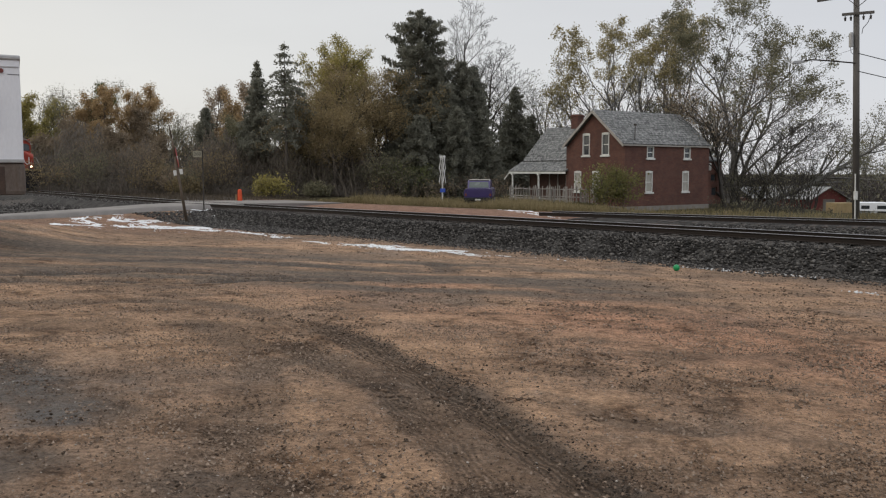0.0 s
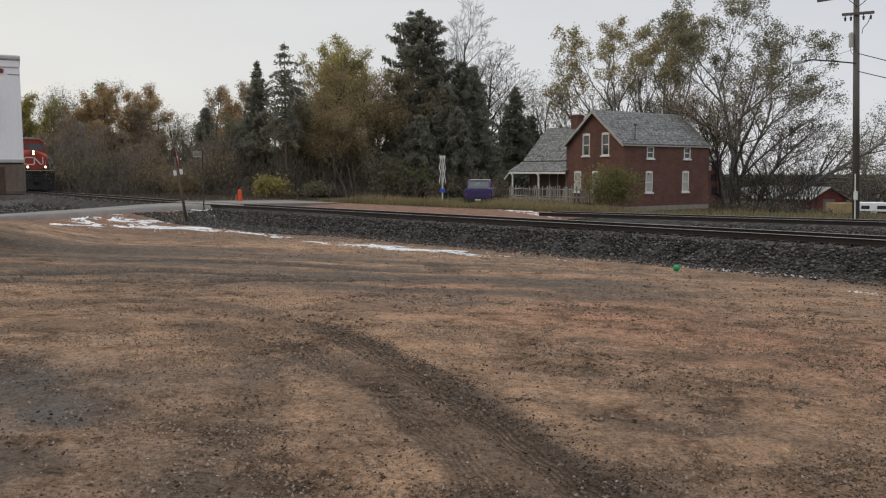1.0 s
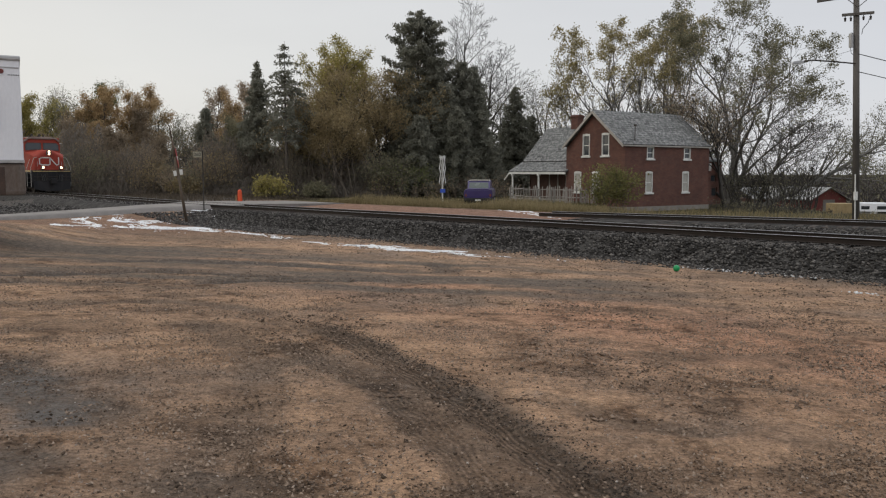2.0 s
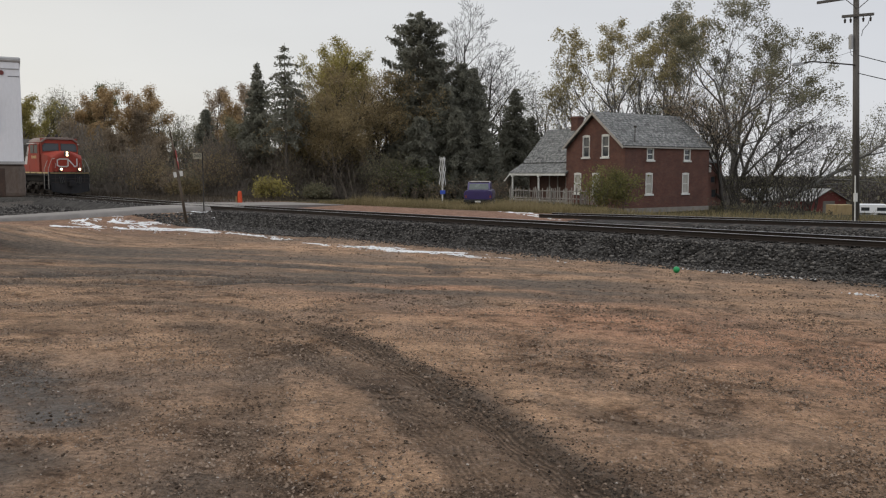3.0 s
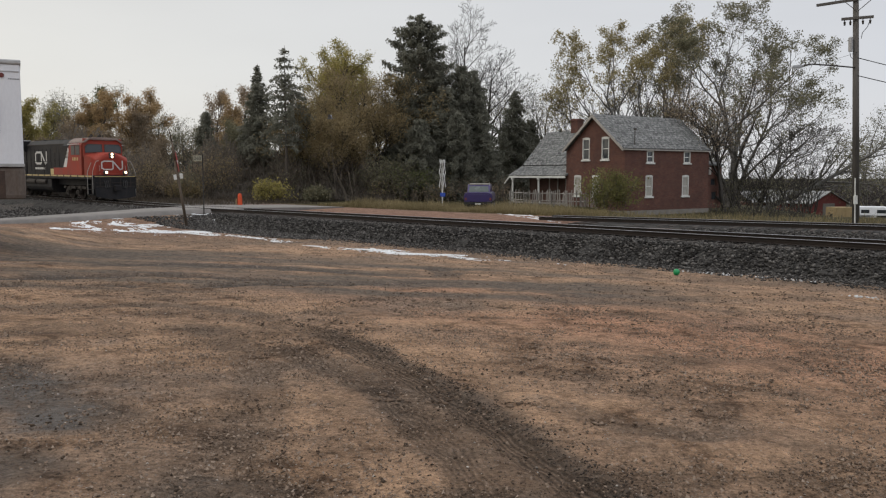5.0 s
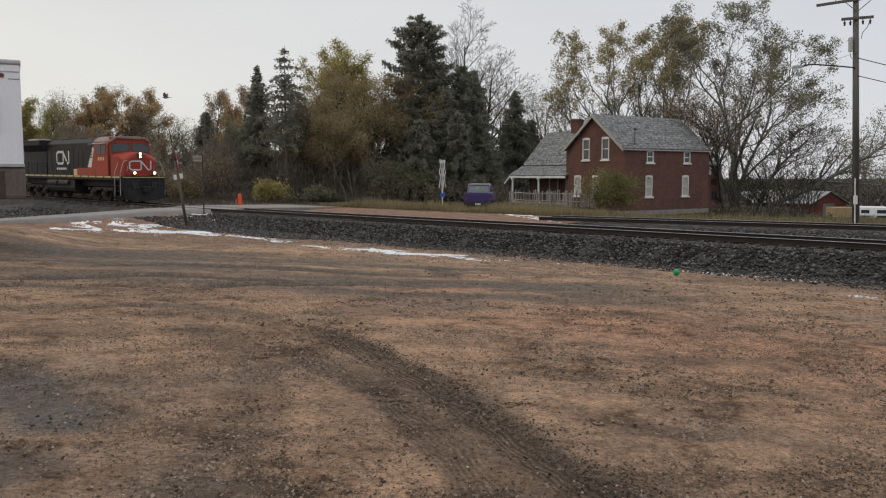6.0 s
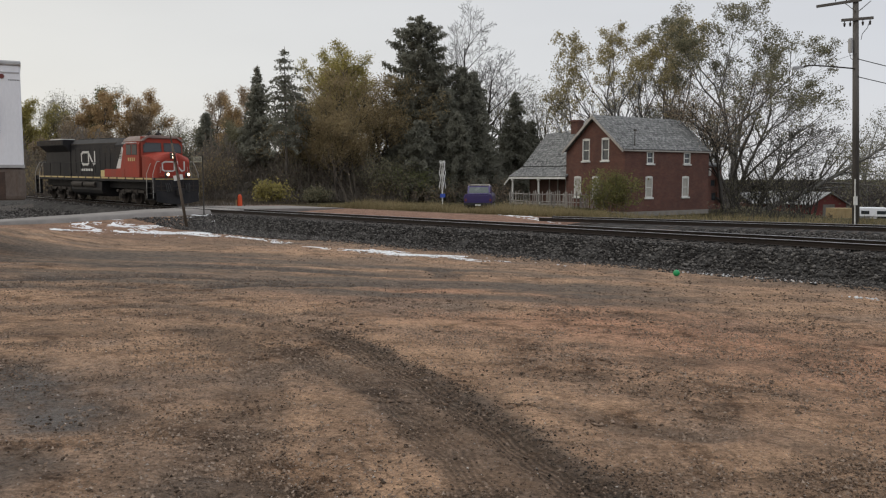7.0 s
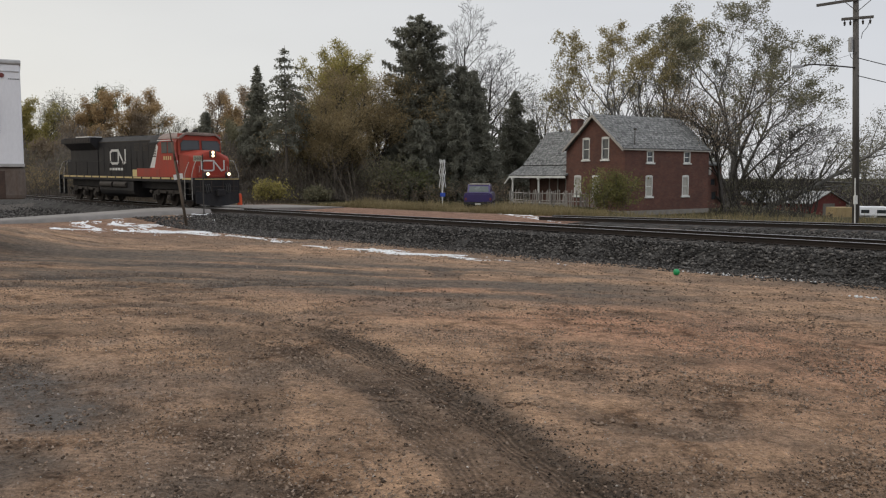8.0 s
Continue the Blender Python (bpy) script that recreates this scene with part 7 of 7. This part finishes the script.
def make_camper():
    x, y = spot(1548, 60), 60.0
    z = gz(x, y)
    t = thing("truck_camper", pose(x, y, z, 0, 0, -18), "white truck camper parked in the yard beyond the siding", "camper")
    H = -0.72 - z
    bm = BM()
    prism(bm, [(-1.15, H - 0.62), (-1.15, H - 0.12), (-1.0, H), (0.95, H), (1.2, H - 0.2), (1.2, H - 0.62)], 0, 2.2, "y", 0.03)
    part("cab_over", bm, trailer_white, t)
    bm = BM()
    box(bm, (-0.25, 0.1, 0.25), (0.95, 2.0, H - 0.62), 0.03)
    part("body", bm, trailer_white, t)
    bm = BM()
    box(bm, (-0.9, -0.012, H - 0.45), (-0.35, 0.0, H - 0.2), 0.01)
    part("window", bm, dark_glass, t)
    bm = BM()
    box(bm, (0.15, -0.012, H - 0.45), (0.75, 0.0, H - 0.2), 0.01)
    part("window", bm, dark_glass, t)
    bm = BM()
    box(bm, (-2.1, 0.2, 0.25), (-0.26, 1.9, H - 0.66), 0.06)
    part("truck_bed", bm, alloy, t)
    for xx in (-1.5, 0.5):
        bm = BM()
        rod(bm, (xx, 0.05, 0.3), (xx, 0.3, 0.3), 0.32, 0.32, 18)
        part("wheel", bm, black_rubber, t)
    x, y = spot(1497, 56), 56.0
    z = gz(x, y)
    t = thing("plywood_crate", pose(x, y, z, 0, 0, 8), "tan plywood crate by the pole", "crate")
    H = -0.58 - z
    bm = BM()
    box(bm, (-0.72, 0, 0.0), (0.72, 1.2, H), 0.02)
    body = part("body", bm, plywood, t)
    for xx in (-0.70, -0.02, 0.62):
        bm = BM()
        box(bm, (xx, -0.03, 0.0), (xx + 0.09, -0.002, H), 0.006)
        part("batten", bm, plywood, body)


make_camper()


# ---- snow, ball, litter, stones, grass ----
def snow_patch(a, b, width, seed, thr=0.0, lift=0.012, up=0.004):
    """Melting snow: a sheet whose surface dips under the ground where it has gone."""
    a, b = Vector(a), Vector(b)
    d = b - a
    n = Vector((-d.y, d.x)).normalized()
    nl, nw = max(12, int(d.length / 0.09)), max(10, int(width / 0.035))
    V, F = [], []
    for i in range(nl + 1):
        for j in range(nw + 1):
            f, g = i / nl, j / nw - 0.5
            c = a + d * f + n * (g * width + 0.18 * width * math.sin(f * 9 + seed))
            edge = min(1.0, 4 * f, 4 * (1 - f)) * (1 - (2 * g) ** 2)
            v = noise.fractal((f * d.length * 0.9 + seed, g * width * 3.2 + 0.8 * math.sin(f * d.length * 0.7), 0.3 * seed), 0.30, 2.2, 6) * 2.2 + edge * 1.10 - 1.10 - 1.1 * thr
            V.append((c.x, c.y, gz(c.x, c.y) + max(-0.06, min(lift, v * 0.07)) + up))
    w = nw + 1
    for i in range(nl):
        for j in range(nw):
            F.append((i * w + j, (i + 1) * w + j, (i + 1) * w + j + 1, i * w + j + 1))
    ob = raw_part("snow_patch", V, F, snow_mat, None, smooth=True)
    tagged(ob, "strip of old wet white snow on the gravel", "snow", "snow patches", "stuff")


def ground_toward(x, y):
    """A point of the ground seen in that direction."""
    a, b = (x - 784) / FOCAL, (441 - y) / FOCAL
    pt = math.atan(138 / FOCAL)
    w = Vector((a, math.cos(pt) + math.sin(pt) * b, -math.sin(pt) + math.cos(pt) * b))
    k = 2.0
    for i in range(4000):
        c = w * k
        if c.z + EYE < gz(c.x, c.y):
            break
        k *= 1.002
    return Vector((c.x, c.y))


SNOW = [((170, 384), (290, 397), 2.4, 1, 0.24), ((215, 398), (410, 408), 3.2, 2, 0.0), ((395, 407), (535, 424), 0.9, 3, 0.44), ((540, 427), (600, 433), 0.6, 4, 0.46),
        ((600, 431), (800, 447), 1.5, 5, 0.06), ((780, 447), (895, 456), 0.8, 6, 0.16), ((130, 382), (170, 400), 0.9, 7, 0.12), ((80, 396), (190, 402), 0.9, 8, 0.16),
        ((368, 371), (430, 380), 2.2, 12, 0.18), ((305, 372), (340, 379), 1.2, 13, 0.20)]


def make_small():
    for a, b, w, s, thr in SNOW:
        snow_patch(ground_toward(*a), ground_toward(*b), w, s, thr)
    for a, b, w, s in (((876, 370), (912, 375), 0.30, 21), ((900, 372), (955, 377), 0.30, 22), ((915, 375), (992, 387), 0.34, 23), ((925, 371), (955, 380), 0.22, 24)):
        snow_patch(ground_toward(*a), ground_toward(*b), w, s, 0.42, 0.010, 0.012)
    crumbs = np.random.default_rng(79)
    C = []
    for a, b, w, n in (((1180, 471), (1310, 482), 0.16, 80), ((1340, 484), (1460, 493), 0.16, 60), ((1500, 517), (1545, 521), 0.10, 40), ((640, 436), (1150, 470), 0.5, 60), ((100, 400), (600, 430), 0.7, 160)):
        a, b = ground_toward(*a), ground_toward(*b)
        f = crumbs.random(n)
        f = f[fbm(f * 9.0, f * 0 + n, 1.0, 2, 5) > -0.1]
        C.append(np.stack([a.x + (b.x - a.x) * f, a.y + (b.y - a.y) * f], -1) + crumbs.normal(0, w, (len(f), 2)))
    C = np.concatenate(C)
    scatter_stones("snow_crumbs", np.column_stack([C, ground_height(C[:, 0], C[:, 1]) + 0.01]), 0.035, snow_mat, "small crumbs of melting snow on the dirt", 80, 0.45)
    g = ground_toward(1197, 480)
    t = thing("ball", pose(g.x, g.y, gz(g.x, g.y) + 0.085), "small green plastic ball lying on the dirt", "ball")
    bm = BM()
    bmesh.ops.create_icosphere(bm, subdivisions=3, radius=0.088)
    part("shell", bm, green_plastic, t, smooth=True)
    bm = BM()
    bmesh.ops.create_cone(bm, cap_ends=True, segments=24, radius1=0.0895, radius2=0.0895, depth=0.006)
    part("seam", bm, green_plastic, t)
    rng = np.random.default_rng(77)
    # pebbles and clods, thicker near the eye
    n = 24000
    Y = 3.6 + 13.0 * rng.random(n) ** 1.5
    X = (rng.random(n) * 2 - 1) * (Y * 0.58 + 0.2)
    keep = rng.random(n) < 0.25 + 0.75 * crumbly(X, Y)
    X, Y = X[keep], Y[keep]
    Z = ground_height(X, Y) + 0.006
    scatter_stones("pebbles", np.stack([X, Y, Z], -1), 0.0080, pebble_mat, "small mixed pebbles scattered over the dirt", 5, 0.6)
    n = 40000
    Y = 3.7 + 11.0 * rng.random(n) ** 1.35
    X = (rng.random(n) * 2 - 1) * (Y * 0.57 + 0.2)
    keep = rng.random(n) < 0.10 + 0.9 * crumbly(X, Y)
    X, Y = X[keep], Y[keep]
    scatter_stones("yard_gravel", np.stack([X, Y, ground_height(X, Y) + 0.006], -1), 0.0086, stone_material("yard_gravel", (0.056, 0.040, 0.030), (0.132, 0.092, 0.066), (0.245, 0.178, 0.132)), "reddish brown gravel and crumbs over the yard", 10, 0.65)
    n = 1500
    Y = 3.7 + 12.0 * rng.random(n) ** 1.35
    X = (rng.random(n) * 2 - 1) * (Y * 0.57 + 0.2)
    scatter_stones("pale_chips", np.stack([X, Y, ground_height(X, Y) + 0.010], -1), 0.0066, stone_material("pale_chip", (0.22, 0.19, 0.16), (0.32, 0.28, 0.24), (0.50, 0.46, 0.42)), "pale stone chips scattered over the yard", 13, 0.5)
    n = 1300
    Y = 3.8 + 15.0 * rng.random(n) ** 1.3
    X = (rng.random(n) * 2 - 1) * (Y * 0.57 + 0.2)
    keep = tiny(X, Y, 0.9, 1.0) > 0.05
    X, Y = X[keep], Y[keep]
    scatter_stones("dirt_clods", np.stack([X, Y, ground_height(X, Y) + 0.008], -1), 0.015, stone_material("dark_clod", (0.036, 0.026, 0.019), (0.080, 0.057, 0.041), (0.15, 0.107, 0.077)), "dark clods of earth on the yard", 6, 0.55)
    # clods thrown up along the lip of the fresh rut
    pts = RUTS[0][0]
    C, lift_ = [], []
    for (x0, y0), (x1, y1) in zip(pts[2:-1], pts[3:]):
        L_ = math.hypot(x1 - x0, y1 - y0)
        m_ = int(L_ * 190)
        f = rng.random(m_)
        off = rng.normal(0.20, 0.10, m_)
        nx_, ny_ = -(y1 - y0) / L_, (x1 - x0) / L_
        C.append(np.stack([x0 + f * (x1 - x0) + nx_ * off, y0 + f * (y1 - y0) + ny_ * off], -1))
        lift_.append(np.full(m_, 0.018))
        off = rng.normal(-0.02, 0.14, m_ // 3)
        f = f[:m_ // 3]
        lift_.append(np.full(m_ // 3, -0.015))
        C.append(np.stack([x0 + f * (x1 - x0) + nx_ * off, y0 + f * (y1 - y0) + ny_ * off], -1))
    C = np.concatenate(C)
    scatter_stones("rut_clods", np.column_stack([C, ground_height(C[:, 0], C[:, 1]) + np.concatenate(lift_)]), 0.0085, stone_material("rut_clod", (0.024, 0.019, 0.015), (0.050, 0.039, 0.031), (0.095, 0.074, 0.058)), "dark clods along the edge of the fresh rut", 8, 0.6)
    n = 9000
    Y = rng.uniform(7.0, 21.0, n)
    X = (rng.random(n) * 2 - 1) * (Y * 0.57 + 0.2)
    keep = (fbm(X, Y, 0.5, 3, 181) > -0.1) & (NV.x * X + NV.y * Y < 21.5)
    X, Y = X[keep], Y[keep]
    scatter_stones("dirt_crumbs", np.stack([X, Y, ground_height(X, Y) + 0.004], -1), 0.014, stone_material("brown_crumb", (0.065, 0.046, 0.034), (0.16, 0.110, 0.078), (0.36, 0.28, 0.22)), "crumbs of earth and small stones on the yard", 9, 0.6)
    n = 90000
    Y = 4.0 + 14.0 * rng.random(n) ** 0.8
    X = (rng.random(n) * 2 - 1) * (Y * 0.57 + 0.2)
    keep = rng.random(n) < (0.45 + 0.8 * fbm(X, Y, 0.9, 4, 231)).clip(0.12, 1.0) * sstep(15.5, 12.0, Y)
    X, Y = X[keep], Y[keep]
    scatter_crumbs("soil_crumbs", np.stack([X, Y, ground_height(X, Y) + 0.010], -1), 0.0085, stone_material("soil_crumb", (0.080, 0.057, 0.042), (0.175, 0.124, 0.090), (0.285, 0.220, 0.170)), "loose brown soil crumbs all over the yard", 15)
    n = 5200
    Y = 6.0 + 11.0 * rng.random(n) ** 0.9
    X = rng.uniform(-0.25, 0.58, n) * Y
    keep = fbm(X, Y, 0.7, 3, 221) + 0.5 * fbm(X, Y, 3.0, 2, 223) > 0.18
    X, Y = X[keep], Y[keep]
    scatter_stones("dirt_clods", np.stack([X, Y, ground_height(X, Y) + 0.006], -1), 0.022, stone_material("brown_clod", (0.072, 0.050, 0.036), (0.145, 0.101, 0.072), (0.25, 0.185, 0.140)), "flat brown clods of earth over the yard", 14, 0.45)
    n = 4600
    p = 9 + 12.3 * rng.random(n) ** 0.45
    q = rng.uniform(0, 34, n)
    X, Y = NV.x * p + UV.x * q, NV.y * p + UV.y * q
    scatter_stones("loose_stones", np.stack([X, Y, ground_height(X, Y) + 0.01], -1), 0.019, pebble_mat, "loose stones strewn below the track bank", 7, 0.6)


def blades(name, n, place, h0, h1, material, label, seed, width=0.02):
    rng = np.random.default_rng(seed)
    X, Y = place(rng, n)
    m = len(X)
    Z = ground_height(X, Y)
    h = rng.uniform(h0, h1, m) * (0.75 + 0.45 * tiny(X, Y, 0.8, 4.0))
    a = rng.uniform(0, 6.28, m)
    lean = rng.normal(0, 0.35, (m, 2)) * h[:, None]
    dx, dy = np.cos(a) * width, np.sin(a) * width
    base = np.stack([X, Y, Z - 0.02], -1)
    V = np.stack([base + np.stack([dx, dy, 0 * dx], -1), base - np.stack([dx, dy, 0 * dx], -1), base + np.stack([lean[:, 0], lean[:, 1], h], -1)], 1)
    me = array_mesh(name, V.reshape(-1, 3), np.arange(3 * m).reshape(m, 3))
    me.materials.append(material)
    tagged(new(name, me), label, "grass", kind="stuff")


dry_grass = leafy("dry_grass", (0.085, 0.075, 0.028), (0.19, 0.150, 0.062), (0.33, 0.25, 0.12))


def make_grass():
    def verge(rng, n):
        p, q = 36.4 + 9.5 * rng.random(n) ** 1.6, rng.uniform(2, 48, n)
        X, Y = NV.x * p + UV.x * q, NV.y * p + UV.y * q
        k = (tiny(X, Y, 0.5, 2.0) > -0.35) & ((X < 0.2 * Y) | (rng.random(n) < 0.15)) & (np.hypot(X - spot(846, 55.5), (Y - 55.6) * 0.6) > 1.3)
        return X[k], Y[k]
    blades("tall_grass", 46000, verge, 0.18, 0.55, dry_grass, "tall dry yellow-green grass along the verge", 31)

    def clumps(rng, n):
        p, q = 36.8 + 4.0 * rng.random(n), rng.uniform(14, 46, n)
        X, Y = NV.x * p + UV.x * q, NV.y * p + UV.y * q
        k = (fbm(X, Y, 0.5, 3, 301) > 0.05) & (np.hypot(X - spot(846, 55.5), (Y - 55.6) * 0.6) > 1.4) & (X < 0.16 * Y)
        return X[k], Y[k]
    blades("tall_weeds", 12000, clumps, 0.45, 0.95, leafy("straw_weeds", (0.13, 0.10, 0.045), (0.24, 0.185, 0.085), (0.37, 0.30, 0.15)), "tall straw-coloured weeds in clumps along the verge", 34, 0.018)

    def lawn(rng, n):
        X, Y = rng.uniform(4, 26, n), rng.uniform(52, 66, n)
        return X, Y
    blades("lawn_grass", 16000, lawn, 0.05, 0.17, leafy("lawn_weeds", (0.036, 0.036, 0.015), (0.074, 0.068, 0.030), (0.130, 0.110, 0.054)), "short rough grass round the house", 32)

    def edge(rng, n):
        p, q = rng.uniform(29, 40, n), rng.uniform(52, 110, n)
        return NV.x * p + UV.x * q, NV.y * p + UV.y * q
    blades("track_side_weeds", 12000, edge, 0.15, 0.7, leafy("dull_trackside_weeds", (0.045, 0.036, 0.027), (0.085, 0.066, 0.046), (0.14, 0.11, 0.075)), "brown weeds beside the far track", 33, 0.03)


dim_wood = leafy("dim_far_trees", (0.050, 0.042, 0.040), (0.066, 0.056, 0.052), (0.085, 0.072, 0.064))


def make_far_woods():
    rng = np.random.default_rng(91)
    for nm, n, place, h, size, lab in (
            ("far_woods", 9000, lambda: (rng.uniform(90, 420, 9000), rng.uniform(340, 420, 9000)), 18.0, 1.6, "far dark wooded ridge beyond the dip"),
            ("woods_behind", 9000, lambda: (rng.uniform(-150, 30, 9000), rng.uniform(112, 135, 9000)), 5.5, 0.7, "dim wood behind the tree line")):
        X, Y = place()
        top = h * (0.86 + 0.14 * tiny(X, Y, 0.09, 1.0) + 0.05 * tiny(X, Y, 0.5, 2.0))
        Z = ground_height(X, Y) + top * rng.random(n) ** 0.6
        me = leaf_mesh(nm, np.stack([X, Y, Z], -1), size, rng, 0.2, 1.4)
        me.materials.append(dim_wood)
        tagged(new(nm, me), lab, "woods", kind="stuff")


make_small()
make_grass()
make_far_woods()


# ---- birds ----
feather = surface("grey_feathers", (0.10, 0.10, 0.11), (0.22, 0.22, 0.23), 8.0, 60, 0.8)
feather_pale = surface("pale_feathers", (0.45, 0.44, 0.42), (0.65, 0.64, 0.62), 8.0, 60, 0.8)


def make_bird(material, label):
    b = thing("bird", Matrix.Identity(4), label, "bird")
    bm = BM()
    rings = [(0.19, 0.004, 0.0), (0.15, 0.028, 0.012), (0.09, 0.045, 0.0), (0.0, 0.058, 0.0), (-0.10, 0.040, 0.0), (-0.16, 0.022, 0.004)]
    rv = [[bm.verts.new((x, r * math.cos(a), z + r * math.sin(a))) for a in [k * math.pi / 4 for k in range(8)]] for x, r, z in rings]
    for a, c in zip(rv[:-1], rv[1:]):
        for i in range(8):
            bm.faces.new((a[i], a[(i + 1) % 8], c[(i + 1) % 8], c[i]))
    bm.faces.new(rv[0]), bm.faces.new(rv[-1])
    bmesh.ops.recalc_face_normals(bm, faces=bm.faces)
    part("body", bm, material, b, smooth=True)
    bm = BM()
    prism(bm, [(-0.13, -0.025), (-0.13, 0.025), (-0.30, 0.07), (-0.31, 0.0), (-0.30, -0.07)], -0.004, 0.006, "z")
    part("tail", bm, material, b)
    wings = []
    for s in (-1, 1):
        bm = BM()
        prism(bm, [(0.09, 0.0), (0.11, s * 0.14), (0.05, s * 0.28), (-0.04, s * 0.34), (-0.07, s * 0.22), (-0.10, s * 0.10), (-0.09, 0.0)], -0.004, 0.006, "z")
        w = part("wing", bm, material, b)
        w.location = (0.0, s * 0.03, 0.02)
        wings.append((w, s))
    for ob in b.children:
        ob.data.transform(Matrix.Scale(1.35, 4))
    return b, wings


def sight(x, y, d):
    a, b = (x - 784) / FOCAL, (441 - y) / FOCAL
    pt = math.atan(138 / FOCAL)
    w = Vector((a, math.cos(pt) + math.sin(pt) * b, -math.sin(pt) + math.cos(pt) * b))
    w *= d / w.y
    return Vector((w.x, w.y, w.z + EYE))


BIRD_A = make_bird(feather_pale, "pale bird flying past the dark pines")
BIRD_B = make_bird(feather, "grey bird flying over the tree line")
FLIGHT_A = [(0.0, 1085, 268, 72), (2.5, 1080, 262, 72), (2.9, 995, 212, 71), (3.1, 920, 222.5, 68), (3.3, 845, 240, 66), (3.5, 772, 254.5, 65), (3.7, 699, 273.5, 65), (3.9, 626, 286, 66), (4.1, 556, 296, 70), (4.3, 520, 300, 77), (8.0, 518, 301, 78)]
FLIGHT_B = [(0.0, 800, 216, 84), (4.1, 800, 214, 84), (4.3, 782, 220, 79), (4.5, 728, 221.5, 66), (4.9, 612, 206, 64), (5.4, 470, 187, 62), (5.8, 355, 169.5, 60), (6.0, 293, 165, 60), (6.2, 220, 150, 60), (6.4, 142, 144.5, 60), (6.6, 59, 124, 60), (6.8, -22, 116, 60), (7.2, -190, 100, 60), (8.0, -520, 70, 60)]


def fly(bird, wings, flight, beat):
    rows, yaw = [], 180.0
    for i, (t, x, y, d) in enumerate(flight):
        p = sight(x, y, d)
        rows.append((t, pose(p.x, p.y, p.z, 0, 0, yaw + 6 * math.sin(t))))
    walk(bird, rows)
    for w, s in wings:
        base = w.location.copy()
        walk(w, [(k / 10, pose(base.x, base.y, base.z, s * (12 + 42 * math.sin(beat * k)), 0, 0)) for k in range(81)])


# ---- what moves ----
def motions():
    rows, ts = [], [0.1 * k for k in range(81)]
    for t in ts:
        q = loco_q(t)
        za, zb = float(rise(q + 3.1)), float(rise(q + 15.6))
        nose_down = (zb - za) / 12.5
        c = pq(TRACK_P, q, RAIL_Z + 0.004 + za - 3.1 * nose_down)
        rows.append((t, pose(c.x, c.y, c.z, 0, math.degrees(math.atan(nose_down)), FORWARD_DEG)))
    walk(LOCO, rows)
    for w in LOCO_WHEELS:
        base = w.location.copy()
        walk(w, [(t, pose(base.x, base.y, base.z, 0, math.degrees((loco_q(0) - loco_q(t)) / 0.52), 0)) for t in ts])
    fly(*BIRD_A, FLIGHT_A, 2.2)
    fly(*BIRD_B, FLIGHT_B, 1.9)


motions()
